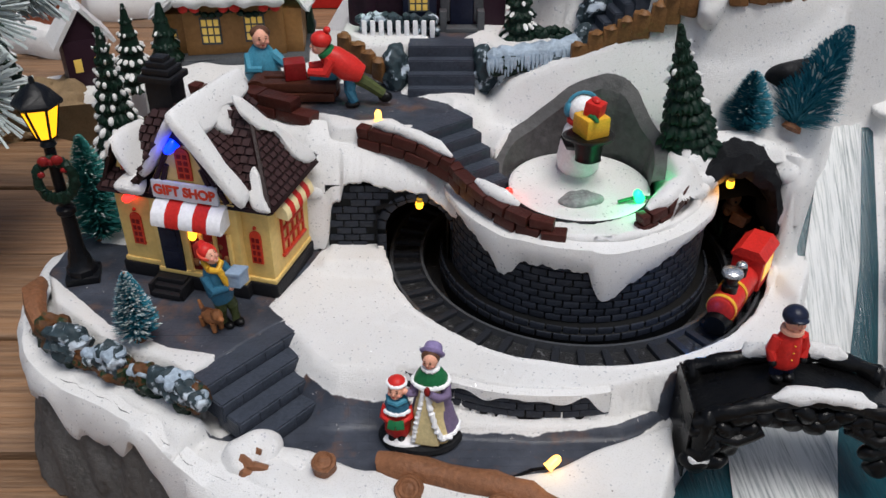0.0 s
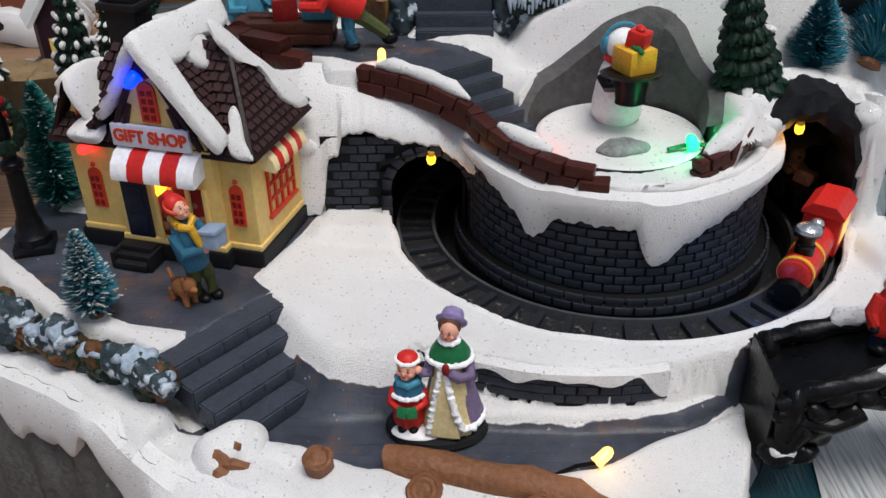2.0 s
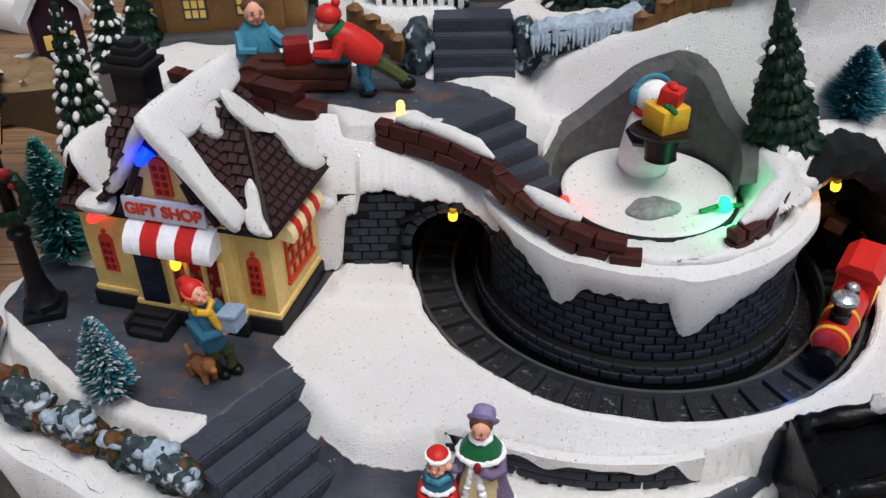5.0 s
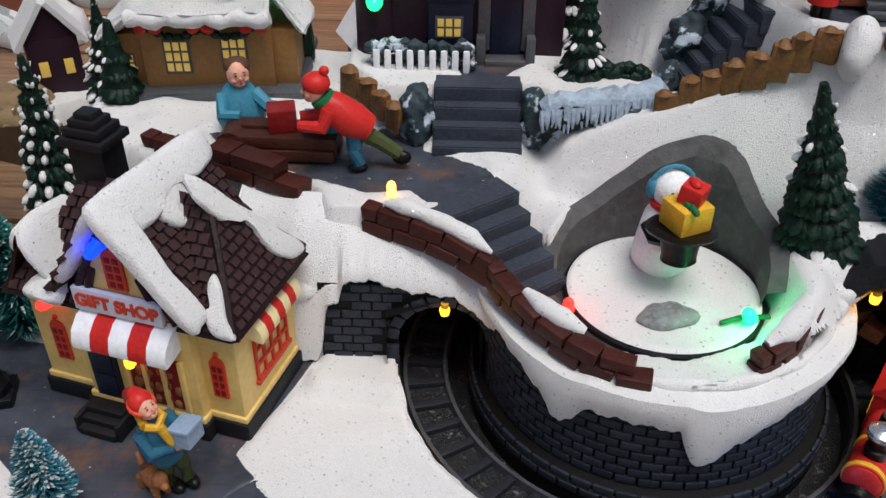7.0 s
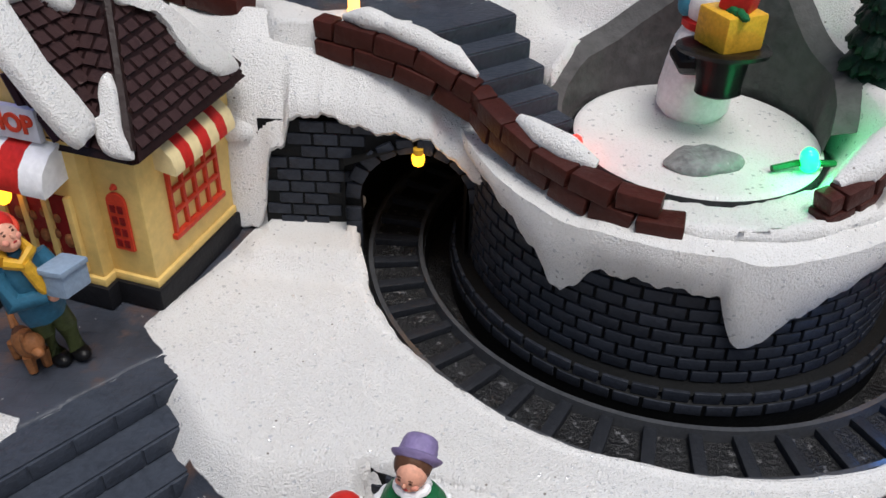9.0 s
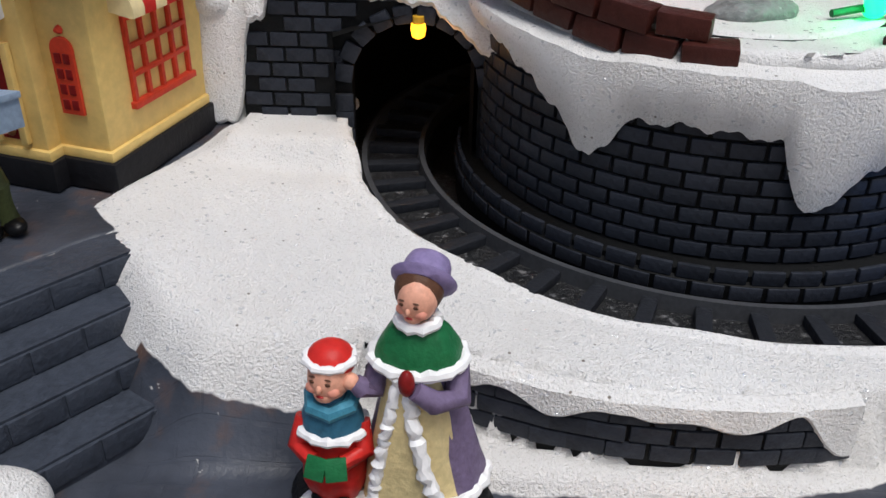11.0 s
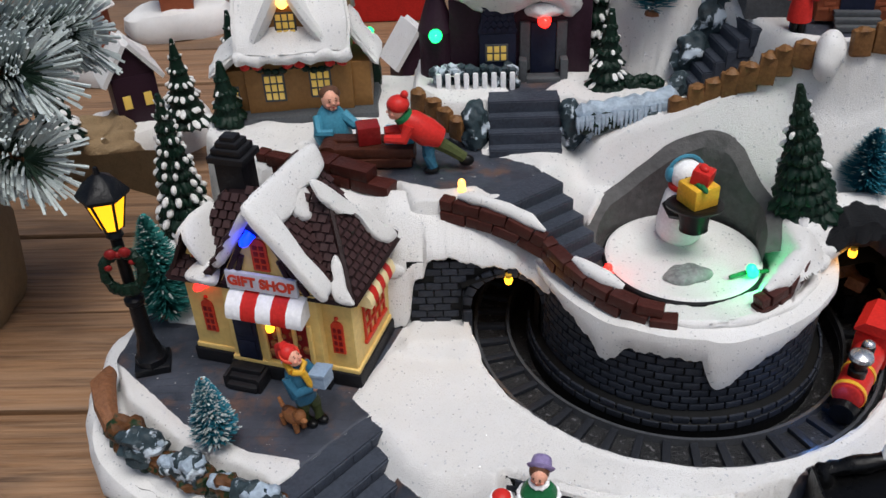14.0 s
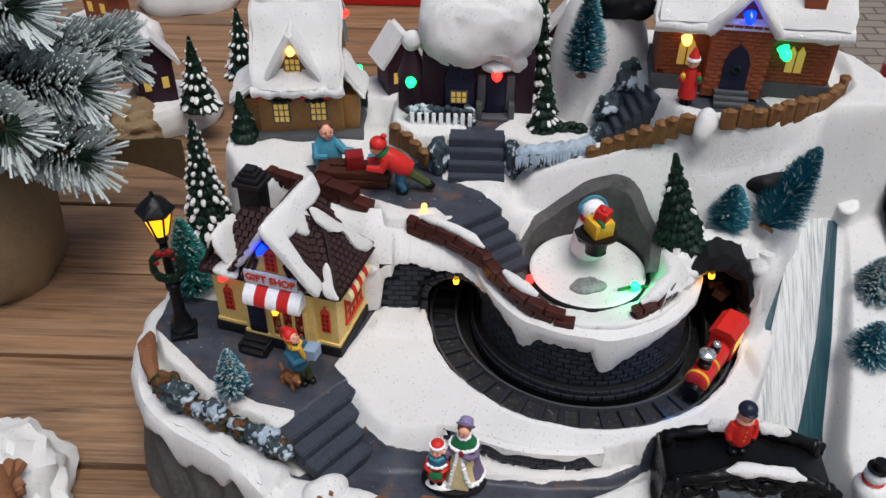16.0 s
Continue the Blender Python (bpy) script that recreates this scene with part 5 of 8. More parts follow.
def resin_pine(x, y, z, h, r, seed, label, snowy=0.5, tiers=9, ry=0):
    rs = random.Random(seed)
    tree = thing("pine_tree", x, y, z, 0, label, "toy tree", ry=ry)
    bm = bmesh.new()
    lathe(bm, [(r * 0.35, 0), (r * 0.3, h * 0.1), (0.1, h * 0.9)], None, 8)
    part("trunk", bm, BROWN, tree)
    crown, snow = bmesh.new(), bmesh.new()
    cone(crown, r * 0.8, 0.12, h * 0.92, at(0, 0, h * 0.05), 14)
    for k in range(tiers):
        t = k / (tiers - 1)
        zz = h * (0.10 + 0.82 * t)
        rad = r * (1 - t) ** 0.85 + 0.12
        cnt = max(5, int(14 - 8 * t))
        for i in range(cnt):
            a = 360 * (i + 0.5 * (k % 2)) / cnt + rs.uniform(-8, 8)
            L_ = rad * rs.uniform(0.85, 1.1)
            w_ = max(0.16, rad * 0.42)
            m = at(0, 0, zz, 0, 0, a) @ at(L_ * 0.52, 0, -h * 0.01, 0, 32 + rs.uniform(-8, 8), 0)
            ball(crown, 1.0, m, L_ * 0.56, w_ * 0.62, h * 0.034, 10)
            for s_ in (-1, 1):
                ball(crown, 1.0, m @ at(L_ * 0.18, s_ * w_ * 0.4, -0.02, 0, 15, s_ * 28), L_ * 0.34, w_ * 0.3, h * 0.026, 8)
            if rs.random() < snowy:
                ball(snow, 1.0, m @ at(L_ * 0.28, rs.uniform(-0.1, 0.1), h * 0.022), L_ * 0.26, w_ * 0.36, h * 0.02, 8)
    rough(crown, 0.05, 0.15, seed)
    part("crown", crown, LEAF, tree)
    tagged(part("branch_snow", snow, SNOW, tree, "white snow on the branch tips"), kind="stuff")
    return tree


resin_pine(10.35, 33.0, 11.6, 5.7, 1.25, 5, "dark green resin pine tree with few frosted tips", 0.12, 11, -12)
resin_pine(-15.4, 37.9, 6.6, 8.9, 1.5, 6, "tall dark green resin pine with snow-tipped branches", 0.8, 15)
resin_pine(-13.4, 40.6, 12.2, 3.4, 1.0, 7, "small dark green resin bush tree behind the shop", 0.1, 6)
brush_tree(-15.35, 33.3, 6.95, 5.3, 1.35, 11, "sea green bottle brush tree beside the shop", frost=0.06, colour=TEALGREEN, n=3200)
brush_tree(-11.5, 25.85, 7.15, 3.2, 0.8, 12, "teal bottle brush tree with white frosted tips", frost=0.32)
brush_tree(12.75, 33.75, 12.0, 2.9, 1.1, 13, "small teal bottle brush tree on the snow slope", frost=0.05)
brush_tree(14.6, 33.4, 12.4, 4.9, 1.5, 14, "large teal bottle brush tree leaning sideways", ry=38, frost=0.08, n=3800)
brush_tree(5.5, 40.9, 16.9, 5.0, 1.25, 15, "teal bottle brush tree in front of a snow hump", frost=0.12, n=3200)
brush_tree(20.8, 32.6, 8.3, 3.2, 1.3, 16, "frosted teal bottle brush tree on the river bank", frost=0.7)
brush_tree(19.9, 29.4, 7.0, 3.0, 1.25, 17, "dark teal bottle brush tree beside the stream", frost=0.1)

# ---- red brown block walls ----
def block_wall(pts, label, block=1.15, course=0.45, thick=0.55, rows=2, gaps=()):
    """Blocks laid in courses along a falling line of points (x, y, z of the foot)."""
    root = thing("garden_wall", 0, 0, 0, label=label, category="wall")
    pts = [Vector(p) for p in pts]
    lens = [(b - a).length for a, b in zip(pts, pts[1:])]
    total = sum(lens)

    def where(s):
        for i, L_ in enumerate(lens):
            if s <= L_ or i == len(lens) - 1:
                return pts[i].lerp(pts[i + 1], min(1.0, s / L_)), (pts[i + 1] - pts[i]).normalized()
            s -= L_

    n = max(1, round(total / block))
    for row in range(rows):
        for k in range(n + (row % 2)):
            if (row, k) in gaps:
                continue
            s0 = max(0, (k - 0.5 * (row % 2)) * total / n)
            s1 = min(total, (k + 1 - 0.5 * (row % 2)) * total / n)
            (p0, d0), (p1, d1) = where(s0 + 0.01), where(s1 - 0.01)
            d = (p1 - p0)
            if d.length < 0.2:
                continue
            mid = (p0 + p1) / 2
            ang = math.degrees(math.atan2(d.y, d.x))
            slope_ = math.degrees(math.atan2(d.z, math.hypot(d.x, d.y)))
            bm = bmesh.new()
            box(bm, d.length - 0.03, thick + random.uniform(-0.05, 0.08), course - 0.02, at(0, 0, 0, random.uniform(-2, 2), 0, 0), 0.05)
            rough(bm, 0.05, 0.4, k + row * 7.0)
            o = part("block", bm, MAROON, root)
            o.matrix_basis = pose(mid.x * CM, mid.y * CM, (mid.z + course * (row + 0.5) - 0.08) * CM, 0, -slope_, ang)
    return root


def wall_snow(root, pts, r, label="white snow on top of the blocks"):
    bm = bmesh.new()
    n = len(pts)
    tube(bm, pts, [r * (0.35 if i in (0, n - 1) else random.uniform(0.8, 1.1)) for i in range(n)], 10)
    bmesh.ops.subdivide_edges(bm, edges=list(bm.edges), cuts=1, use_grid_fill=True)
    rough(bm, 0.07, 0.45)
    part("snow", bm, SNOW, root, label)


w1 = block_wall([(-3.55, 33.45, 11.7), (-2.3, 32.95, 11.65), (-1.0, 32.5, 11.4), (0.4, 31.85, 10.85)], "red brown block wall with a snow cap above the tunnel", 1.1, 0.48)
wall_snow(w1, [(-2.9, 33.4, 12.6), (-2.3, 33.1, 12.7), (-1.7, 32.9, 12.6), (-1.0, 32.65, 12.4), (-0.2, 32.3, 12.15), (0.4, 31.95, 11.85)], 0.26)
w2 = block_wall([(0.4, 31.9, 10.85), (0.95, 30.95, 10.65), (1.75, 29.9, 10.45), (2.75, 28.98, 10.3), (3.7, 28.45, 10.2), (4.75, 28.22, 10.2)], "curved red brown block wall with snow beside the turntable", 1.05, 0.44, gaps=((1, 6),))
wall_snow(w2, [(1.35, 30.75, 11.4), (1.85, 30.15, 11.3), (2.35, 29.75, 11.2), (2.95, 29.4, 11.05)], 0.36)
w3 = block_wall([(7.55, 28.75, 10.2), (8.5, 29.25, 10.35), (9.3, 30.0, 10.6), (9.85, 30.9, 10.9)], "short red brown block wall half buried in snow", 0.8, 0.42)
wall_snow(w3, [(7.9, 29.1, 11.0), (8.5, 29.5, 11.15), (9.1, 30.1, 11.35), (9.5, 30.7, 11.6)], 0.4)
w4 = block_wall([(-11.3, 36.9, 12.25), (-9.4, 35.95, 12.25)], "stacked red brown blocks at the terrace edge", 1.0, 0.45)
w5 = block_wall([(-8.7, 36.0, 12.25), (-5.5, 34.4, 12.2)], "stepped red brown block wall at the terrace edge", 1.6, 0.52, 0.8, gaps=((1, 2),))

# ---- turntable with snowman ----
disc = thing("turntable", 5.75, 32.4, 9.95, 0, "round white snow-painted turntable with dark edge", "turntable")
bm = bmesh.new()
lathe(bm, [(2.95, 0.0), (3.06, 0.08), (3.06, 0.27), (3.0, 0.34)], None, 72)
part("edge", bm, STONE, disc)
bm = bmesh.new()
lathe(bm, [(2.98, 0.33), (2.9, 0.40), (2.75, 0.41), (2.7, 0.385), (0.5, 0.39)], None, 72)
part("plate", bm, SNOW, disc)
bm = bmesh.new()
bmesh.ops.create_icosphere(bm, subdivisions=3, radius=1.0, matrix=Matrix.Diagonal((0.95, 0.55, 0.26, 1)))
rough(bm, 0.14, 0.5, 3)
solid("flat_stone", bm, PASTE, 5.6, 30.95, 10.42, 14, "flat grey silver-brushed stone on the turntable", "stone")

FACE = paint("snowman face paint", (0.78, 0.79, 0.78), 0.9, 0.5, 300, 0.0003)
d = Doll()
d.add(FACE, lathe, [(0.85, 0), (1.05, 0.25), (1.08, 0.8), (0.98, 1.5), (0.85, 2.2), (0.62, 2.65), (0.45, 2.85)], None, 24)
d.add(FACE, ball, 0.72, at(0.05, 0, 3.2), 1, 1, 0.97, 18)
d.add(LIGHTBLUE, ball, 0.34, at(-0.12, -0.68, 3.2), 0.9, 0.7, 1.15)
d.add(LIGHTBLUE, ball, 0.34, at(-0.12, 0.68, 3.2), 0.9, 0.7, 1.15)
d.add(LIGHTBLUE, tube, [(-0.1, 0.78 * math.sin(t), 3.25 + 0.8 * math.cos(t)) for t in np.linspace(-1.3, 1.3, 9)], 0.09)
d.add(RED, lathe, [(0.6, 2.5), (0.74, 2.6), (0.74, 2.78), (0.6, 2.88)], None, 18)
d.add(RED, tube, [(-0.62, 0.35, 2.6), (-0.95, 0.5, 1.9), (-1.08, 0.45, 1.0), (-1.1, 0.4, 0.3)], [0.2, 0.2, 0.22, 0.24])
d.add(RED, tube, [(-0.62, -0.05, 2.6), (-1.0, -0.1, 1.9), (-1.12, -0.2, 1.2)], [0.2, 0.2, 0.22])
d.add(BOOT, ball, 0.07, at(0.72, 0.25, 3.4)).add(BOOT, ball, 0.07, at(0.72, -0.25, 3.4))
d.add(ORANGERED, cone, 0.1, 0.02, 0.4, at(0.75, 0, 3.25, 0, 90, 0), 8)
for s_ in (-1, 1):
    d.add(BOOT, tube, [(0.3, s_ * 0.85, 2.0), (0.9, s_ * 0.75, 1.75), (1.35, s_ * 0.45, 1.95)], [0.24, 0.22, 0.24])
bmesh.ops.scale(d.bm, vec=(0.86, 0.86, 0.88), verts=d.bm.verts)
d.done("snowman", 5.85, 33.7, 10.34, 276, "white toy snowman with red scarf and blue ear muffs", "snowman")
hat = thing("top_hat", 5.85, 33.7, 10.34, 276, "black top hat filled with wrapped gifts held by a snowman", "hat")
bm = bmesh.new()
lathe(bm, [(0.46, 1.15), (0.54, 1.2), (0.52, 1.35), (0.62, 2.1), (1.02, 2.16), (1.07, 2.27), (0.9, 2.3), (0.6, 2.27)], at(1.5, 0, 0, 0, -6, 0), 28, 1.0, 0.025, 5)
part("hat_body", bm, BOOT, hat)
bm = bmesh.new()
box(bm, 1.1, 1.1, 0.85, at(1.25, 0.05, 2.72, 0, 0, 20), 0.08)
part("yellow_gift", bm, GOLDEN, hat, "golden yellow wrapped gift")
bm = bmesh.new()
box(bm, 0.7, 0.7, 0.6, at(1.25, 0.15, 3.42, 0, 8, 50), 0.08)
ball(bm, 0.2, at(1.25, 0.15, 3.76), 1.4, 0.9, 0.7, 10)
part("red_gift", bm, RED, hat, "red wrapped gift")
bm = bmesh.new()
for k in range(5):
    ball(bm, 0.16, at(1.35 + 0.12 * k, -0.1 + 0.04 * k, 3.16 + 0.04 * (k % 2)), 1.5, 0.7, 0.6, 8)
part("ribbon", bm, GREEN, hat, "green ribbon")


# ---- train ----
def on_ring(adeg, r=7.5):
    a = radians(adeg)
    return CX + r * math.cos(a), CY + r * math.sin(a)


x, y = on_ring(327)
loco = thing("toy_locomotive", x, y, RAILZ, 327 - 90 - 2, "red toy steam locomotive with black chimneys and yellow cab windows", "toy train")
loco.matrix_basis = loco.matrix_basis @ Matrix.Diagonal((0.86, 0.86, 0.86, 1))
bm = bmesh.new()
box(bm, 5.7, 1.15, 0.55, at(-0.3, 0, 0.35), 0.08)
cone(bm, 0.62, 0.5, 0.5, at(2.4, 0, 0.45, 0, 90, 0), 16)
for k in range(3):
    for s_ in (-1, 1):
        cone(bm, 0.34, 0.34, 0.14, at(1.5 - 1.4 * k, s_ * 0.62, 0.34, 90 * s_, 0, 0) @ at(0, 0, -0.07), 14)
part("undercarriage", bm, BLACK, loco)
bm = bmesh.new()
tube(bm, [(-0.8, 0, 1.15), (2.45, 0, 1.15)], 0.66, 20)
ball(bm, 0.6, at(2.45, 0, 1.15), 0.18, 1, 1, 16)
box(bm, 3.0, 1.2, 0.5, at(0.7, 0, 0.8), 0.06)
part("boiler", bm, RED, loco)
for xx in (2.3, 0.85):
    bm = bmesh.new()
    tube(bm, [(xx - 0.1, 0, 1.15), (xx + 0.1, 0, 1.15)], 0.7, 20)
    part("band", bm, GOLDEN, loco, "gold band")
bm = bmesh.new()
lathe(bm, [(0.36, 1.65), (0.38, 2.1), (0.3, 2.15), (0.34, 2.45), (0.48, 2.6), (0.5, 2.7)], at(1.65, 0, 0), 16)
ch = part("chimney", bm, BLACK, loco, "black chimney with silver top")
bm = bmesh.new()
lathe(bm, [(0.5, 2.68), (0.46, 2.85), (0.25, 2.98), (0.1, 3.0)], at(1.65, 0, 0), 16)
part("cap", bm, STEEL, ch)
bm = bmesh.new()
lathe(bm, [(0.28, 1.65), (0.3, 2.2), (0.26, 2.3)], at(0.15, 0, 0), 14)
dm = part("steam_dome", bm, BLACK, loco, "black steam dome with silver top")
bm = bmesh.new()
ball(bm, 0.27, at(0.15, 0, 2.3), 1, 1, 0.8, 12)
part("cap", bm, STEEL, dm)
bm = bmesh.new()
box(bm, 1.9, 1.5, 1.75, at(-1.75, 0, 1.35), 0.06)
box(bm, 2.15, 1.7, 0.16, at(-1.75, 0, 2.25), 0.06)
prism(bm, [(-0.85, 0), (0.85, 0), (0.45, 0.4), (-0.45, 0.4)], -1.07, 1.07, at(-1.75, 0, 2.3, 90, 0, 90))
part("cab", bm, RED, loco, "red cab with pitched roof")
for s_ in (-1, 1):
    bm = bmesh.new()
    box(bm, 1.3, 0.08, 1.05, at(-1.75, s_ * 0.74, 1.5), 0.02)
    part("cab_window", bm, LED["cabpane"], loco, "glowing yellow cab window")

x, y = on_ring(366)
tender = thing("toy_tender", x, y, RAILZ, 366 - 90, "black toy tender carrying a teddy bear", "toy train")
bm = bmesh.new()
box(bm, 2.5, 1.45, 0.9, at(0, 0, 0.9), 0.06)
box(bm, 2.3, 1.0, 0.5, at(0, 0, 0.35), 0.06)
part("tender_body", bm, BLACK, tender)
bm = bmesh.new()
for k in range(16):
    a = 2 * math.pi * k / 16
    ball(bm, 0.13, at(0.38 * math.cos(a), 0.75, 0.9 + 0.38 * math.sin(a)), 1, 0.6, 1, 8)
    ball(bm, 0.13, at(0.38 * math.cos(a), -0.75, 0.9 + 0.38 * math.sin(a)), 1, 0.6, 1, 8)
part("wreath", bm, LEAF, tender)
d = Doll()
d.add(TAN, ball, 0.42, at(0, 0, 0.3)).add(TAN, ball, 0.34, at(0.05, 0, 0.85))
for s_ in (-1, 1):
    d.add(TAN, ball, 0.13, at(0, s_ * 0.26, 1.12)).add(TAN, ball, 0.17, at(0.3, s_ * 0.3, 0.3), 1.5, 1, 1)
d.add(BOOT, ball, 0.06, at(0.38, 0, 0.85))
d.done("teddy_bear", x - 0.1, y + 0.4, RAILZ + 1.2, 270, "small tan toy teddy bear sitting on the tender", "teddy bear")
bm = bmesh.new()
box(bm, 0.8, 0.7, 0.5, at(0, 0, 0.2, 8, 15, 20), 0.06)
solid("parcel", bm, BROWN, x + 0.05, y - 0.55, RAILZ + 1.3, 30, "small brown parcel on the tender", "parcel")

x, y = on_ring(400)
wagon = thing("toy_wagon", x, y, RAILZ, 400 - 90, "black toy wagon loaded with a glittering tree and snow", "toy train")
bm = bmesh.new()
box(bm, 3.6, 1.3, 0.7, at(0, 0, 0.55), 0.06)
box(bm, 0.5, 1.3, 0.7, at(1.5, 0, 1.0), 0.06)
part("wagon_body", bm, BLACK, wagon)
bm = bmesh.new()
cone(bm, 0.75, 0.08, 2.4, at(-0.2, 0, 1.0, 0, 40, 0), 14)
bmesh.ops.subdivide_edges(bm, edges=list(bm.edges), cuts=2, use_grid_fill=True)
rough(bm, 0.25, 0.3)
part("tree_load", bm, GLITTER, wagon, "gold and green glitter tree")
bm = bmesh.new()
box(bm, 1.6, 1.2, 0.35, at(-1.0, 0, 1.1), 0.15)
part("snow_load", bm, WHITE, wagon, "white snow load with a red bird")


# ---- tunnel lamps and the rocky mouth of the second tunnel ----
def hanging_lamp(x, y, z):
    lp = thing("tunnel_lamp", x, y, z, 0, "small amber lamp hanging in the tunnel mouth", "lamp", group="tunnel lamps")
    bm = bmesh.new()
    cone(bm, 0.13, 0.13, 0.18, at(0, 0, -0.1), 10)
    part("cap", bm, GOLDEN, lp)
    bm = bmesh.new()
    lathe(bm, [(0.05, -0.42), (0.14, -0.36), (0.17, -0.2), (0.15, -0.08)], None, 12)
    part("bulb", bm, LED["amber"], lp, "glowing amber bulb")


hanging_lamp(-1.0, 32.05, 9.75)
hanging_lamp(11.85, 31.6, 11.0)

mouth = thing("tunnel_mouth", 0, 0, 0, label="dark rocky arch round the second tunnel mouth", category="rock", kind="structure")
bm = bmesh.new()
n = 26
rings = []
M2X, M2Z = 12.15, 9.1
for y_, grow in ((31.6, 0.0), (31.3, 0.45), (31.45, 1.0), (32.9, 1.1)):
    ring_ = []
    for i in range(n + 1):
        a = math.pi * (i / n)
        px, pz = M2X - (1.6 + grow * 0.6) * math.cos(a), M2Z + (1.9 + grow * 1.2) * math.sin(a)
        if i == 0 or i == n:
            pz = 7.9 if i == 0 else 8.5
        v = Vector((px, y_, pz))
        v += Vector((0.25, 0.3, 0.25)) * noise.noise(v * 1.3)
        ring_.append(bm.verts.new(v))
    rings.append(ring_)
for a, b in zip(rings, rings[1:]):
    for i in range(n):
        bm.faces.new((a[i], a[i + 1], b[i + 1], b[i]))
inner = [bm.verts.new(v.co + Vector((0, 1.6, 0))) for v in rings[0]]
for i in range(n):
    bm.faces.new((inner[i], inner[i + 1], rings[0][i + 1], rings[0][i]))
bmesh.ops.recalc_face_normals(bm, faces=bm.faces)
bmesh.ops.subdivide_edges(bm, edges=list(bm.edges), cuts=1, use_grid_fill=True)
rough(bm, 0.16, 0.35)
part("rock_arch", bm, STONE, mouth)
bm = bmesh.new()
tube(bm, [(14.75, 31.9, 5.9), (14.65, 31.75, 7.5), (14.6, 31.8, 9.0), (14.7, 32.0, 10.6), (14.8, 32.4, 11.6)], [0.75, 0.72, 0.7, 0.75, 0.6], 16)
bmesh.ops.subdivide_edges(bm, edges=list(bm.edges), cuts=2, use_grid_fill=True)
rough(bm, 0.15, 0.8)
part("snow_cheek", bm, SNOW, mouth, "white snow beside the tunnel mouth")
bm = bmesh.new()
tube(bm, [(9.6, 31.2, 10.4), (9.9, 31.7, 10.9), (10.5, 32.5, 11.4), (11.5, 33.1, 11.7), (12.6, 33.15, 11.7), (13.6, 33.0, 11.4), (14.4, 32.6, 10.6)], [0.3, 0.5, 0.7, 0.7, 0.7, 0.65, 0.55], 14)
bmesh.ops.subdivide_edges(bm, edges=list(bm.edges), cuts=1, use_grid_fill=True)
rough(bm, 0.06, 0.6)
part("snow_edge", bm, SNOW, mouth)

# ---- stream ----
def water_material(name, lo, hi, rough_):
    mt, nt, b = nodes_of(name)
    st = grain(nt, (1100, 45, 45), 5)
    c = mixed(nt, ramp(nt, st, 0.28, 0.55), lo, hi)
    nt.links.new(c, b.inputs["Base Color"])
    b.inputs["Roughness"].default_value = rough_
    relief(nt, b, st, 0.0006)
    return mt


STREAM = water_material("brushed white falling water", (0.20, 0.23, 0.23), (0.62, 0.63, 0.62), 0.4)
POOL = water_material("deep teal water paint", (0.004, 0.030, 0.042), (0.008, 0.055, 0.072), 0.12)


def stream_sheet(name, mat, path, label, lift):
    bm = bmesh.new()
    vs = []
    for i in range(60):
        p, _ = along([(q[0], q[1]) for q in path], i / 59)
        w0, _ = along([(q[2], q[3]) for q in path], i / 59)
        z = 3.0 + min(9.2, max(0.0, (p.y - 26.2) * 0.86)) + lift
        row = []
        for k in range(11):
            x_ = p.x + w0.x + (w0.y - w0.x) * k / 10
            row.append(bm.verts.new((x_, p.y, z + 0.05 * math.sin(k * 2.1 + i * 0.05) - (0.12 if k in (0, 10) else 0))))
        vs.append(row)
    for a, b in zip(vs, vs[1:]):
        for k in range(10):
            bm.faces.new((a[k], a[k + 1], b[k + 1], b[k]))
    bmesh.ops.recalc_face_normals(bm, faces=bm.faces)
    solid(name, bm, mat, label=label, category="water", kind="structure")


stream_sheet("water", POOL, [(13.0, 17.2, -7.5, 4.6), (13.0, 21.5, -4.9, 4.4), (13.6, 24.2, -3.6, 4.1), (15.3, 27.5, -2.0, 2.7), (16.8, 31.0, -1.75, 1.9), (18.2, 36.4, -1.3, 1.2)], "deep teal painted water of the stream", 0.26)
stream_sheet("waterfall", STREAM, [(12.2, 18.0, -2.0, 1.6), (12.6, 21.5, -2.1, 1.7), (13.2, 24.2, -2.2, 2.1), (15.0, 27.5, -1.35, 1.75), (16.5, 31.0, -1.05, 1.35), (18.0, 36.4, -0.75, 0.9)], "white brushed falling water over the slope", 0.42)

# ---- bridge ----
bridge = thing("bridge", 8.55, 22.95, 5.1, -2, "black rustic toy footbridge of rocks and logs with snow", "bridge")
BL = 7.5


def bridge_z(u):
    return 1.6 + 1.1 * math.sin(math.pi * min(1, max(0, u / BL)))


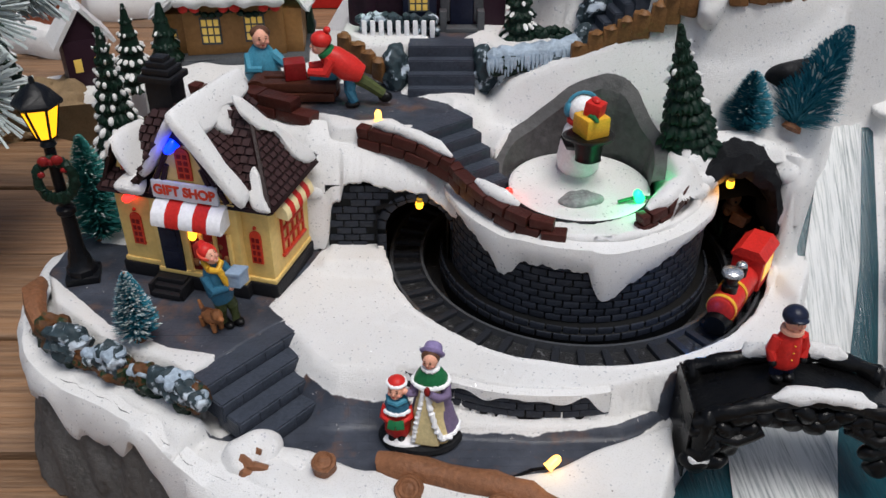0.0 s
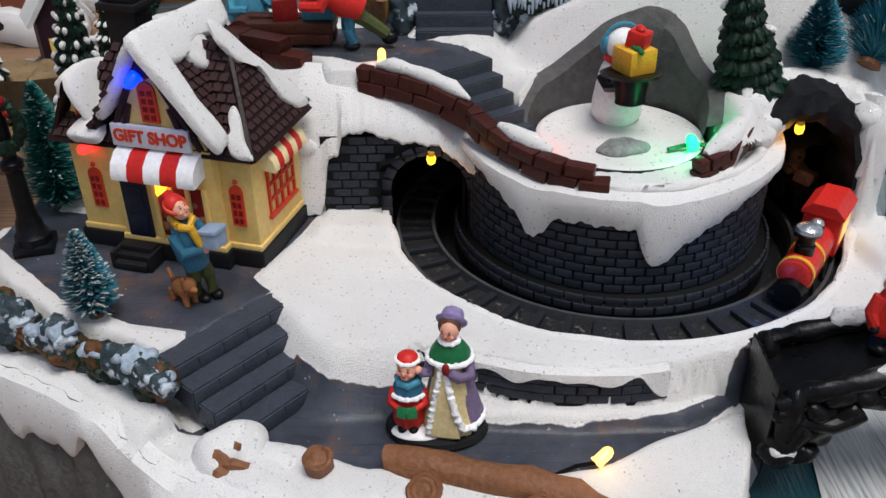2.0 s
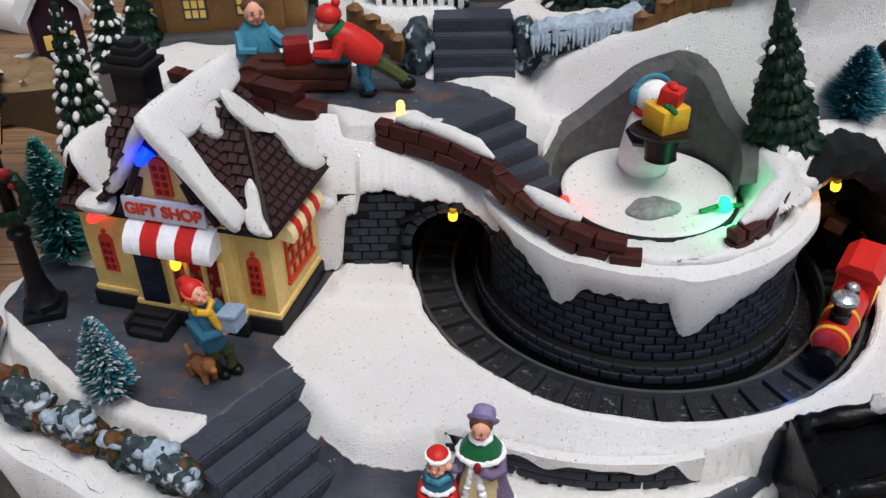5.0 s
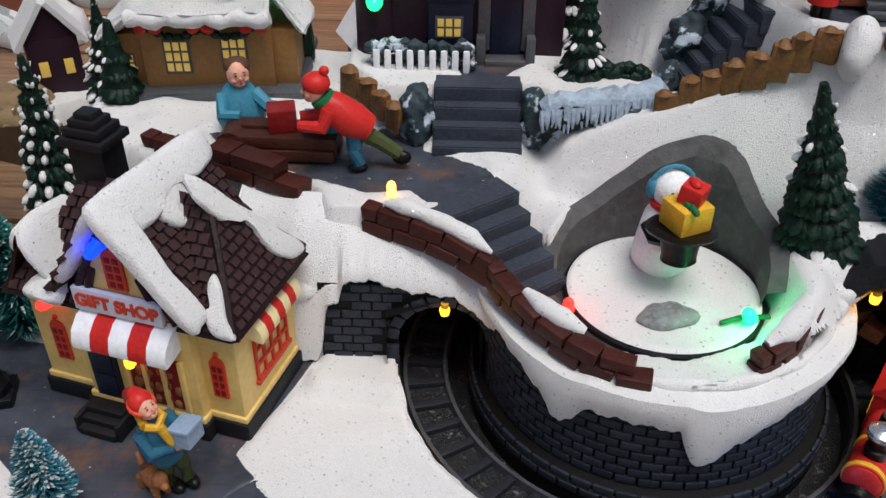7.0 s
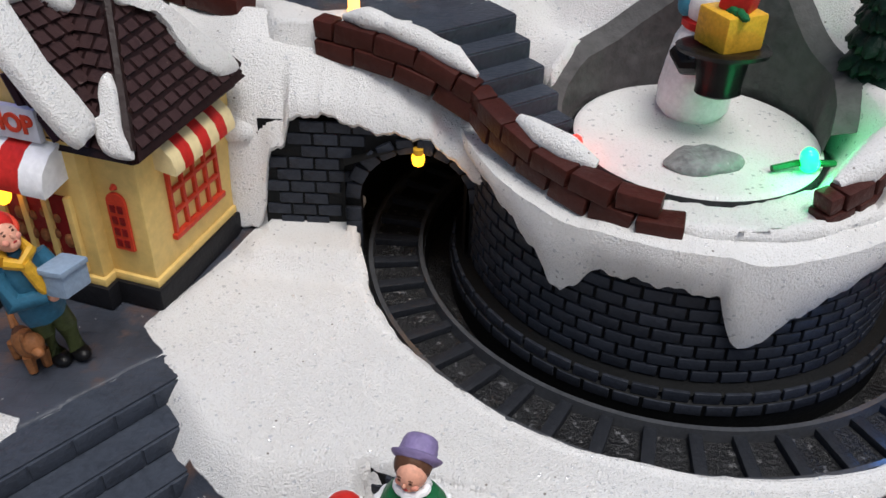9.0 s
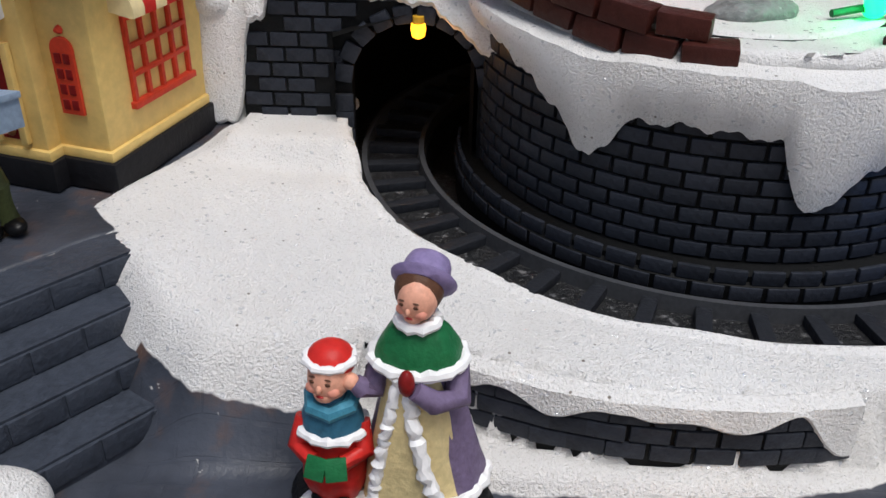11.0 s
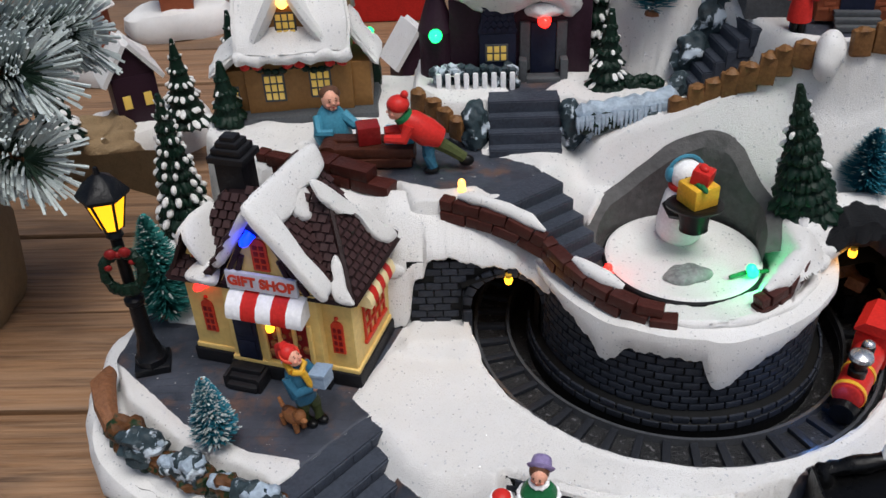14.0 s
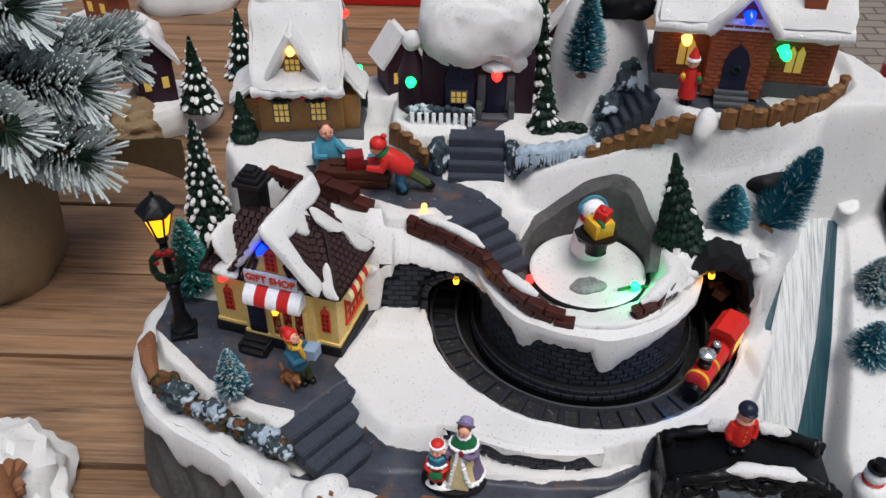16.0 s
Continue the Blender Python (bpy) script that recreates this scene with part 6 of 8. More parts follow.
bm = bmesh.new()
vs = []
for i in range(33):
    u = BL * i / 32
    z = bridge_z(u)
    lowz = max(-0.1, z - 0.75 - 2.6 * (abs(u / BL - 0.5) * 2) ** 6)
    vs.append([bm.verts.new((u, v_, zz)) for v_, zz in ((-1.15, lowz), (-1.15, z), (1.15, z), (1.15, lowz))])
for a, b in zip(vs, vs[1:]):
    for k in range(4):
        bm.faces.new((a[k], a[(k + 1) % 4], b[(k + 1) % 4], b[k]))
bm.faces.new(vs[0][::-1])
bm.faces.new(vs[-1])
bmesh.ops.recalc_face_normals(bm, faces=bm.faces)
part("deck", bm, BLACK, bridge)
for side, nm in ((-1, "front"), (1, "back")):
    bm = bmesh.new()
    tube(bm, [(BL * i / 16, side * 1.25, bridge_z(BL * i / 16) + 0.28) for i in range(17)], 0.3, 10)
    if side < 0:
        lumps = [(0.3 + i * 0.33, bridge_z(0.3 + i * 0.33) - 0.05 - 0.45 * (i % 2) - random.uniform(0, 0.2), random.uniform(0.28, 0.42)) for i in range(22)]
        lumps += [(u, z, 0.4) for u, z in ((0.4, 0.6), (0.9, 0.2), (0.3, 0.1), (7.0, 0.6), (6.6, 0.1), (7.2, 0.1), (1.2, 0.9), (6.3, 0.9))]
        for i, (u, z, r) in enumerate(lumps):
            lump = bmesh.new()
            bmesh.ops.create_icosphere(lump, subdivisions=3, radius=r, matrix=at(u, -1.3 - random.uniform(0, 0.15), z) @ Matrix.Diagonal((1.25, 0.8, 1.0, 1)))
            rough(lump, 0.5 * r, 0.5, i * 1.3)
            part("rock", lump, BLACK, bridge)
    bmesh.ops.subdivide_edges(bm, edges=list(bm.edges), cuts=1, use_grid_fill=True)
    rough(bm, 0.12, 0.4, side + 2)
    part("parapet", bm, BLACK, bridge)
    for u in (0.45, BL - 0.45):
        bm = bmesh.new()
        lathe(bm, [(0.42, 0.6), (0.45, 1.5), (0.42, 1.85), (0.3, 2.15), (0.1, 2.3)], at(u, side * 1.25, 0.15), 12)
        rough(bm, 0.12, 0.4, side + 5)
        part("post", bm, BLACK, bridge)
    bm = bmesh.new()
    for u0, u1 in (((2.1, 3.2), (4.2, 5.8)) if side > 0 else ((2.4, 5.9),)):
        tube(bm, [(u0 + (u1 - u0) * k / 6, side * 1.25, bridge_z(u0 + (u1 - u0) * k / 6) + 0.47) for k in range(7)], [0.12, 0.3, 0.34, 0.32, 0.34, 0.3, 0.12], 10)
    bmesh.ops.subdivide_edges(bm, edges=list(bm.edges), cuts=1, use_grid_fill=True)
    rough(bm, 0.1, 0.4)
    part("rail_snow", bm, SNOW, bridge, "white snow on the parapet")
bm = bmesh.new()
box(bm, 0.08, 2.5, 3.2, at(-0.03, -0.1, 0.9), 0.02)
part("end_plate", bm, BLACK, bridge)
for pts_, r_ in (([(0.5, -1.35, 1.5), (1.5, -1.5, 1.35), (2.3, -1.45, 1.75)], 0.24), ([(0.5, -1.4, 0.4), (0.75, -1.5, 1.2), (0.6, -1.35, 2.0)], 0.3), ([(5.2, -1.4, 1.9), (6.2, -1.5, 1.4), (7.1, -1.4, 1.5)], 0.22)):
    bm = bmesh.new()
    tube(bm, pts_, [r_, r_ * 1.15, r_ * 0.9, r_ * 0.8][:len(pts_)], 10)
    bmesh.ops.subdivide_edges(bm, edges=list(bm.edges), cuts=2, use_grid_fill=True)
    rough(bm, 0.08, 0.4, r_ * 9)
    part("branch", bm, BLACK, bridge)
bm = bmesh.new()
ball(bm, 0.36, at(0.4, -1.5, 0.35), 1.1, 0.7, 0.8, 14)
rough(bm, 0.05, 0.3)
part("foot_snow", bm, SNOW, bridge, "white snow clump at the foot of the bridge")


# ---- figurines ----
def eyes(d, x, z, gap, front, r=0.035):
    for s_ in (-1, 1):
        d.add(BOOT, ball, r, at(x + s_ * gap, front, z), 1, 0.6, 1.2, 6)


HAIR = paint("brown hair paint", (0.10, 0.045, 0.025), 0.6, 0.5, 400, 0.0002)
PURPLEHAT = paint("lilac bonnet paint", (0.24, 0.19, 0.36), 0.75, 0.45, 350, 0.0002)
BLUSH = paint("rosy cheek paint", (0.70, 0.29, 0.21), 0.9, 0.42, 500, 0.0001)
LIPS = paint("lip red paint", (0.42, 0.04, 0.04), 0.8, 0.4, 400, 0.0001)


def face(d, x, y, z, r, turn=0, tilt=0):
    """A small modelled face: cheeks, nose, eyes and mouth, looking to the front."""
    m = at(x, y, z, tilt, 0, turn)
    d.add(SKIN, ball, r, m, 0.88, 0.93, 1.1, 18)
    d.add(SKIN, ball, r * 0.5, m @ at(0, -r * 0.42, -r * 0.62), 0.95, 0.9, 0.8, 12)
    d.add(SKIN, ball, r * 0.15, m @ at(0, -r * 0.93, -r * 0.12), 0.8, 1.1, 1.3, 8)
    for s_ in (-1, 1):
        d.add(BLUSH, ball, r * 0.32, m @ at(s_ * r * 0.42, -r * 0.62, -r * 0.3), 1, 0.75, 0.8, 10)
        d.add(HAIR, ball, r * 0.11, m @ at(s_ * r * 0.33, -r * 0.84, r * 0.14), 1.2, 0.5, 0.75, 8)
        d.add(HAIR, ball, r * 0.1, m @ at(s_ * r * 0.34, -r * 0.82, r * 0.36), 1.6, 0.5, 0.4, 8)
    d.add(LIPS, ball, r * 0.14, m @ at(0, -r * 0.86, -r * 0.52), 1.3, 0.5, 0.4, 8)


def fur(d, pts, r, mat=None):
    """A fluffy, uneven band of white fur."""
    pts = [Vector(p) for p in pts]
    line, k = [], 0
    for a, b in zip(pts, pts[1:]):
        n = max(2, int((b - a).length / (r * 0.8)))
        for i in range(n):
            k += 1
            line.append(a.lerp(b, i / n) + Vector((math.sin(k * 2.1), math.cos(k * 1.7), math.sin(k * 3.3))) * r * 0.13)
    line.append(pts[-1])
    d.add(mat or WHITE, tube, line, [r * (0.95 + 0.18 * math.sin(i * 2.4)) for i in range(len(line))], 8)


def fur_ring(d, x, y, z, rx_, ry_, r, n=18, tilt=0.0):
    fur(d, [(x + rx_ * math.cos(2 * math.pi * i / n), y + ry_ * math.sin(2 * math.pi * i / n), z + tilt * math.cos(2 * math.pi * i / n)) for i in range(n + 1)], r)


d = Doll()   # carol-singing woman and child on one stand
d.add(STONE, lathe, [(1.55, 0), (1.62, 0.1), (1.52, 0.26), (1.3, 0.3)], at(0, 0, 0), 34, 0.72)
d.add(WHITE, ball, 0.75, at(-0.55, -0.55, 0.3), 1.1, 0.55, 0.22, 16)
d.add(GOWN, lathe, [(0.80, 0.28), (0.80, 0.5), (0.62, 1.4), (0.48, 2.3), (0.34, 3.0)], at(0.38, -0.2, 0), 22, 0.8, 0.035, 9)
d.add(PURPLE, lathe, [(0.98, 0.55), (0.96, 0.75), (0.76, 1.5), (0.58, 2.4), (0.46, 3.0), (0.3, 3.5)], at(0.5, 0.12, 0, 0, -1, 0), 22, 0.8, 0.03, 8)
fur(d, [(0.22, -0.46, 2.95), (0.05, -0.66, 2.1), (-0.1, -0.78, 1.2), (-0.2, -0.84, 0.55)], 0.1)
fur(d, [(0.30, -0.46, 2.95), (0.42, -0.66, 2.2), (0.62, -0.82, 1.4), (0.86, -0.86, 0.75), (1.15, -0.55, 0.58), (1.42, -0.1, 0.6), (1.45, 0.3, 0.62)], 0.12)
d.add(GOWN, slab, [(0.14, -0.52, 2.7), (-0.12, -0.84, 0.45), (0.78, -0.92, 0.45), (0.34, -0.58, 2.7)], 0.05)
d.add(PURPLE, lathe, [(0.46, 2.6), (0.52, 2.9), (0.48, 3.3), (0.28, 3.6)], at(0.42, -0.02, 0), 20, 0.75)
d.add(GREEN, lathe, [(0.66, 2.98), (0.6, 3.2), (0.46, 3.45), (0.26, 3.66)], at(0.42, 0, 0), 22, 0.78, 0.025, 6)
fur_ring(d, 0.42, 0, 2.98, 0.66, 0.53, 0.1, 20)
fur_ring(d, 0.42, -0.05, 3.66, 0.27, 0.26, 0.1, 10)
d.add(PURPLE, tube, [(0.95, 0.0, 2.9), (1.02, -0.28, 2.45), (0.72, -0.6, 2.6), (0.45, -0.66, 2.85)], [0.2, 0.21, 0.18, 0.14], 10)
d.add(PURPLE, tube, [(-0.08, 0.0, 2.9), (-0.22, -0.25, 2.45), (-0.35, -0.4, 2.6), (-0.45, -0.4, 2.7)], [0.2, 0.19, 0.16, 0.13], 10)
d.add(SKIN, ball, 0.13, at(-0.5, -0.42, 2.72))
d.add(paint_dark_red, ball, 0.15, at(0.34, -0.68, 2.98), 0.8, 0.8, 1.5, 12)
face(d, 0.42, -0.1, 4.05, 0.32, -20, 4)
d.add(HAIR, ball, 0.35, at(0.42, 0.02, 4.12), 1.0, 0.9, 1.08, 16)
d.add(PURPLEHAT, lathe, [(0.36, -0.06), (0.46, 0.02), (0.48, 0.06), (0.36, 0.1), (0.33, 0.3), (0.29, 0.4), (0.2, 0.45), (0.06, 0.47)], at(0.46, 0.1, 4.18, -60, 18, 0), 22)
d.add(BOOT, ball, 0.17, at(-1.0, -0.55, 0.42), 1, 1.3, 0.9).add(BOOT, ball, 0.17, at(-0.66, -0.58, 0.42), 1, 1.3, 0.9)
d.add(RED, lathe, [(0.44, 0.5), (0.5, 0.7), (0.46, 1.2), (0.4, 1.7), (0.28, 2.0)], at(-0.82, -0.3, 0), 20, 0.85, 0.04, 7)
d.add(BLUE, lathe, [(0.48, 1.72), (0.46, 1.95), (0.36, 2.2), (0.22, 2.36)], at(-0.82, -0.28, 0), 18, 0.85, 0.03, 6)
fur_ring(d, -0.82, -0.28, 1.74, 0.48, 0.42, 0.09, 16)
d.add(LIGHTBLUE, tube, [(-1.12, -0.2, 2.3), (-1.05, -0.5, 2.22), (-0.78, -0.6, 2.2), (-0.52, -0.45, 2.26), (-0.5, -0.15, 2.32), (-0.8, 0.0, 2.36), (-1.12, -0.2, 2.3)], 0.13, 8)
for s_ in (-1, 1):
    d.add(RED, tube, [(-0.82 + s_ * 0.4, -0.28, 1.85), (-0.82 + s_ * 0.5, -0.45, 1.42), (-0.82 + s_ * 0.22, -0.74, 1.38)], [0.16, 0.17, 0.13], 10)
    d.add(GREEN, box, 0.32, 0.06, 0.36, at(-0.82 + s_ * 0.15, -0.88, 1.38, -28, 0, s_ * 16), 0.02)
face(d, -0.82, -0.32, 2.72, 0.36, -14, -4)
d.add(RED, ball, 0.36, at(-0.82, -0.2, 2.92), 1.02, 1, 0.85, 16)
fur_ring(d, -0.82, -0.24, 3.0, 0.34, 0.33, 0.07, 14)
bmesh.ops.scale(d.bm, vec=(0.95, 0.95, 0.91), verts=d.bm.verts)
d.done("carol_singers_figurine", -0.82, 23.0, 5.05, -4, "painted woman in purple coat with a child in red")

d = Doll()   # man who carries a parcel
d.add(BOOT, ball, 0.22, at(0.2, -0.2, 0.15), 1, 1.5, 0.7).add(BOOT, ball, 0.22, at(-0.2, 0.0, 0.15), 1, 1.5, 0.7)
d.add(OLIVE, tube, [(0.2, -0.1, 0.2), (0.24, -0.05, 0.9), (0.12, 0.0, 1.8)], [0.2, 0.25, 0.3], 12)
d.add(OLIVE, tube, [(-0.2, 0.1, 0.2), (-0.22, 0.1, 0.9), (-0.12, 0.05, 1.8)], [0.2, 0.24, 0.3], 12)
d.add(BLUE, lathe, [(0.46, 1.35), (0.52, 1.55), (0.5, 2.1), (0.5, 2.6), (0.44, 2.85), (0.26, 3.1)], at(-0.02, 0, 0), 20, 0.8, 0.03, 7)
d.add(GOLDEN, tube, [(-0.3, -0.22, 3.05), (-0.05, -0.4, 2.9), (0.25, -0.3, 3.05), (0.2, 0.2, 3.15), (-0.2, 0.2, 3.15), (-0.3, -0.22, 3.05)], 0.14, 8)
d.add(GOLDEN, tube, [(0.0, -0.4, 2.95), (0.08, -0.5, 2.4), (0.1, -0.5, 2.1)], [0.14, 0.15, 0.12], 8)
for s_ in (-1, 1):
    d.add(BLUE, tube, [(-0.02 + s_ * 0.42, 0, 2.75), (0.0 + s_ * 0.55, -0.25, 2.15), (0.3 + s_ * 0.22, -0.5, 2.05)], [0.23, 0.25, 0.18], 10)
    d.add(SKIN, ball, 0.13, at(0.42 + s_ * 0.24, -0.55, 2.02))
d.add(PALEBLUE, box, 0.8, 0.62, 0.55, at(0.55, -0.62, 2.3, 0, 14, 25), 0.04)
d.add(PALEBLUE, box, 0.86, 0.68, 0.12, at(0.6, -0.63, 2.58, 0, 14, 25), 0.03)
face(d, -0.02, -0.16, 3.5, 0.31, 12, -24)
d.add(HAIR, ball, 0.3, at(-0.04, 0.0, 3.5), 1, 0.95, 1.0, 14)
d.add(RED, ball, 0.34, at(-0.04, 0.02, 3.66, 28), 1, 1, 0.85, 16)
d.add(RED, tube, [(-0.04, 0.12, 3.9), (-0.1, 0.42, 3.72), (-0.14, 0.5, 3.3), (-0.1, 0.46, 3.05)], [0.2, 0.2, 0.15, 0.1], 10)
d.add(WHITE, ball, 0.12, at(-0.1, 0.46, 3.0))
m = at(-0.04, -0.03, 3.62, 28)
d.add(ORANGERED, tube, [m @ Vector((0.33 * math.cos(t), 0.33 * math.sin(t), 0)) for t in np.linspace(0, 6.28, 15)], 0.075, 8)
bmesh.ops.scale(d.bm, vec=(0.92, 0.92, 1.03), verts=d.bm.verts)
d.done("parcel_carrier_figurine", -8.2, 26.95, 7.1, 50, "painted man in blue coat carrying a grey parcel", ry=-9)

d = Doll()
d.add(TAN, ball, 0.42, at(0, 0, 0.62), 1.5, 0.85, 0.9).add(TAN, ball, 0.32, at(0.6, -0.05, 1.0), 1, 0.9, 1)
d.add(TAN, ball, 0.17, at(0.9, -0.08, 0.92), 1.3, 0.9, 0.8)
d.add(HAIR, ball, 0.3, at(-0.2, 0, 0.8), 1.3, 0.8, 0.6)
for xx, yy in ((0.4, 0.2), (0.4, -0.2), (-0.45, 0.22), (-0.45, -0.22)):
    d.add(TAN, tube, [(xx, yy, 0.55), (xx + 0.05, yy, 0.05)], [0.16, 0.12])
for s_ in (-1, 1):
    d.add(TAN, ball, 0.14, at(0.52, s_ * 0.24, 1.2), 0.7, 0.6, 1.2)
d.add(TAN, tube, [(-0.6, 0, 0.8), (-0.9, 0.05, 1.15)], [0.12, 0.07])
bmesh.ops.scale(d.bm, vec=(0.8, 0.8, 0.85), verts=d.bm.verts)
d.done("dog_figurine", -8.95, 26.75, 7.1, -40, "small ginger and grey toy dog", "dog figurine")

d = Doll()   # boy on the bridge
d.add(BOOT, ball, 0.3, at(-0.25, -0.1, 0.2), 1, 1.4, 0.7).add(BOOT, ball, 0.3, at(0.25, -0.1, 0.2), 1, 1.4, 0.7)
d.add(NAVY, tube, [(-0.25, 0, 0.2), (-0.2, 0, 0.9)], 0.3).add(NAVY, tube, [(0.25, 0, 0.2), (0.2, 0, 0.9)], 0.3)
d.add(RED, lathe, [(0.6, 0.75), (0.66, 0.9), (0.62, 1.5), (0.56, 2.05), (0.4, 2.4), (0.25, 2.5)], None, 22, 0.8, 0.02, 7)
for s_ in (-1, 1):
    d.add(RED, tube, [(s_ * 0.55, 0, 2.15), (s_ * 0.75, -0.02, 1.6), (s_ * 0.7, -0.2, 1.15)], [0.25, 0.25, 0.2])
    d.add(BOOT, ball, 0.17, at(s_ * 0.68, -0.28, 1.05))
d.add(SKIN, lathe, [(0.3, 2.35), (0.5, 2.42), (0.48, 2.55), (0.3, 2.6)], None, 16)
face(d, 0, -0.05, 2.95, 0.46, 10)
d.add(NAVY, ball, 0.52, at(0, 0.05, 3.14), 1.03, 1.0, 0.82, 16)
d.add(NAVY, ball, 0.3, at(0, -0.4, 3.18), 1.2, 0.9, 0.3)
for k in range(3):
    d.add(GOLDEN, ball, 0.04, at(0, -0.52, 1.3 + 0.35 * k))
bmesh.ops.scale(d.bm, vec=(0.8, 0.8, 0.86), verts=d.bm.verts)
d.done("boy_figurine", 11.75, 23.1, 7.75, 8, "painted boy in red coat and navy cap on the bridge")

d = Doll()   # skater who pushes the sledge
d.add(BOOT, ball, 0.25, at(1.75, 0, 0.35), 1.3, 0.8, 1).add(OLIVE, tube, [(1.65, 0, 0.5), (1.0, 0, 1.0), (0.3, 0, 1.45)], [0.24, 0.28, 0.33])
d.add(BLUE, tube, [(0.35, -0.2, 0.25), (0.2, -0.15, 0.8), (0.25, 0, 1.4)], [0.22, 0.26, 0.32]).add(BOOT, ball, 0.24, at(0.3, -0.2, 0.15), 1.4, 0.9, 0.6)
d.add(RED, tube, [(0.75, 0, 1.45), (0.2, 0, 1.75), (-0.45, 0, 2.25), (-0.75, 0, 2.5)], [0.42, 0.6, 0.55, 0.36], 14)
for s_ in (-1, 1):
    d.add(RED, tube, [(-0.5, s_ * 0.4, 2.3), (-0.75, s_ * 0.5, 1.75), (-1.5, s_ * 0.35, 1.75)], [0.26, 0.24, 0.18])
d.add(GREEN, lathe, [(0.3, -0.15), (0.42, -0.05), (0.4, 0.1), (0.25, 0.18)], at(-0.68, 0, 2.5, 0, -35, 0), 16)
d.add(GREEN, tube, [(-0.5, 0.3, 2.55), (0.0, 0.35, 2.3), (0.3, 0.3, 2.15)], [0.14, 0.16, 0.16])
face(d, -0.95, 0, 2.85, 0.4, -75)
d.add(RED, ball, 0.46, at(-0.88, 0, 3.05), 1, 1, 0.8, 14).add(RED, ball, 0.16, at(-0.6, 0, 3.45))
d.done("skater_figurine", -4.3, 35.9, 12.38, 5, "painted skater in red coat pushing a log sledge")

d = Doll()   # child who sits by the sledge
d.add(BOOT, tube, [(0.3, -0.3, 0.5), (0.45, -0.6, 0.15)], 0.28).add(BOOT, tube, [(-0.3, -0.3, 0.5), (-0.4, -0.6, 0.15)], 0.28)
d.add(LIGHTBLUE, lathe, [(0.75, 0.35), (0.85, 0.6), (0.75, 1.2), (0.55, 1.7), (0.35, 1.95)], None, 20, 0.9)
d.add(LIGHTBLUE, tube, [(0.5, -0.1, 1.55), (0.95, -0.4, 1.15), (1.45, -0.55, 1.15)], [0.28, 0.25, 0.18])
d.add(LIGHTBLUE, tube, [(-0.5, -0.1, 1.55), (-0.6, -0.55, 1.0), (0.0, -0.75, 1.0)], [0.28, 0.25, 0.2])
face(d, 0.05, -0.15, 2.3, 0.43, 15)
d.add(HAIR, ball, 0.44, at(0.05, 0.02, 2.5), 1.05, 1, 0.75, 14)
d.done("seated_child_figurine", -8.3, 38.2, 12.4, 12, "painted child in sky blue coat sitting by a sledge")

d = Doll()   # girl in front of the brick house
d.add(BOOT, tube, [(-0.2, 0, 0), (-0.2, 0, 0.6)], 0.22).add(BOOT, tube, [(0.2, 0, 0), (0.2, 0, 0.6)], 0.22)
d.add(RED, lathe, [(0.62, 0.5), (0.6, 0.9), (0.48, 1.5), (0.3, 2.1)], None, 18)
for s_ in (-1, 1):
    d.add(RED, tube, [(s_ * 0.4, 0, 1.85), (s_ * 0.65, -0.2, 1.45), (s_ * 0.4, -0.5, 1.6)], [0.2, 0.18, 0.15])
d.add(SKIN, ball, 0.4, at(0, 0, 2.5), 1, 1, 1, 14).add(WHITE, lathe, [(0.4, 2.55), (0.46, 2.62), (0.4, 2.75)], None, 14).add(RED, cone, 0.4, 0.08, 0.55, at(0, 0, 2.72), 14)
d.add(GREEN, ball, 0.2, at(0.55, -0.45, 1.7)).add(GOLDEN, ball, 0.18, at(-0.5, -0.5, 1.8))
eyes(d, 0, 2.5, 0.13, -0.38, 0.04)
bmesh.ops.scale(d.bm, vec=(0.74, 0.74, 0.95), verts=d.bm.verts)
d.done("girl_figurine", 10.35, 37.3, 17.3, -12, "painted girl in red coat holding a small light")

# ---- sledge of dark planks ----
sledge = thing("log_sledge", -6.5, 36.9, 12.35, -3, "dark red brown wooden plank sledge with two parcels", "sledge")
for k, (yy, zz, l) in enumerate(((-0.55, 0.3, 3.5), (-0.45, 0.75, 3.6), (0.25, 0.8, 3.5), (0.3, 0.35, 3.3))):
    bm = bmesh.new()
    box(bm, l, 0.62, 0.4, at(0.05 * k, yy, zz, 0, 1.5 * k - 2, 0), 0.08)
    rough(bm, 0.06, 0.5, k)
    part("plank", bm, LOGDARK, sledge)
bm = bmesh.new()
cone(bm, 0.5, 0.46, 1.5, at(-1.75, -0.75, 0.55, -90), 14)
part("end_roll", bm, LOGDARK, sledge)
bm = bmesh.new()
box(bm, 0.95, 0.9, 0.8, at(0, 0, 0.4, 0, 0, 8), 0.06)
solid("red_parcel", bm, paint_dark_red, -6.6, 36.9, 13.3, 5, "dark red square parcel on the sledge", "parcel")
bm = bmesh.new()
box(bm, 1.2, 0.8, 0.55, at(0, 0, 0.28), 0.06)
solid("blue_parcel", bm, LIGHTBLUE, -5.3, 36.9, 13.3, 0, "blue parcel on the sledge", "parcel")

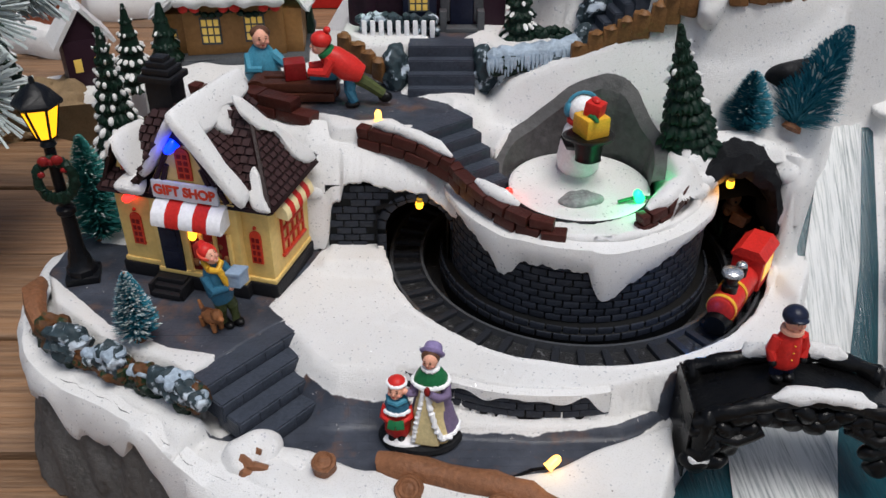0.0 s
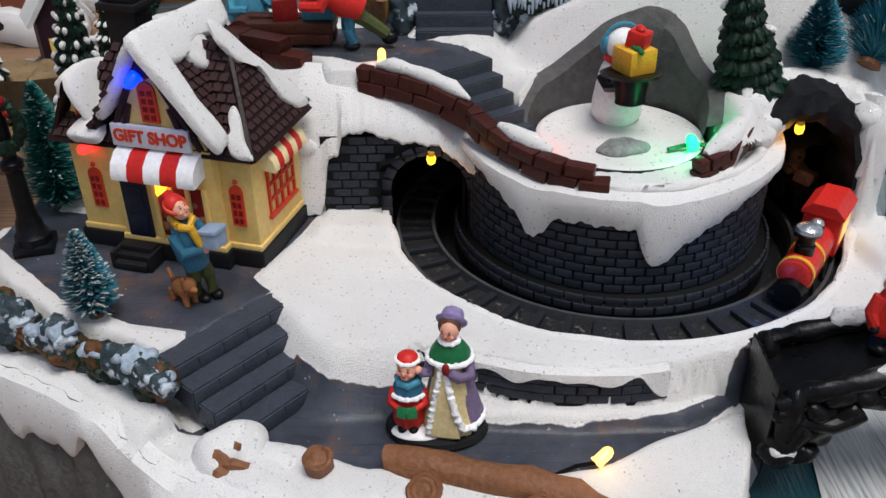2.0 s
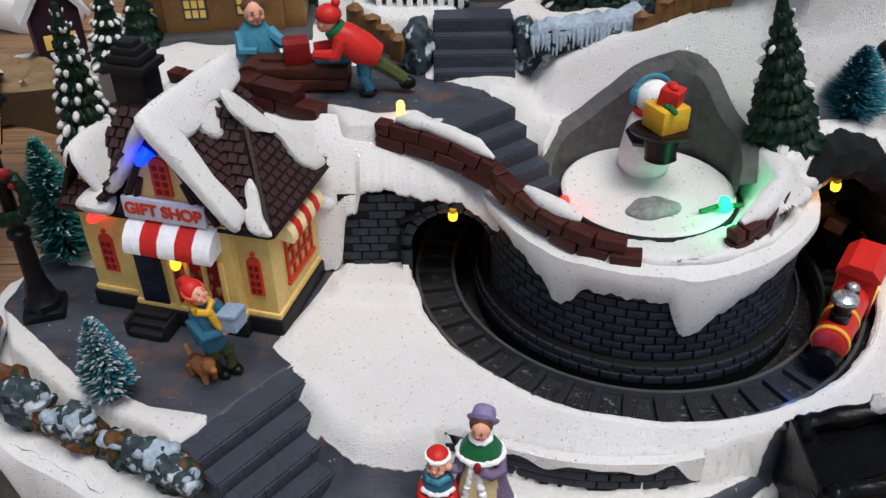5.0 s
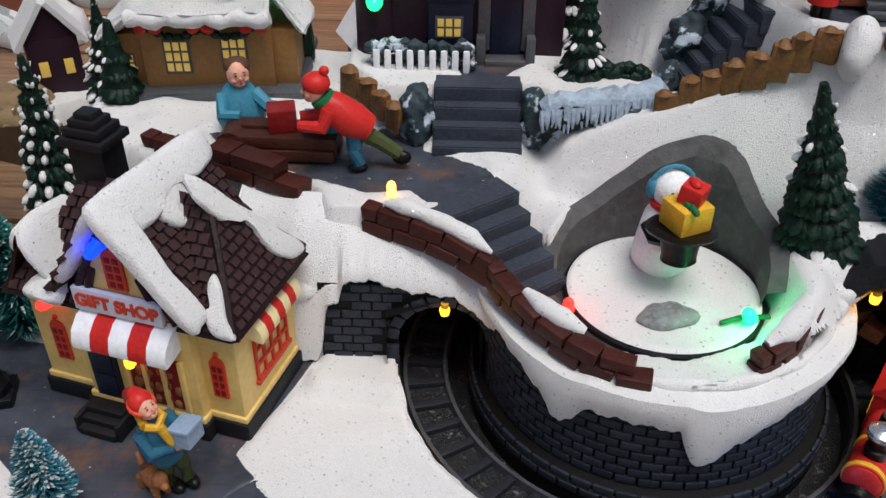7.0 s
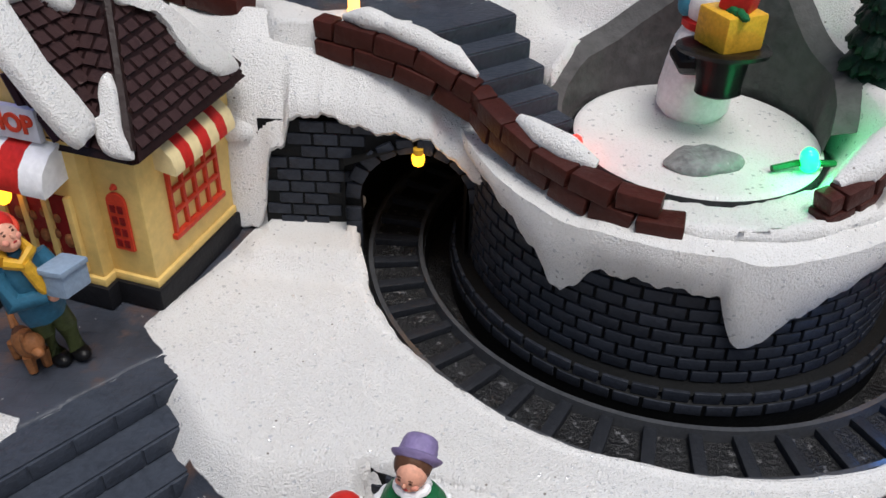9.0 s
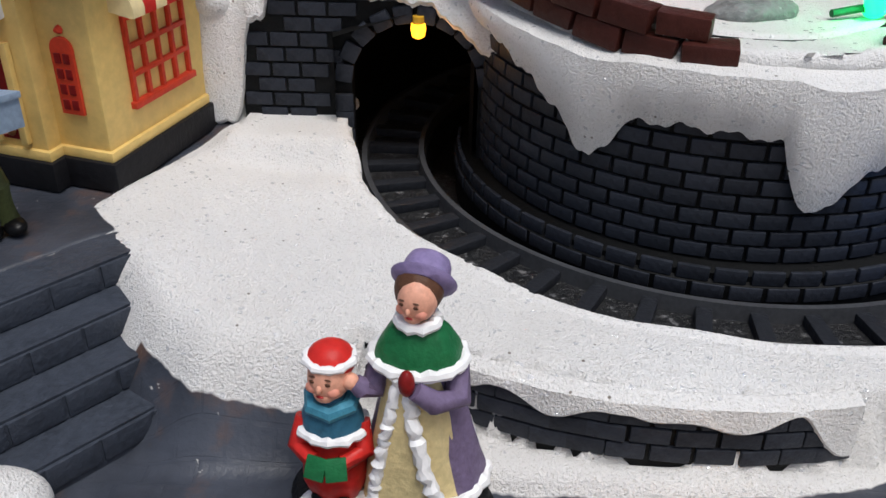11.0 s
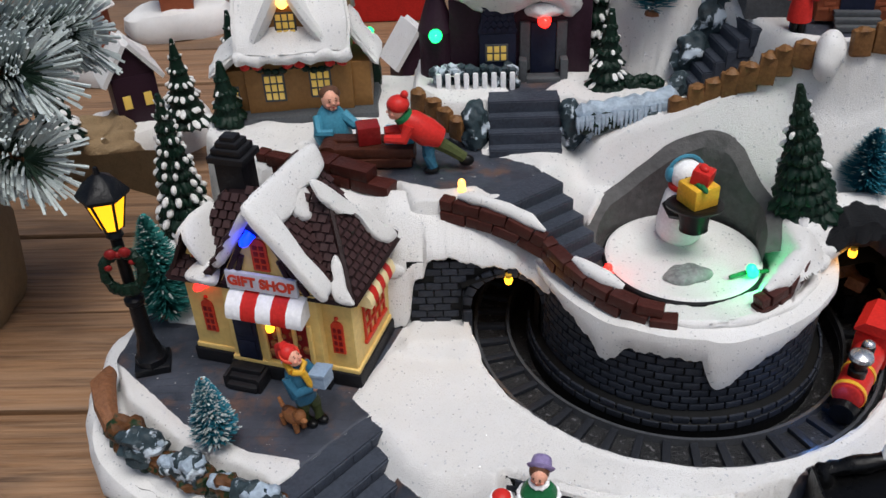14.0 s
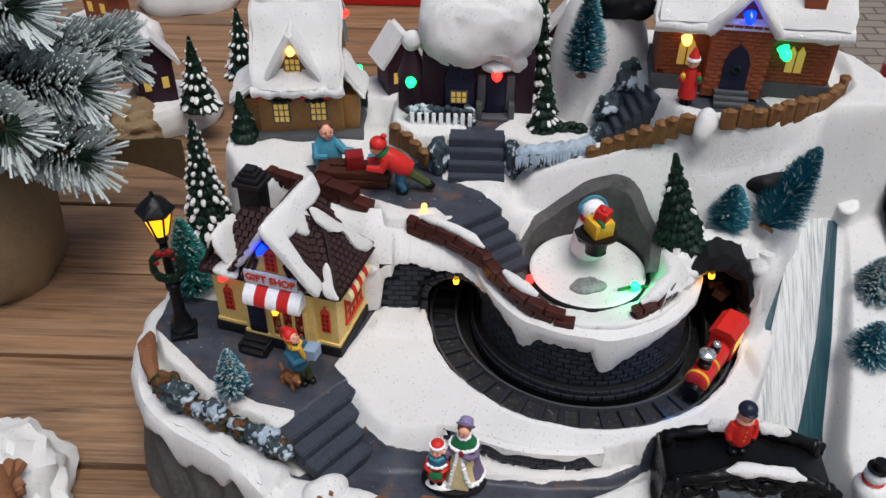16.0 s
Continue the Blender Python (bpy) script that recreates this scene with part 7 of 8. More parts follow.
# ---- front edge: log, stumps, snow heaps, small lamp ----
log = thing("log", 0.7, 20.35, 5.25, -14, "brown carved log rail with knots in the snow", "log")
bm = bmesh.new()
tube(bm, [(-3.0, 0.2, 0.15), (-2.2, 0.12, 0.32), (-0.6, 0.1, 0.28), (1.0, 0.05, 0.34), (2.2, 0.05, 0.2), (3.1, -0.35, 0.0), (3.6, -0.8, -0.15)], [0.45, 0.5, 0.46, 0.48, 0.5, 0.5, 0.42], 14)
bmesh.ops.subdivide_edges(bm, edges=list(bm.edges), cuts=1, use_grid_fill=True)
rough(bm, 0.14, 0.5)
part("trunk", bm, BROWN, log)
for xx in (-1.7, 1.45, 2.25):
    bm = bmesh.new()
    lathe(bm, [(0.5, -0.2), (0.48, 0.55), (0.42, 0.62), (0.36, 0.58), (0.28, 0.63), (0.2, 0.58), (0.1, 0.62)], at(xx, -0.55, 0.0, 38, 0, 0), 16)
    rough(bm, 0.06, 0.3)
    part("knot", bm, BROWN, log, "sawn branch end with rings")


def stump(x, y, z, r, h, label):
    bm = bmesh.new()
    lathe(bm, [(r * 1.15, -0.2), (r, 0.2), (r * 0.98, h), (r * 0.8, h + 0.05), (r * 0.6, h - 0.02), (r * 0.35, h + 0.03), (r * 0.1, h)], at(0, 0, 0, 18), 16)
    rough(bm, 0.08, 0.3)
    solid("tree_stump", bm, BROWN, x, y, z, 0, label, "tree stump")


stump(-4.05, 21.05, 5.3, 0.42, 0.75, "small brown sawn tree stump in the snow")
bm = bmesh.new()
for xx, yy, zz, l, rz in ((-0.1, 0, 0.25, 1.0, -28), (0.35, -0.12, 0.12, 0.8, 4), (-0.3, -0.1, 0.05, 0.6, -60), (0.1, -0.2, -0.05, 0.9, -14), (0.45, 0.0, 0.3, 0.4, 60)):
    tube(bm, [(xx - l / 2, yy, zz), (xx, yy - 0.05, zz + 0.1), (xx + l / 2, yy, zz - 0.05)], [0.16, 0.22, 0.14], 8, rot(0, 0, rz))
rough(bm, 0.1, 0.3)
solid("root_wood", bm, BROWN, -6.75, 21.12, 5.42, -8, "gnarled brown root half covered by snow", "root")


def heap(x, y, z, sx_, sy_, sz_, seed, label="rounded white glitter snow heap"):
    bm = bmesh.new()
    bmesh.ops.create_icosphere(bm, subdivisions=4, radius=1.0, matrix=Matrix.Diagonal((sx_, sy_, sz_, 1)))
    rough(bm, 0.25 * min(sx_, sy_), 0.9, seed)
    solid("snow_mound", bm, SNOW, x, y, z, seed * 40, label, "snow mound", group="snow mounds")


heap(-6.75, 21.75, 5.25, 1.15, 0.85, 0.85, 1)
heap(-5.4, 20.9, 4.95, 1.3, 0.8, 0.55, 2)
heap(-2.6, 20.0, 4.9, 1.4, 0.8, 0.5, 4)
heap(2.2, 19.4, 4.9, 2.0, 0.8, 0.5, 5)
heap(11.1, 35.7, 16.9, 0.8, 0.55, 0.95, 6, "tall white snow cap on the fence")
heap(10.4, 31.25, 10.7, 0.55, 0.65, 0.42, 8, "small white snow clump beside the tunnel mouth")
heap(-5.5, 32.4, 9.95, 0.5, 0.35, 0.4, 9, "small white snow clump on the brick wall")
heap(14.5, 32.4, 11.0, 0.9, 0.8, 0.7, 10, "rounded white snow bulge over the tunnel mouth")
heap(10.5, 32.7, 11.15, 1.5, 1.5, 0.8, 7, "rounded white snow bulge beside the turntable")
small = thing("string_light", 3.35, 20.85, 5.3, 0, "small warm white string light lying in the snow", "string light")
led(small, "warm", at(0.2, 0, 0.35, -60, 0, -60), 0.17, 0.6)
bm = bmesh.new()
tube(bm, [(0.2, 0, 0.35), (-0.3, 0.1, 0.15), (-0.9, -0.1, 0.02), (-1.8, -0.3, -0.1)], 0.07, 6)
part("cable", bm, BLACK, small)
small = thing("string_light", -2.75, 34.05, 12.35, 0, "small warm white string light by the block wall", "string light")
led(small, "warm", at(0, 0, 0.15), 0.15, 0.5)
small = thing("string_light", 2.7, 31.15, 10.35, 0, "small red string light beside the turntable", "string light")
led(small, "red", at(0, 0, 0.05), 0.17, 0.45)
small = thing("string_light", 8.0, 30.85, 10.35, 0, "bright green string light beside the turntable", "string light")
led(small, "green", at(0, 0, 0.15, 35, 0, -40), 0.2, 0.6)
bm = bmesh.new()
tube(bm, [(-0.9, -0.2, 0.12), (-0.3, 0, 0.18), (0.1, 0, 0.2), (0.6, 0.1, 0.15)], 0.08, 6)
part("cable", bm, GREEN, small)


def glow_lamp(x, y, z, colour, watts, r=0.12):
    la = new("bulb_light", bpy.data.lights.new("bulb_light", "POINT"))
    la.data.energy, la.data.color, la.data.shadow_soft_size = watts, colour, r * CM
    la.location = (x * CM, y * CM, z * CM)


glow_lamp(7.9, 30.2, 11.1, (0.05, 1.0, 0.35), 0.006)
glow_lamp(2.9, 31.2, 11.2, (1.0, 0.04, 0.03), 0.002)
glow_lamp(-10.35, 28.55, 13.6, (0.02, 0.06, 1.0), 0.0012)
glow_lamp(3.7, 20.6, 6.4, (1.0, 0.65, 0.3), 0.0015)
glow_lamp(-1.0, 31.9, 9.1, (1.0, 0.45, 0.08), 0.002)
glow_lamp(11.85, 31.7, 10.3, (1.0, 0.45, 0.08), 0.002)
glow_lamp(9.7, 26.75, 7.15, (0.05, 0.3, 1.0), 0.0022)


# ---- hedge of rocks along the square ----
hedge = thing("rock_hedge", 0, 0, 0, label="frosted rocks and ochre shrubs along the square's edge", category="rocks")
rs = random.Random(4)
line = [(-15.6, 27.2), (-14.6, 26.2), (-13.3, 25.4), (-12.0, 24.8), (-10.8, 24.2), (-9.6, 23.6), (-8.9, 22.9)]
for k in range(46):
    p, dd = along(line, k / 45)
    low = rs.random()
    r = rs.uniform(0.34, 0.6) * (1.25 if k < 12 else 1.0)
    bm = bmesh.new()
    bmesh.ops.create_icosphere(bm, subdivisions=3, radius=r, matrix=Matrix.Diagonal((1.1, 0.8, rs.uniform(0.8, 1.3), 1)))
    rough(bm, 0.5 * r, 0.35, k * 3.1)
    pale = low > 0.86 or k in (3, 6, 9)
    nm, mt_, lb = ("rock", HEDGEROCK, "blue white frosted rock") if pale else ("shrub", HEDGE if low > 0.25 else LEAF, "ochre and green shrub")
    o = part(nm, bm, mt_, hedge, lb)
    out_ = 0.35 - 0.85 * low
    o.location = ((p.x - dd.y * out_ * -1 + rs.uniform(-0.2, 0.2)) * CM, (p.y + dd.x * out_ * 0.8) * CM, (6.2 + 1.0 * low) * CM)
    if low > 0.55 and k % 2:
        bm = bmesh.new()
        bmesh.ops.create_icosphere(bm, subdivisions=3, radius=r * 0.85, matrix=Matrix.Translation((0, 0, r * 0.55)) @ Matrix.Diagonal((1.15, 0.85, 0.6, 1)))
        rough(bm, 0.35 * r, 0.3, k * 1.7)
        part("frost_cap", bm, FROSTBLUE, o, "blue white frost on top")
bm = bmesh.new()
tube(bm, [(-16.9, 29.9, 7.0), (-16.7, 28.9, 7.2), (-16.3, 27.9, 7.1), (-15.8, 27.1, 6.8)], [0.3, 0.42, 0.4, 0.3], 10)
rough(bm, 0.2, 0.5)
solid("edge_log", bm, BROWN, 0, 0, 0, 0, "weathered brown log along the edge of the square", "log")

# ---- houses on the terraces ----
def grid_window(parent, x, y, z, w, h, cols, rows, frame_mat, label):
    bm = bmesh.new()
    box(bm, w, 0.08, h, at(x, y, z), 0.02)
    win = part("window", bm, frame_mat, parent, label)
    for r in range(rows):
        for c in range(cols):
            bm = bmesh.new()
            box(bm, w / cols * 0.68, 0.06, h / rows * 0.7, at(x + w * ((c + 0.5) / cols - 0.5) * 0.9, y - 0.04, z + h * ((r + 0.5) / rows - 0.5) * 0.9), 0.01)
            part("pane", bm, LED["window"], win)


def snow_slab(bm, pts, thick, seed):
    """A thick rounded snow blanket on a flat roof face."""
    pad(bm, pts, thick, seed)


GREYTRIM = paint("slate trim paint", (0.08, 0.085, 0.09), 0.7, 0.5, 300, 0.0002)


def snow_blanket(parent, corners, thick):
    """A snow-laden roof face with soft edges and an uneven top."""
    bm = bmesh.new()
    slab(bm, corners, thick)
    bmesh.ops.bevel(bm, geom=list(bm.edges), offset=thick * 0.4, segments=3, affect="EDGES")
    bmesh.ops.triangulate(bm, faces=list(bm.faces))
    for _ in range(3):
        long_ = [e for e in bm.edges if e.calc_length() > 0.45]
        if long_:
            bmesh.ops.subdivide_edges(bm, edges=long_, cuts=1)
            bmesh.ops.triangulate(bm, faces=list(bm.faces))
    bmesh.ops.recalc_face_normals(bm, faces=bm.faces)
    rough(bm, 0.22, 1.3)
    rough(bm, 0.07, 0.35)
    part("roof_snow", bm, SNOW, parent, "thick white snow on the roof")


def ochre_house():
    h = thing("ochre_house", -12.5, 40.9, 12.35, 4, "ochre toy cottage with thick snow roof and red garland", "toy house")
    h.matrix_basis = h.matrix_basis @ Matrix.Diagonal((0.86, 1, 1, 1))
    bm = bmesh.new()
    box(bm, 8.2, 5.6, 0.7, at(2.8, 2.2, 0.15), 0.2)
    bmesh.ops.subdivide_edges(bm, edges=list(bm.edges), cuts=3, use_grid_fill=True)
    rough(bm, 0.25, 0.7)
    part("stone_base", bm, GREYTRIM, h, "grey rocky base")
    bm = bmesh.new()
    box(bm, 5.6, 4.6, 3.0, at(2.8, 2.4, 1.9), 0.06)
    prism(bm, [(0.1, 3.3), (4.7, 3.3), (2.4, 7.2)], -2.8, 2.8, at(2.8, 0, 0, 90, 0, 90))
    part("wall", bm, OCHRE, h, "ochre walls")
    bm = bmesh.new()
    box(bm, 1.5, 3.0, 2.0, at(-0.7, 1.9, 1.4), 0.06)
    part("side_room", bm, OCHRE, h)
    bm = bmesh.new()
    box(bm, 1.2, 2.2, 2.2, at(6.0, 1.4, 1.5), 0.06)
    part("porch", bm, OCHRE, h)
    for face_, th in (([(-0.15, -0.55, 3.15), (5.75, -0.55, 3.15), (5.75, 2.4, 7.5), (-0.15, 2.4, 7.5)], 0.45), ([(5.75, 5.3, 3.2), (-0.15, 5.3, 3.2), (-0.15, 2.4, 7.5), (5.75, 2.4, 7.5)], 0.4), ([(-1.75, 0.0, 2.1), (0.0, 0.0, 3.2), (0.0, 3.6, 3.2), (-1.75, 3.6, 2.1)], 0.35), ([(5.3, 0.0, 4.3), (6.95, 0.0, 2.3), (6.95, 2.7, 2.3), (5.3, 2.7, 4.3)], 0.35)):
        snow_blanket(h, face_, th)
    bm = bmesh.new()
    tube(bm, [(-0.15 + 0.295 * k, -0.6, 3.32 + 0.07 * math.sin(k * 1.3)) for k in range(21)], [0.3 + 0.05 * math.sin(k * 2.1) for k in range(21)], 12)
    part("eave_snow", bm, SNOW, h)
    bm = bmesh.new()
    prism(bm, [(-1.5, 0), (1.5, 0), (0, 2.4)], -1.2, 0.35, at(2.6, 0.15, 3.9, 90))
    dm = part("dormer", bm, OCHRE, h, "triangular dormer")
    grid_window(h, 2.6, -0.24, 4.65, 1.1, 1.15, 3, 3, GREYTRIM, "dormer window with yellow panes")
    bm = bmesh.new()
    for s_ in (-1, 1):
        tube(bm, [(2.6, -0.3, 6.5), (2.6 + s_ * 1.0, -0.35, 5.0), (2.6 + s_ * 1.85, -0.3, 3.75)], [0.3, 0.34, 0.28], 8)
        slab(bm, [(2.6, -0.2, 6.5), (2.6 + s_ * 1.75, -0.2, 3.85), (2.6 + s_ * 1.2, 0.6, 4.8), (2.6, 1.6, 6.5)][::s_], 0.2)
    rough(bm, 0.08, 0.4)
    part("snow", bm, SNOW, dm)
    grid_window(h, 1.5, 0.08, 1.65, 1.15, 1.35, 3, 3, GREYTRIM, "window with yellow panes and grey frame")
    grid_window(h, 3.95, 0.08, 1.75, 1.15, 1.35, 3, 3, GREYTRIM, "window with yellow panes and grey frame")
    grid_window(h, -0.75, 0.38, 1.3, 0.6, 0.75, 2, 2, GREYTRIM, "small window with yellow panes")
    bm = bmesh.new()
    for k in range(12):
        tt = k / 11
        ball(bm, 0.2, at(0.5 + 4.4 * tt, -0.08, 2.8 - 0.35 * abs(math.sin(tt * math.pi * 2))), 1.2, 0.7, 0.8, 8)
    part("garland", bm, LEAF, h, "green garland")
    for xx in (0.5, 2.7, 4.9):
        bm = bmesh.new()
        for s_ in (-1, 1):
            ball(bm, 0.3, at(xx + s_ * 0.28, -0.15, 2.85, 0, s_ * 25, 0), 1.1, 0.6, 0.8, 8)
        part("bow", bm, RED, h, "red bow")
    bm = bmesh.new()
    box(bm, 0.1, 0.7, 1.9, at(5.65, 3.4, 1.5), 0.02)
    part("door", bm, RED, h, "red side door")
    led(h, "warm", at(2.6, -0.3, 5.7, 90), 0.28, 0.5)
    led(h, "green", at(6.4, 2.9, 2.9, 60, 0, 60), 0.24, 0.5)
    led(h, "red", at(5.75, 2.2, 6.6, 60, 0, 70), 0.2, 0.5)
    bm = bmesh.new()
    tube(bm, [(6.5, 3.2, 0.3), (6.5, 3.2, 1.7), (6.45, 3.3, 3.0)], [0.6, 0.5, 0.1], 8)
    bmesh.ops.subdivide_edges(bm, edges=list(bm.edges), cuts=2, use_grid_fill=True)
    rough(bm, 0.3, 0.4)
    part("climber", bm, LEAF, h, "dark green climbing plant")


ochre_house()


def plum_house():
    h = thing("plum_house", -0.2, 41.2, 14.05, 0, "dark plum toy cottage under a heavy snow roof", "toy house")
    bm = bmesh.new()
    box(bm, 6.2, 3.6, 3.6, at(0.1, 1.9, 1.8), 0.06)
    part("wall", bm, PLUM, h, "dark plum walls")
    bm = bmesh.new()
    bmesh.ops.create_icosphere(bm, subdivisions=4, radius=1.0, matrix=at(0.1, 1.6, 5.2) @ Matrix.Diagonal((3.3, 2.5, 2.7, 1)))
    for v in bm.verts:
        q = v.co - Vector((0.1, 1.6, 5.2))
        sq = [math.copysign(abs(a / b) ** 0.62 * b, a) for a, b in zip(q, (3.3, 2.5, 2.7))]
        low_ = 0.25 * math.sin(q.x * 2.6) if q.z < -1.2 else 0.0
        v.co = Vector((0.1 + sq[0] * (1 - 0.06 * max(0, q.z)), 1.6 + sq[1] * (1 - 0.12 * max(0, q.z)), 5.2 + sq[2] * 0.88 + low_))
    bmesh.ops.subdivide_edges(bm, edges=list(bm.edges), cuts=1, use_grid_fill=True)
    rough(bm, 0.4, 1.5, 2)
    rough(bm, 0.12, 0.4, 2)
    part("roof_snow", bm, SNOW, h, "heavy rounded white snow roof")
    bm = bmesh.new()
    cone(bm, 0.85, 0.12, 2.2, at(-3.6, 0.6, 2.2), 10)
    cone(bm, 0.8, 0.8, 2.3, at(-3.6, 0.6, 0), 10)
    part("turret", bm, PLUM, h, "small dark side turret")
    bm = bmesh.new()
    box(bm, 1.6, 0.5, 2.2, at(-0.9, -0.05, 1.1), 0.05)
    prism(bm, [(-0.85, 0), (0.85, 0), (0.55, 1.4), (-0.55, 1.4)], -0.2, 0.4, at(-0.9, 0.1, 2.2, 90))
    box(bm, 1.05, 0.9, 1.1, at(-0.9, 0.1, 3.9), 0.06)
    bay = part("bay", bm, NAVY, h, "dark blue bay with small roof")
    bm = bmesh.new()
    for r in range(5):
        for c in range(5):
            box(bm, 0.24, 0.06, 0.24, at(-1.45 + 0.27 * c + 0.1 * (r % 2), -0.34 - 0.0 * r, 2.4 + 0.26 * r, 0, 45, 0), 0.02)
    tagged(part("bay_tiles", bm, NAVY, bay), kind="stuff")
    grid_window(h, -0.95, -0.32, 1.35, 1.0, 0.8, 3, 2, GREYTRIM, "small window with yellow panes")
    bm = bmesh.new()
    box(bm, 1.1, 0.2, 2.4, at(1.1, 0.05, 1.35), 0.03)
    part("door", bm, NAVY, h, "dark blue front door")
    bm = bmesh.new()
    box(bm, 1.5, 0.7, 0.25, at(1.1, -0.35, 0.12), 0.05)
    part("doorstep", bm, GREYTRIM, h, "grey stone doorstep")
    for s_ in (-1, 1):
        bm = bmesh.new()
        box(bm, 0.35, 0.6, 1.1, at(1.1 + s_ * 0.9, -0.3, 0.5), 0.08)
        part("step_pier", bm, GREYTRIM, h, "grey stone pier")
        bm = bmesh.new()
        box(bm, 0.45, 0.4, 2.2, at(1.1 + s_ * 0.8, 0.1, 1.5), 0.05)
        part("door_post", bm, GREYTRIM, h, "grey stone door post")
    bm = bmesh.new()
    bmesh.ops.create_icosphere(bm, subdivisions=3, radius=1.0, matrix=at(1.1, -0.05, 3.1) @ Matrix.Diagonal((0.85, 0.5, 0.3, 1)))
    rough(bm, 0.1, 0.3)
    part("porch_snow", bm, SNOW, h)
    bm = bmesh.new()
    bmesh.ops.create_icosphere(bm, subdivisions=3, radius=1.0, matrix=at(-3.6, 0.5, 4.3) @ Matrix.Diagonal((0.55, 0.5, 0.55, 1)))
    rough(bm, 0.1, 0.3)
    part("snow_cap", bm, SNOW, h)
    led(h, "blue", at(-0.85, -0.4, 4.1, 90), 0.26, 0.5)
    led(h, "red", at(1.1, -0.35, 2.75, 90), 0.26, 0.5)
    led(h, "green", at(-3.6, -0.25, 2.2, 90), 0.26, 0.5)


plum_house()

# snow-dusted bush hedge and small picket fence before the plum house
bm = bmesh.new()
rs = random.Random(9)
for k in range(60):
    t = k / 59
    bmesh.ops.create_icosphere(bm, subdivisions=1, radius=rs.uniform(0.16, 0.34), matrix=at(-3.9 + 3.4 * t + rs.uniform(-0.2, 0.2), 40.4 + rs.uniform(-0.25, 0.35), 14.2 + rs.uniform(0, 0.75)))
solid("snowy_bush", bm, HEDGEROCK, label="snow-dusted dark bushes before the plum house", category="bush", kind="stuff")
for k in range(9):
    bm = bmesh.new()
    box(bm, 0.24, 0.14, 0.85, at(0, 0, 0.42), 0.08)
    solid("picket", bm, WHITE, -3.7 + 0.4 * k, 39.95, 14.05, 0, "small white snow-covered picket", "picket", "pickets before the plum house")
resin_pine(3.6, 39.9, 14.05, 3.6, 0.85, 21, "small dark green pine beside the plum house", 0.3, 7)
bm = bmesh.new()
for k in range(26):
    bmesh.ops.create_icosphere(bm, subdivisions=1, radius=rs.uniform(0.2, 0.34), matrix=at(4.0 + 0.07 * k, 39.6 + rs.uniform(-0.2, 0.2), 14.2 + rs.uniform(0, 0.4)))
solid("low_hedge", bm, LEAF, label="low dark green hedge on the snow", category="hedge", kind="stuff")
resin_pine(3.3, 43.2, 14.05, 7.5, 1.0, 22, "dark snow-tipped pine behind the plum house", 0.8, 9)


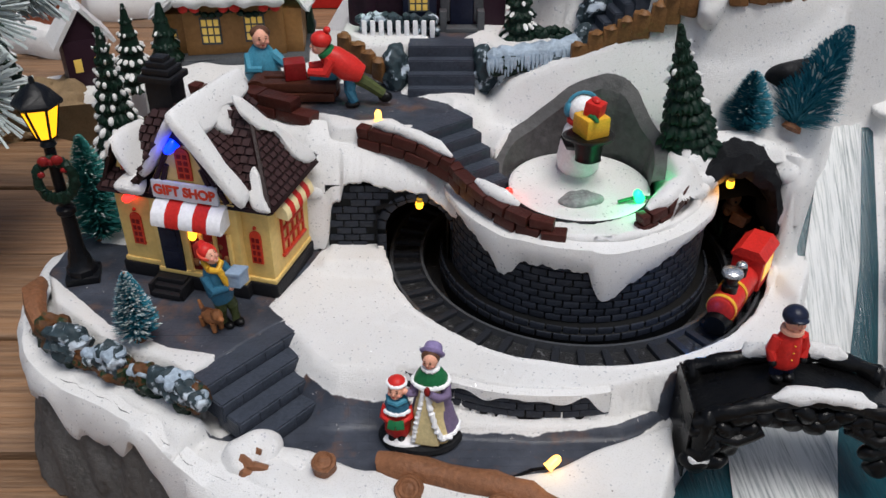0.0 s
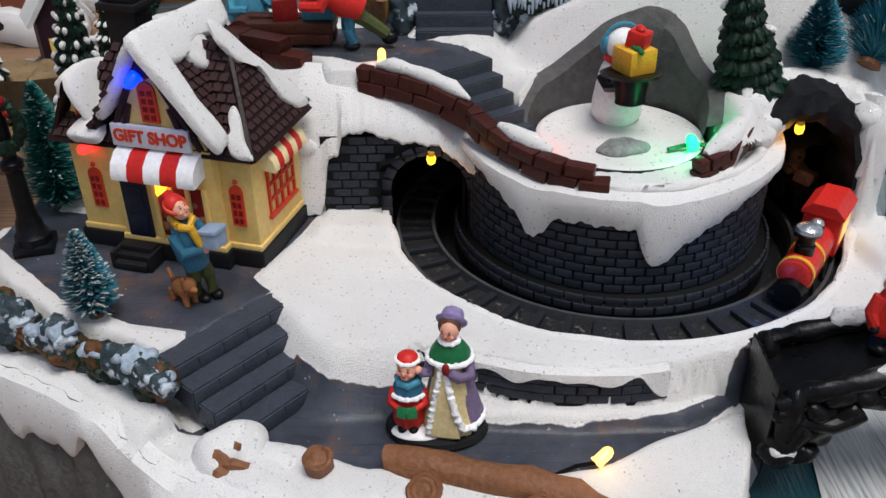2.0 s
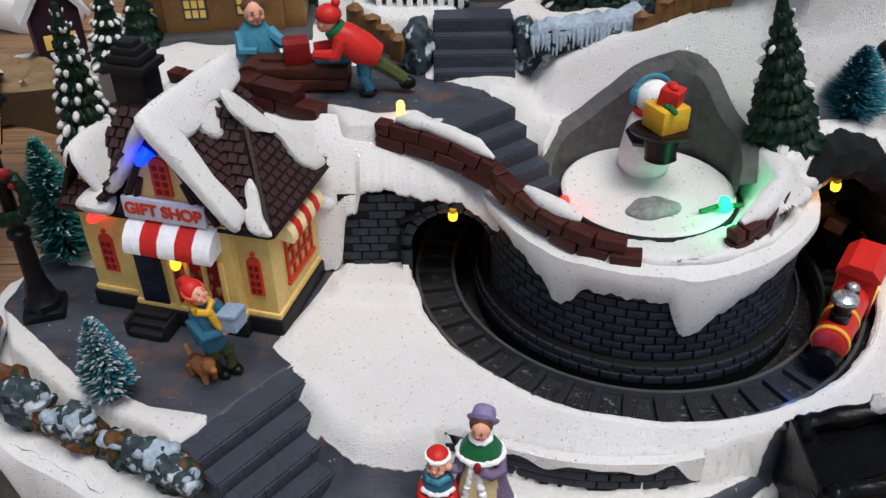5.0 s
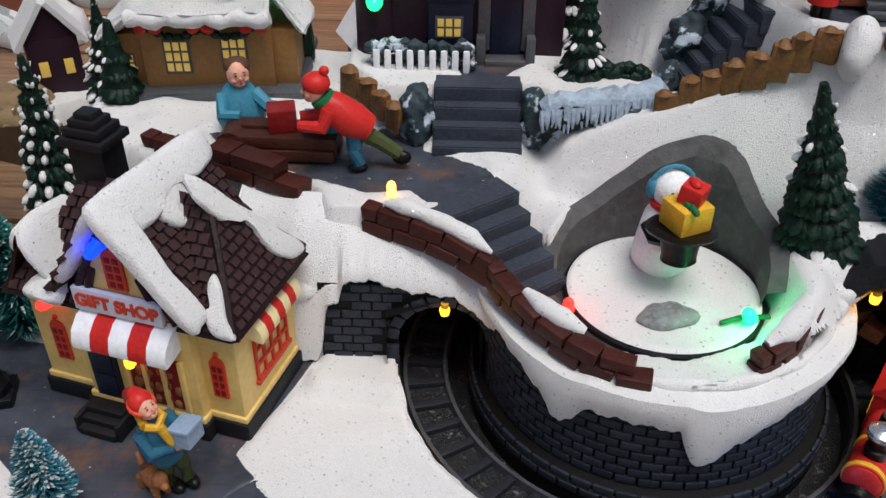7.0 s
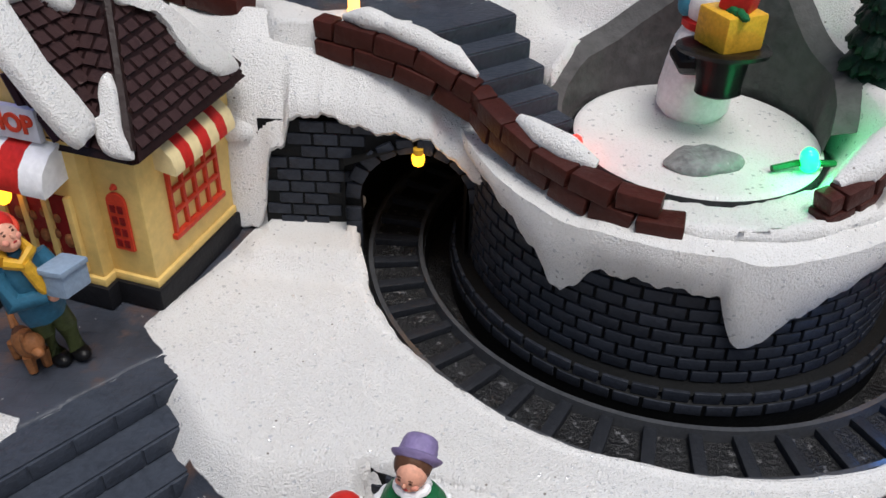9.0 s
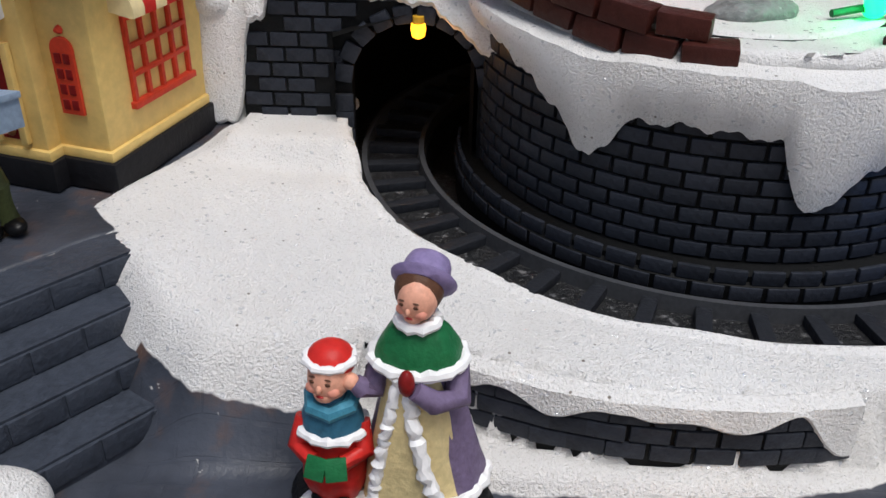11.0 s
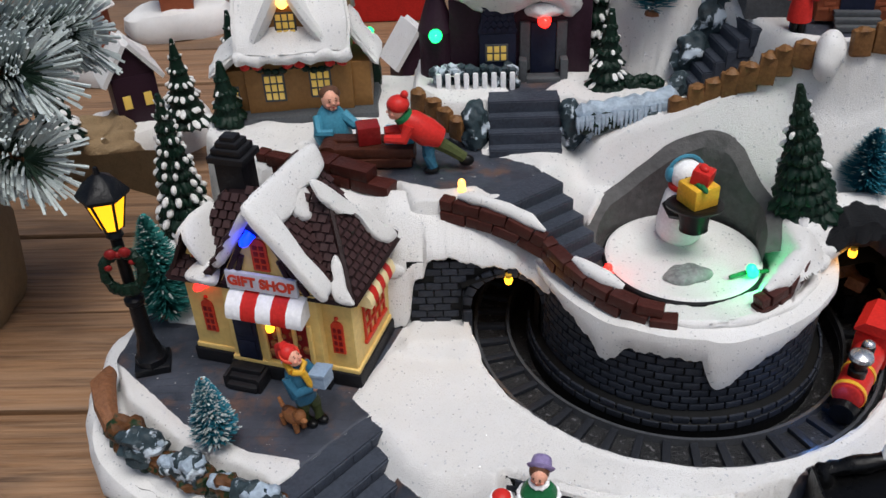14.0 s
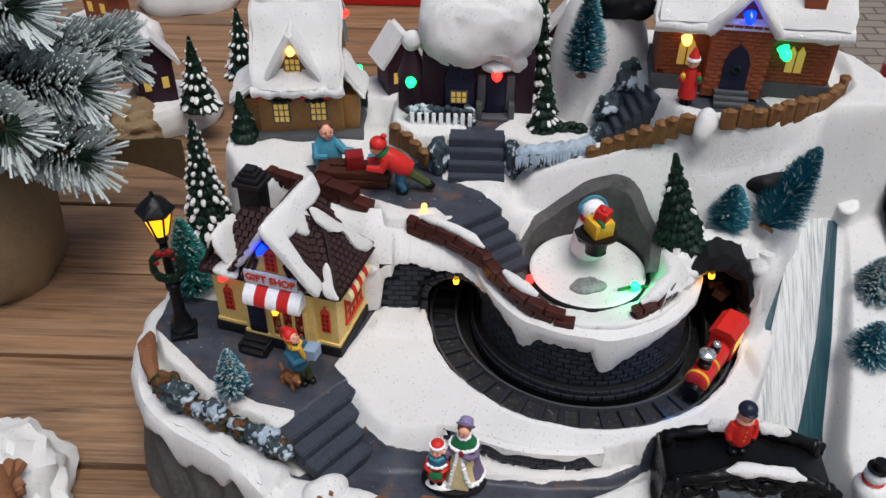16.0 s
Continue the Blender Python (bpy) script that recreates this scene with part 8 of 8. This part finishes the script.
def brick_house():
    h = thing("brick_house", 8.9, 38.9, 17.35, -7, "orange brick toy house with snow roof and blue door", "toy house")
    W = 8.6
    bm = bmesh.new()
    box(bm, W + 0.3, 3.6, 0.9, at(W / 2, 1.7, 0.4), 0.06)
    part("plinth", bm, GREYTRIM, h, "grey green plinth")
    bm = bmesh.new()
    box(bm, W, 3.4, 3.4, at(W / 2, 1.7, 2.2), 0.05)
    wall_ = part("wall", bm, HOUSEBRICK, h, "orange brick walls")
    bm = bmesh.new()
    box(bm, 2.9, 0.9, 3.6, at(3.85, -0.2, 1.9), 0.05)
    prism(bm, [(-1.45, 0), (1.45, 0), (0, 1.9)], -0.6, 0.55, at(3.85, -0.1, 3.65, 90))
    porch = part("porch", bm, HOUSEBRICK, h, "gabled brick porch")
    bm = bmesh.new()
    box(bm, 0.42, 0.05, 0.17, None, 0.02)
    b0 = part("brick", bm, HOUSEBRICK, wall_)
    b0.matrix_basis = pose(0.3 * CM, -0.02 * CM, 1.0 * CM)
    for r in range(13):
        for c in range(19):
            x_ = 0.25 + (c + 0.5 * (r % 2)) * 0.46
            if 2.3 < x_ < 5.4 or x_ > W - 0.2:
                continue
            o = b0.copy()
            scene.collection.objects.link(o)
            o.matrix_basis = pose(x_ * CM, -0.02 * CM, (1.0 + r * 0.21) * CM)
    for r in range(18):
        for c in range(6):
            x_ = 2.62 + (c + 0.5 * (r % 2)) * 0.46
            z_ = 0.6 + r * 0.21
            if abs(x_ - 3.85) < 0.75 and z_ < 2.9 or x_ > 5.15 or abs(x_ - 3.85) > 1.4 - max(0, z_ - 3.6) * 0.75:
                continue
            o = b0.copy()
            scene.collection.objects.link(o)
            o.parent = porch
            o.matrix_basis = pose(x_ * CM, -0.67 * CM, z_ * CM)
    bm = bmesh.new()
    n = 10
    w_, hh = 1.25, 2.5
    poly = [(-w_ / 2, 0), (w_ / 2, 0), (w_ / 2, hh * 0.6), (w_ * 0.36, hh * 0.82), (0, hh), (-w_ * 0.36, hh * 0.82), (-w_ / 2, hh * 0.6)]
    prism(bm, poly, 0, 0.12, at(3.85, -0.64, 0.55, 90))
    door = part("door", bm, NAVY, h, "dark blue pointed door")
    bm = bmesh.new()
    for k in range(9):
        a = 2 * math.pi * k / 9
        ball(bm, 0.09, at(3.85 + 0.18 * math.cos(a), -0.8, 1.75 + 0.18 * math.sin(a)), seg=6)
    part("wreath", bm, LEAF, door)
    bm = bmesh.new()
    for k in range(3):
        box(bm, 1.7, 0.32, 0.22, at(3.85, -0.85 - 0.28 * k, 0.5 - 0.2 * k), 0.03)
    part("door_steps", bm, GREYTRIM, h, "grey door steps")
    for xx in (1.4, 6.7):
        for s_ in (-1, 1):
            bm = bmesh.new()
            prism(bm, [(-0.18, 0), (0.18, 0), (0.18, 1.1), (0, 1.4), (-0.18, 1.1)], 0, 0.1, at(xx + s_ * 0.22, -0.03, 1.5, 90))
            part("window", bm, LED["window"], h, "narrow pointed yellow window")
    bm = bmesh.new()
    snow_blanket(h, [(-0.4, -0.5, 3.6), (W + 0.3, -0.5, 3.6), (W + 0.3, 1.8, 6.6), (-0.4, 1.8, 6.6)], 0.55)
    snow_blanket(h, [(W + 0.3, 3.9, 3.6), (-0.4, 3.9, 3.6), (-0.4, 1.8, 6.6), (W + 0.3, 1.8, 6.6)], 0.5)
    for s_ in (-1, 1):
        tube(bm, [(3.85, -0.85, 5.75), (3.85 + s_ * 0.9, -0.85, 4.65), (3.85 + s_ * 1.75, -0.75, 3.65)], [0.3, 0.3, 0.28], 10)
    tube(bm, [(-0.4, -0.55, 3.75), (1.2, -0.6, 3.7), (2.4, -0.6, 3.8)], 0.36, 10)
    tube(bm, [(5.3, -0.6, 3.8), (7.2, -0.6, 3.7), (W + 0.3, -0.55, 3.75)], 0.36, 10)
    bmesh.ops.subdivide_edges(bm, edges=list(bm.edges), cuts=2, use_grid_fill=True)
    rough(bm, 0.16, 0.6)
    part("eave_snow", bm, SNOW, h, "thick white snow along the eaves")
    bm = bmesh.new()
    box(bm, 1.0, 0.9, 1.4, at(6.9, 0.2, 5.6), 0.05)
    part("dormer", bm, HOUSEBRICK, h)
    led(h, "warm", at(1.25, -0.35, 3.05, 110), 0.24, 0.5)
    led(h, "green", at(5.9, -0.35, 2.9, 120, 0, 20), 0.26, 0.75)
    led(h, "blue", at(3.85, -0.95, 4.75, 120), 0.26, 0.6)


brick_house()


# ---- fences of upright planks ----
def plank_fence(pts, label, width=0.72, hgt=1.15):
    root = thing("plank_fence", 0, 0, 0, label=label, category="fence")
    pts = [Vector(p) for p in pts]
    total = sum((b - a).length for a, b in zip(pts, pts[1:]))
    n = max(2, round(total / width))
    for k in range(n):
        s = (k + 0.5) / n * total
        for a, b in zip(pts, pts[1:]):
            L_ = (b - a).length
            if s <= L_:
                break
            s -= L_
        p, d_ = a.lerp(b, min(1, s / L_)), (b - a).normalized()
        bm = bmesh.new()
        hh = hgt * random.uniform(0.85, 1.12)
        box(bm, width * 1.02, 0.34, hh, at(0, 0, hh / 2), 0.12)
        cone(bm, width * 0.42, width * 0.2, 0.16, at(random.uniform(-0.1, 0.1), 0, hh - 0.05), 8)
        rough(bm, 0.12, 0.4, k * 2.0)
        o = part("plank", bm, FENCE, root)
        o.matrix_basis = pose(p.x * CM, p.y * CM, (p.z - 0.2) * CM, 0, random.uniform(-4, 4), math.degrees(math.atan2(d_.y, d_.x)))
    return root


plank_fence([(5.7, 36.75, 13.95), (7.5, 36.6, 14.9), (9.2, 36.2, 15.9), (10.5, 35.9, 16.8)], "ochre plank fence climbing the snow slope")
plank_fence([(11.8, 35.55, 17.15), (14.0, 35.55, 17.3), (16.0, 36.2, 17.3), (17.6, 37.3, 17.35), (18.7, 38.7, 17.5)], "ochre plank fence before the brick house")
plank_fence([(-4.9, 39.5, 13.4), (-3.9, 38.9, 13.2), (-2.7, 37.8, 12.8)], "ochre plank fence beside the upper steps")


# ---- frosted rocks ----
def frosted_rock(x, y, z, sx_, sy_, sz_, seed):
    bm = bmesh.new()
    bmesh.ops.create_icosphere(bm, subdivisions=4, radius=1.0, matrix=Matrix.Diagonal((sx_, sy_, sz_, 1)))
    rough(bm, 0.4 * min(sx_, sy_), 0.6, seed)
    rough(bm, 0.12, 0.25, seed)
    solid("frosted_rock", bm, HEDGEROCK, x, y, z, seed * 30, "blue grey rock streaked with white frost", "rock", "frosted rocks")


for k, a in enumerate(((-2.15, 38.1, 13.1, 0.65, 0.55, 1.25), (1.95, 38.1, 13.1, 0.65, 0.6, 1.3), (2.9, 37.9, 13.2, 0.75, 0.5, 0.8), (3.9, 37.6, 13.4, 0.8, 0.45, 0.7), (4.9, 37.2, 13.6, 0.75, 0.45, 0.7),
                       (7.1, 40.0, 15.4, 0.8, 0.7, 1.0), (7.9, 40.9, 16.6, 0.9, 0.8, 1.3), (6.5, 38.9, 14.4, 0.6, 0.5, 0.6))):
    frosted_rock(*a, k + 1.0)
stairs("stairs_right", (8.9, 41.2), (9.3, 38.2), 0.45, 0.42, 6, 17.15, "slate grey curved steps up to the brick house", -0.05)


def dark_rock(x, y, z, sx_, sy_, sz_, seed, label):
    bm = bmesh.new()
    bmesh.ops.create_icosphere(bm, subdivisions=4, radius=1.0, matrix=Matrix.Diagonal((sx_, sy_, sz_, 1)))
    rough(bm, 0.5 * min(sx_, sy_), 0.8, seed)
    solid("dark_rock", bm, STONE, x, y, z, 0, label, "rock", "dark rocks")


dark_rock(21.0, 38.4, 13.2, 1.1, 0.9, 1.2, 3, "dark brown rock standing above the stream")
dark_rock(15.1, 34.7, 14.2, 1.6, 0.6, 0.7, 5, "dark rock behind the leaning tree")
dark_rock(7.3, 42.2, 20.6, 1.6, 1.2, 0.9, 8, "dark grey rock on the snow hump")
heap(19.7, 36.9, 12.3, 1.8, 0.8, 0.5, 11, "white snow bridge over the top of the stream")

# low frosted hedge between the upper steps and the fence
fh = thing("frosted_hedge", 0, 0, 0, label="low dark hedge with hanging blue white frost", category="hedge")
rs = random.Random(9)
FH = [(2.0, 37.25), (3.2, 37.3), (4.6, 37.45), (6.2, 37.9)]
bm = bmesh.new()
tube(bm, [(*along(FH, k / 16)[0], 13.75 + 0.35 * k / 16 + rs.uniform(-0.06, 0.06)) for k in range(17)], [0.3] + [rs.uniform(0.5, 0.62) for _ in range(15)] + [0.25], 12)
bmesh.ops.subdivide_edges(bm, edges=list(bm.edges), cuts=1, use_grid_fill=True)
rough(bm, 0.16, 0.35, 2)
part("shrub", bm, LEAF, fh, "dark green shrub")
bm = bmesh.new()
tube(bm, [(*along(FH, k / 16)[0], 14.1 + 0.35 * k / 16 + rs.uniform(-0.05, 0.05)) for k in range(17)], [0.2] + [rs.uniform(0.4, 0.52) for _ in range(15)] + [0.2], 12)
for k in range(26):
    p, dd = along(FH, (k + 0.5) / 26)
    zz = 14.05 + 0.35 * k / 26
    tube(bm, [(p.x, p.y - 0.42, zz + 0.1), (p.x + rs.uniform(-0.05, 0.05), p.y - 0.56, zz - 0.2), (p.x, p.y - 0.58, zz - rs.uniform(0.4, 0.8))], [0.14, rs.uniform(0.07, 0.12), 0.03], 6)
part("frost", bm, FROSTBLUE, fh, "blue white frost hanging in icicles")

# crumpled burlap on the table behind
bm = bmesh.new()
bmesh.ops.create_icosphere(bm, subdivisions=5, radius=1.0, matrix=Matrix.Diagonal((6.5, 3.2, 2.0, 1)))
rough(bm, 1.6, 2.2, 1)
rough(bm, 0.5, 0.7, 4)
solid("burlap_cloth", bm, SACK, -31.0, 60.5, 0.9, 12, "crumpled brown burlap cloth on the wooden table", "cloth")

# small snowman on the far bank
d = Doll()
d.add(FACE, ball, 0.75, at(0, 0, 0.65)).add(FACE, ball, 0.52, at(0, 0, 1.65)).add(RED, lathe, [(0.42, 1.2), (0.52, 1.28), (0.42, 1.36)], None, 14)
d.add(BOOT, lathe, [(0.5, 2.05), (0.5, 2.1), (0.32, 2.12), (0.3, 2.5)], None, 14)
d.done("small_snowman", 17.95, 22.4, 5.6, -30, "small toy snowman with red scarf on the bank", "snowman")

# ---- things behind and beside the landscape ----
def frosted_branch(pts, n, seed, parent):
    rs_ = random.Random(seed)
    pts = [Vector(p) for p in pts]
    bm = bmesh.new()
    tube(bm, pts, [0.35] * (len(pts) - 1) + [0.15], 6)
    part("branch", bm, BROWN, parent)
    vs, fs, ws, wf = [], [], [], []
    for k in range(n):
        t = rs_.random()
        i = min(int(t * (len(pts) - 1)), len(pts) - 2)
        p = pts[i].lerp(pts[i + 1], t * (len(pts) - 1) - i)
        dr = (pts[i + 1] - pts[i]).normalized()
        side = Vector((rs_.gauss(0, 1), rs_.gauss(0, 1), rs_.gauss(0, 1)))
        side = (side - dr * side.dot(dr)).normalized()
        L_ = rs_.uniform(1.8, 3.2)
        q = p + (side * 0.8 + dr * 0.75).normalized() * L_
        w = dr.cross(side).normalized() * 0.05
        u = (q - p).cross(w).normalized() * 0.045
        for (V_, F_, a_, b_, g) in ((vs, fs, p, q, 1.0), (ws, wf, p.lerp(q, 0.55), q + (q - p) * 0.04, 2.0)):
            j = len(V_)
            V_ += [a_ - w * g * 0.6, a_ + w * g * 0.6, a_ + u * g, b_ - w * g, b_ + w * g, b_ + u * g]
            F_ += [(j, j + 1, j + 4, j + 3), (j + 1, j + 2, j + 5, j + 4), (j + 2, j, j + 3, j + 5), (j + 3, j + 4, j + 5)]
    for nm, V_, F_, mt_ in (("needles", vs, fs, NEEDLE), ("frost", ws, wf, FROST)):
        me_ = bpy.data.meshes.new(nm)
        me_.from_pydata([tuple(v * CM) for v in V_], [], F_)
        me_.materials.append(mt_)
        o = tagged(new(nm, me_), kind="stuff")
        o.parent = parent


NEEDLE = paint("grey green needle", (0.035, 0.07, 0.045), 0.6, 0.6, 300, 0.0001)
fir = thing("frosted_fir", 0, 0, 0, label="small artificial fir with frosted needles in a hessian sack", category="tree")
trunk = (-33.5, 44.5)
for k, (ex, ey, ez, sz_) in enumerate(((-23.5, 42.5, 14.5, 12.0), (-23.5, 40.5, 11.0, 9.5), (-25.5, 42.0, 19.5, 16.0), (-26.0, 38.5, 14.0, 12.0), (-27.5, 41.0, 23.0, 20.0), (-22.5, 46.5, 15.0, 13.0), (-25.0, 45.0, 25.0, 22.0), (-29.0, 38.0, 17.5, 15.0))):
    frosted_branch([(trunk[0], trunk[1], sz_), ((trunk[0] + ex) / 2, (trunk[1] + ey) / 2, (sz_ + ez) / 2 + 1.0), (ex, ey, ez)], 1300, k, fir)
bm = bmesh.new()
tube(bm, [(trunk[0], trunk[1], 3), (trunk[0], trunk[1], 24)], [0.9, 0.5], 8)
part("trunk", bm, BROWN, fir)
bm = bmesh.new()
lathe(bm, [(4.6, 0), (5.3, 1.2), (5.5, 4.5), (5.0, 7.5), (4.2, 8.8), (3.8, 9.4), (2.5, 9.0)], at(-33.2, 43.2, 0), 28)
rough(bm, 0.5, 2.0)
part("sack", bm, SACK, fir, "brown hessian sack")
bm = bmesh.new()
vs = []
for i in range(30):
    t = i / 29
    row = []
    for k in range(14):
        s = k / 13
        row.append(bm.verts.new((-36 + 15 * t, 52.5 - 2 * t + 0.5 * math.sin(9 * t), 7.6 - 3.2 * s - 1.5 * t + 0.6 * math.sin(7 * t + 4 * s) - 2.6 * (1 - s) * t * 0.2)))
    vs.append(row)
for a, b in zip(vs, vs[1:]):
    for k in range(13):
        bm.faces.new((a[k], a[k + 1], b[k + 1], b[k]))
bmesh.ops.solidify(bm, geom=list(bm.faces), thickness=0.25)
solid("hessian_cloth", bm, SACK, 0, 0, 0, 0, "crumpled strip of brown hessian cloth", "cloth")


def far_village(x, y, rz, label, wall_mat, tall=7.0):
    v = thing("far_village_house", x, y, 0, rz, label, "toy house")
    v.scale = (0.62, 0.62, 0.62)
    bm = bmesh.new()
    lathe(bm, [(8.5, 0), (9.0, 1.0), (8.6, 3.2), (7.5, 4.0), (3.0, 4.3)], None, 26, 0.6)
    rough(bm, 0.7, 2.5)
    part("snow_base", bm, SNOW, v, "white snow base")
    bm = bmesh.new()
    box(bm, 5.0, 4.5, tall, at(0, 0, 4 + tall / 2), 0.1)
    prism(bm, [(-2.5, 0), (2.5, 0), (0, 3.2)], -2.2, 2.2, at(0, 0, 4 + tall, 90))
    part("wall", bm, wall_mat, v)
    bm = bmesh.new()
    for s_ in (-1, 1):
        slab(bm, [(s_ * 3.2, -2.7 * s_, 3.2 + tall), (s_ * 3.2, 2.7 * s_, 3.2 + tall), (0, 2.7 * s_, 7.6 + tall), (0, -2.7 * s_, 7.6 + tall)], 0.5)
    part("roof_snow", bm, SNOW, v)
    for xx in (-1.2, 1.2):
        bm = bmesh.new()
        box(bm, 0.9, 0.1, 1.6, at(xx, -2.28, 4 + tall * 0.5), 0.03)
        part("window", bm, LED["window"], v, "dim amber window")


far_village(-27, 63, 30, "blurred dark toy house with snow roof behind", PLUM, 6.0)
far_village(-36, 78, -20, "small brown toy house with snow roof behind", HOUSEBRICK, 6.0)
far_village(-31, 88, 15, "orange toy house with snow roof behind", HOUSEBRICK, 7.0)
far_village(-6.5, 66, 25, "dark toy house with pale roof behind the cottages", PLUM, 5.0)
far_village(8.0, 70, -10, "dark toy house with snow roof behind", PLUM, 6.0)
for k, (xx, yy) in enumerate(((-22.5, 60.5), (-31.0, 58.5), (-20.0, 66.0), (0.5, 64.0))):
    resin_pine(xx, yy, 3.0, 6.5, 1.6, 40 + k, "dark snow-tipped toy pine in another village", 0.8, 7)
bm = bmesh.new()
box(bm, 18, 3, 30, at(0, 0, 15), 0.4)
solid("red_box", bm, RED, -14.5, 90, 0, 0, "large plain red box at the back of the table", "box")
heap(-24.0, 24.8, 0.0, 4.2, 3.2, 3.9, 21, "white snow mound of another village on the table")
for k in range(6):
    bm = bmesh.new()
    tube(bm, [(-1.6, 0, 0), (1.6, 0, 0.2)], 0.35, 8, rot(0, 0, 25 * k))
    rough(bm, 0.1, 0.4, k)
    solid("twig", bm, BROWN, -23.4 + 0.3 * k, 22.4 - 0.25 * (k % 3), 3.0 + 0.25 * k, 0, "short brown twig on the snow mound", "twig", "twigs on the mound")
cane = thing("candy_stick", 24.6, 45.0, 0, 0, "red and white candy stick ornament beside the village", "ornament")
for k in range(12):
    bm = bmesh.new()
    tube(bm, [(0, 0, k * 2.0), (0, 0, k * 2.0 + 2.0)], [1.0, 1.0], 12)
    part("stripe", bm, RED if k % 2 else WHITE, cane)
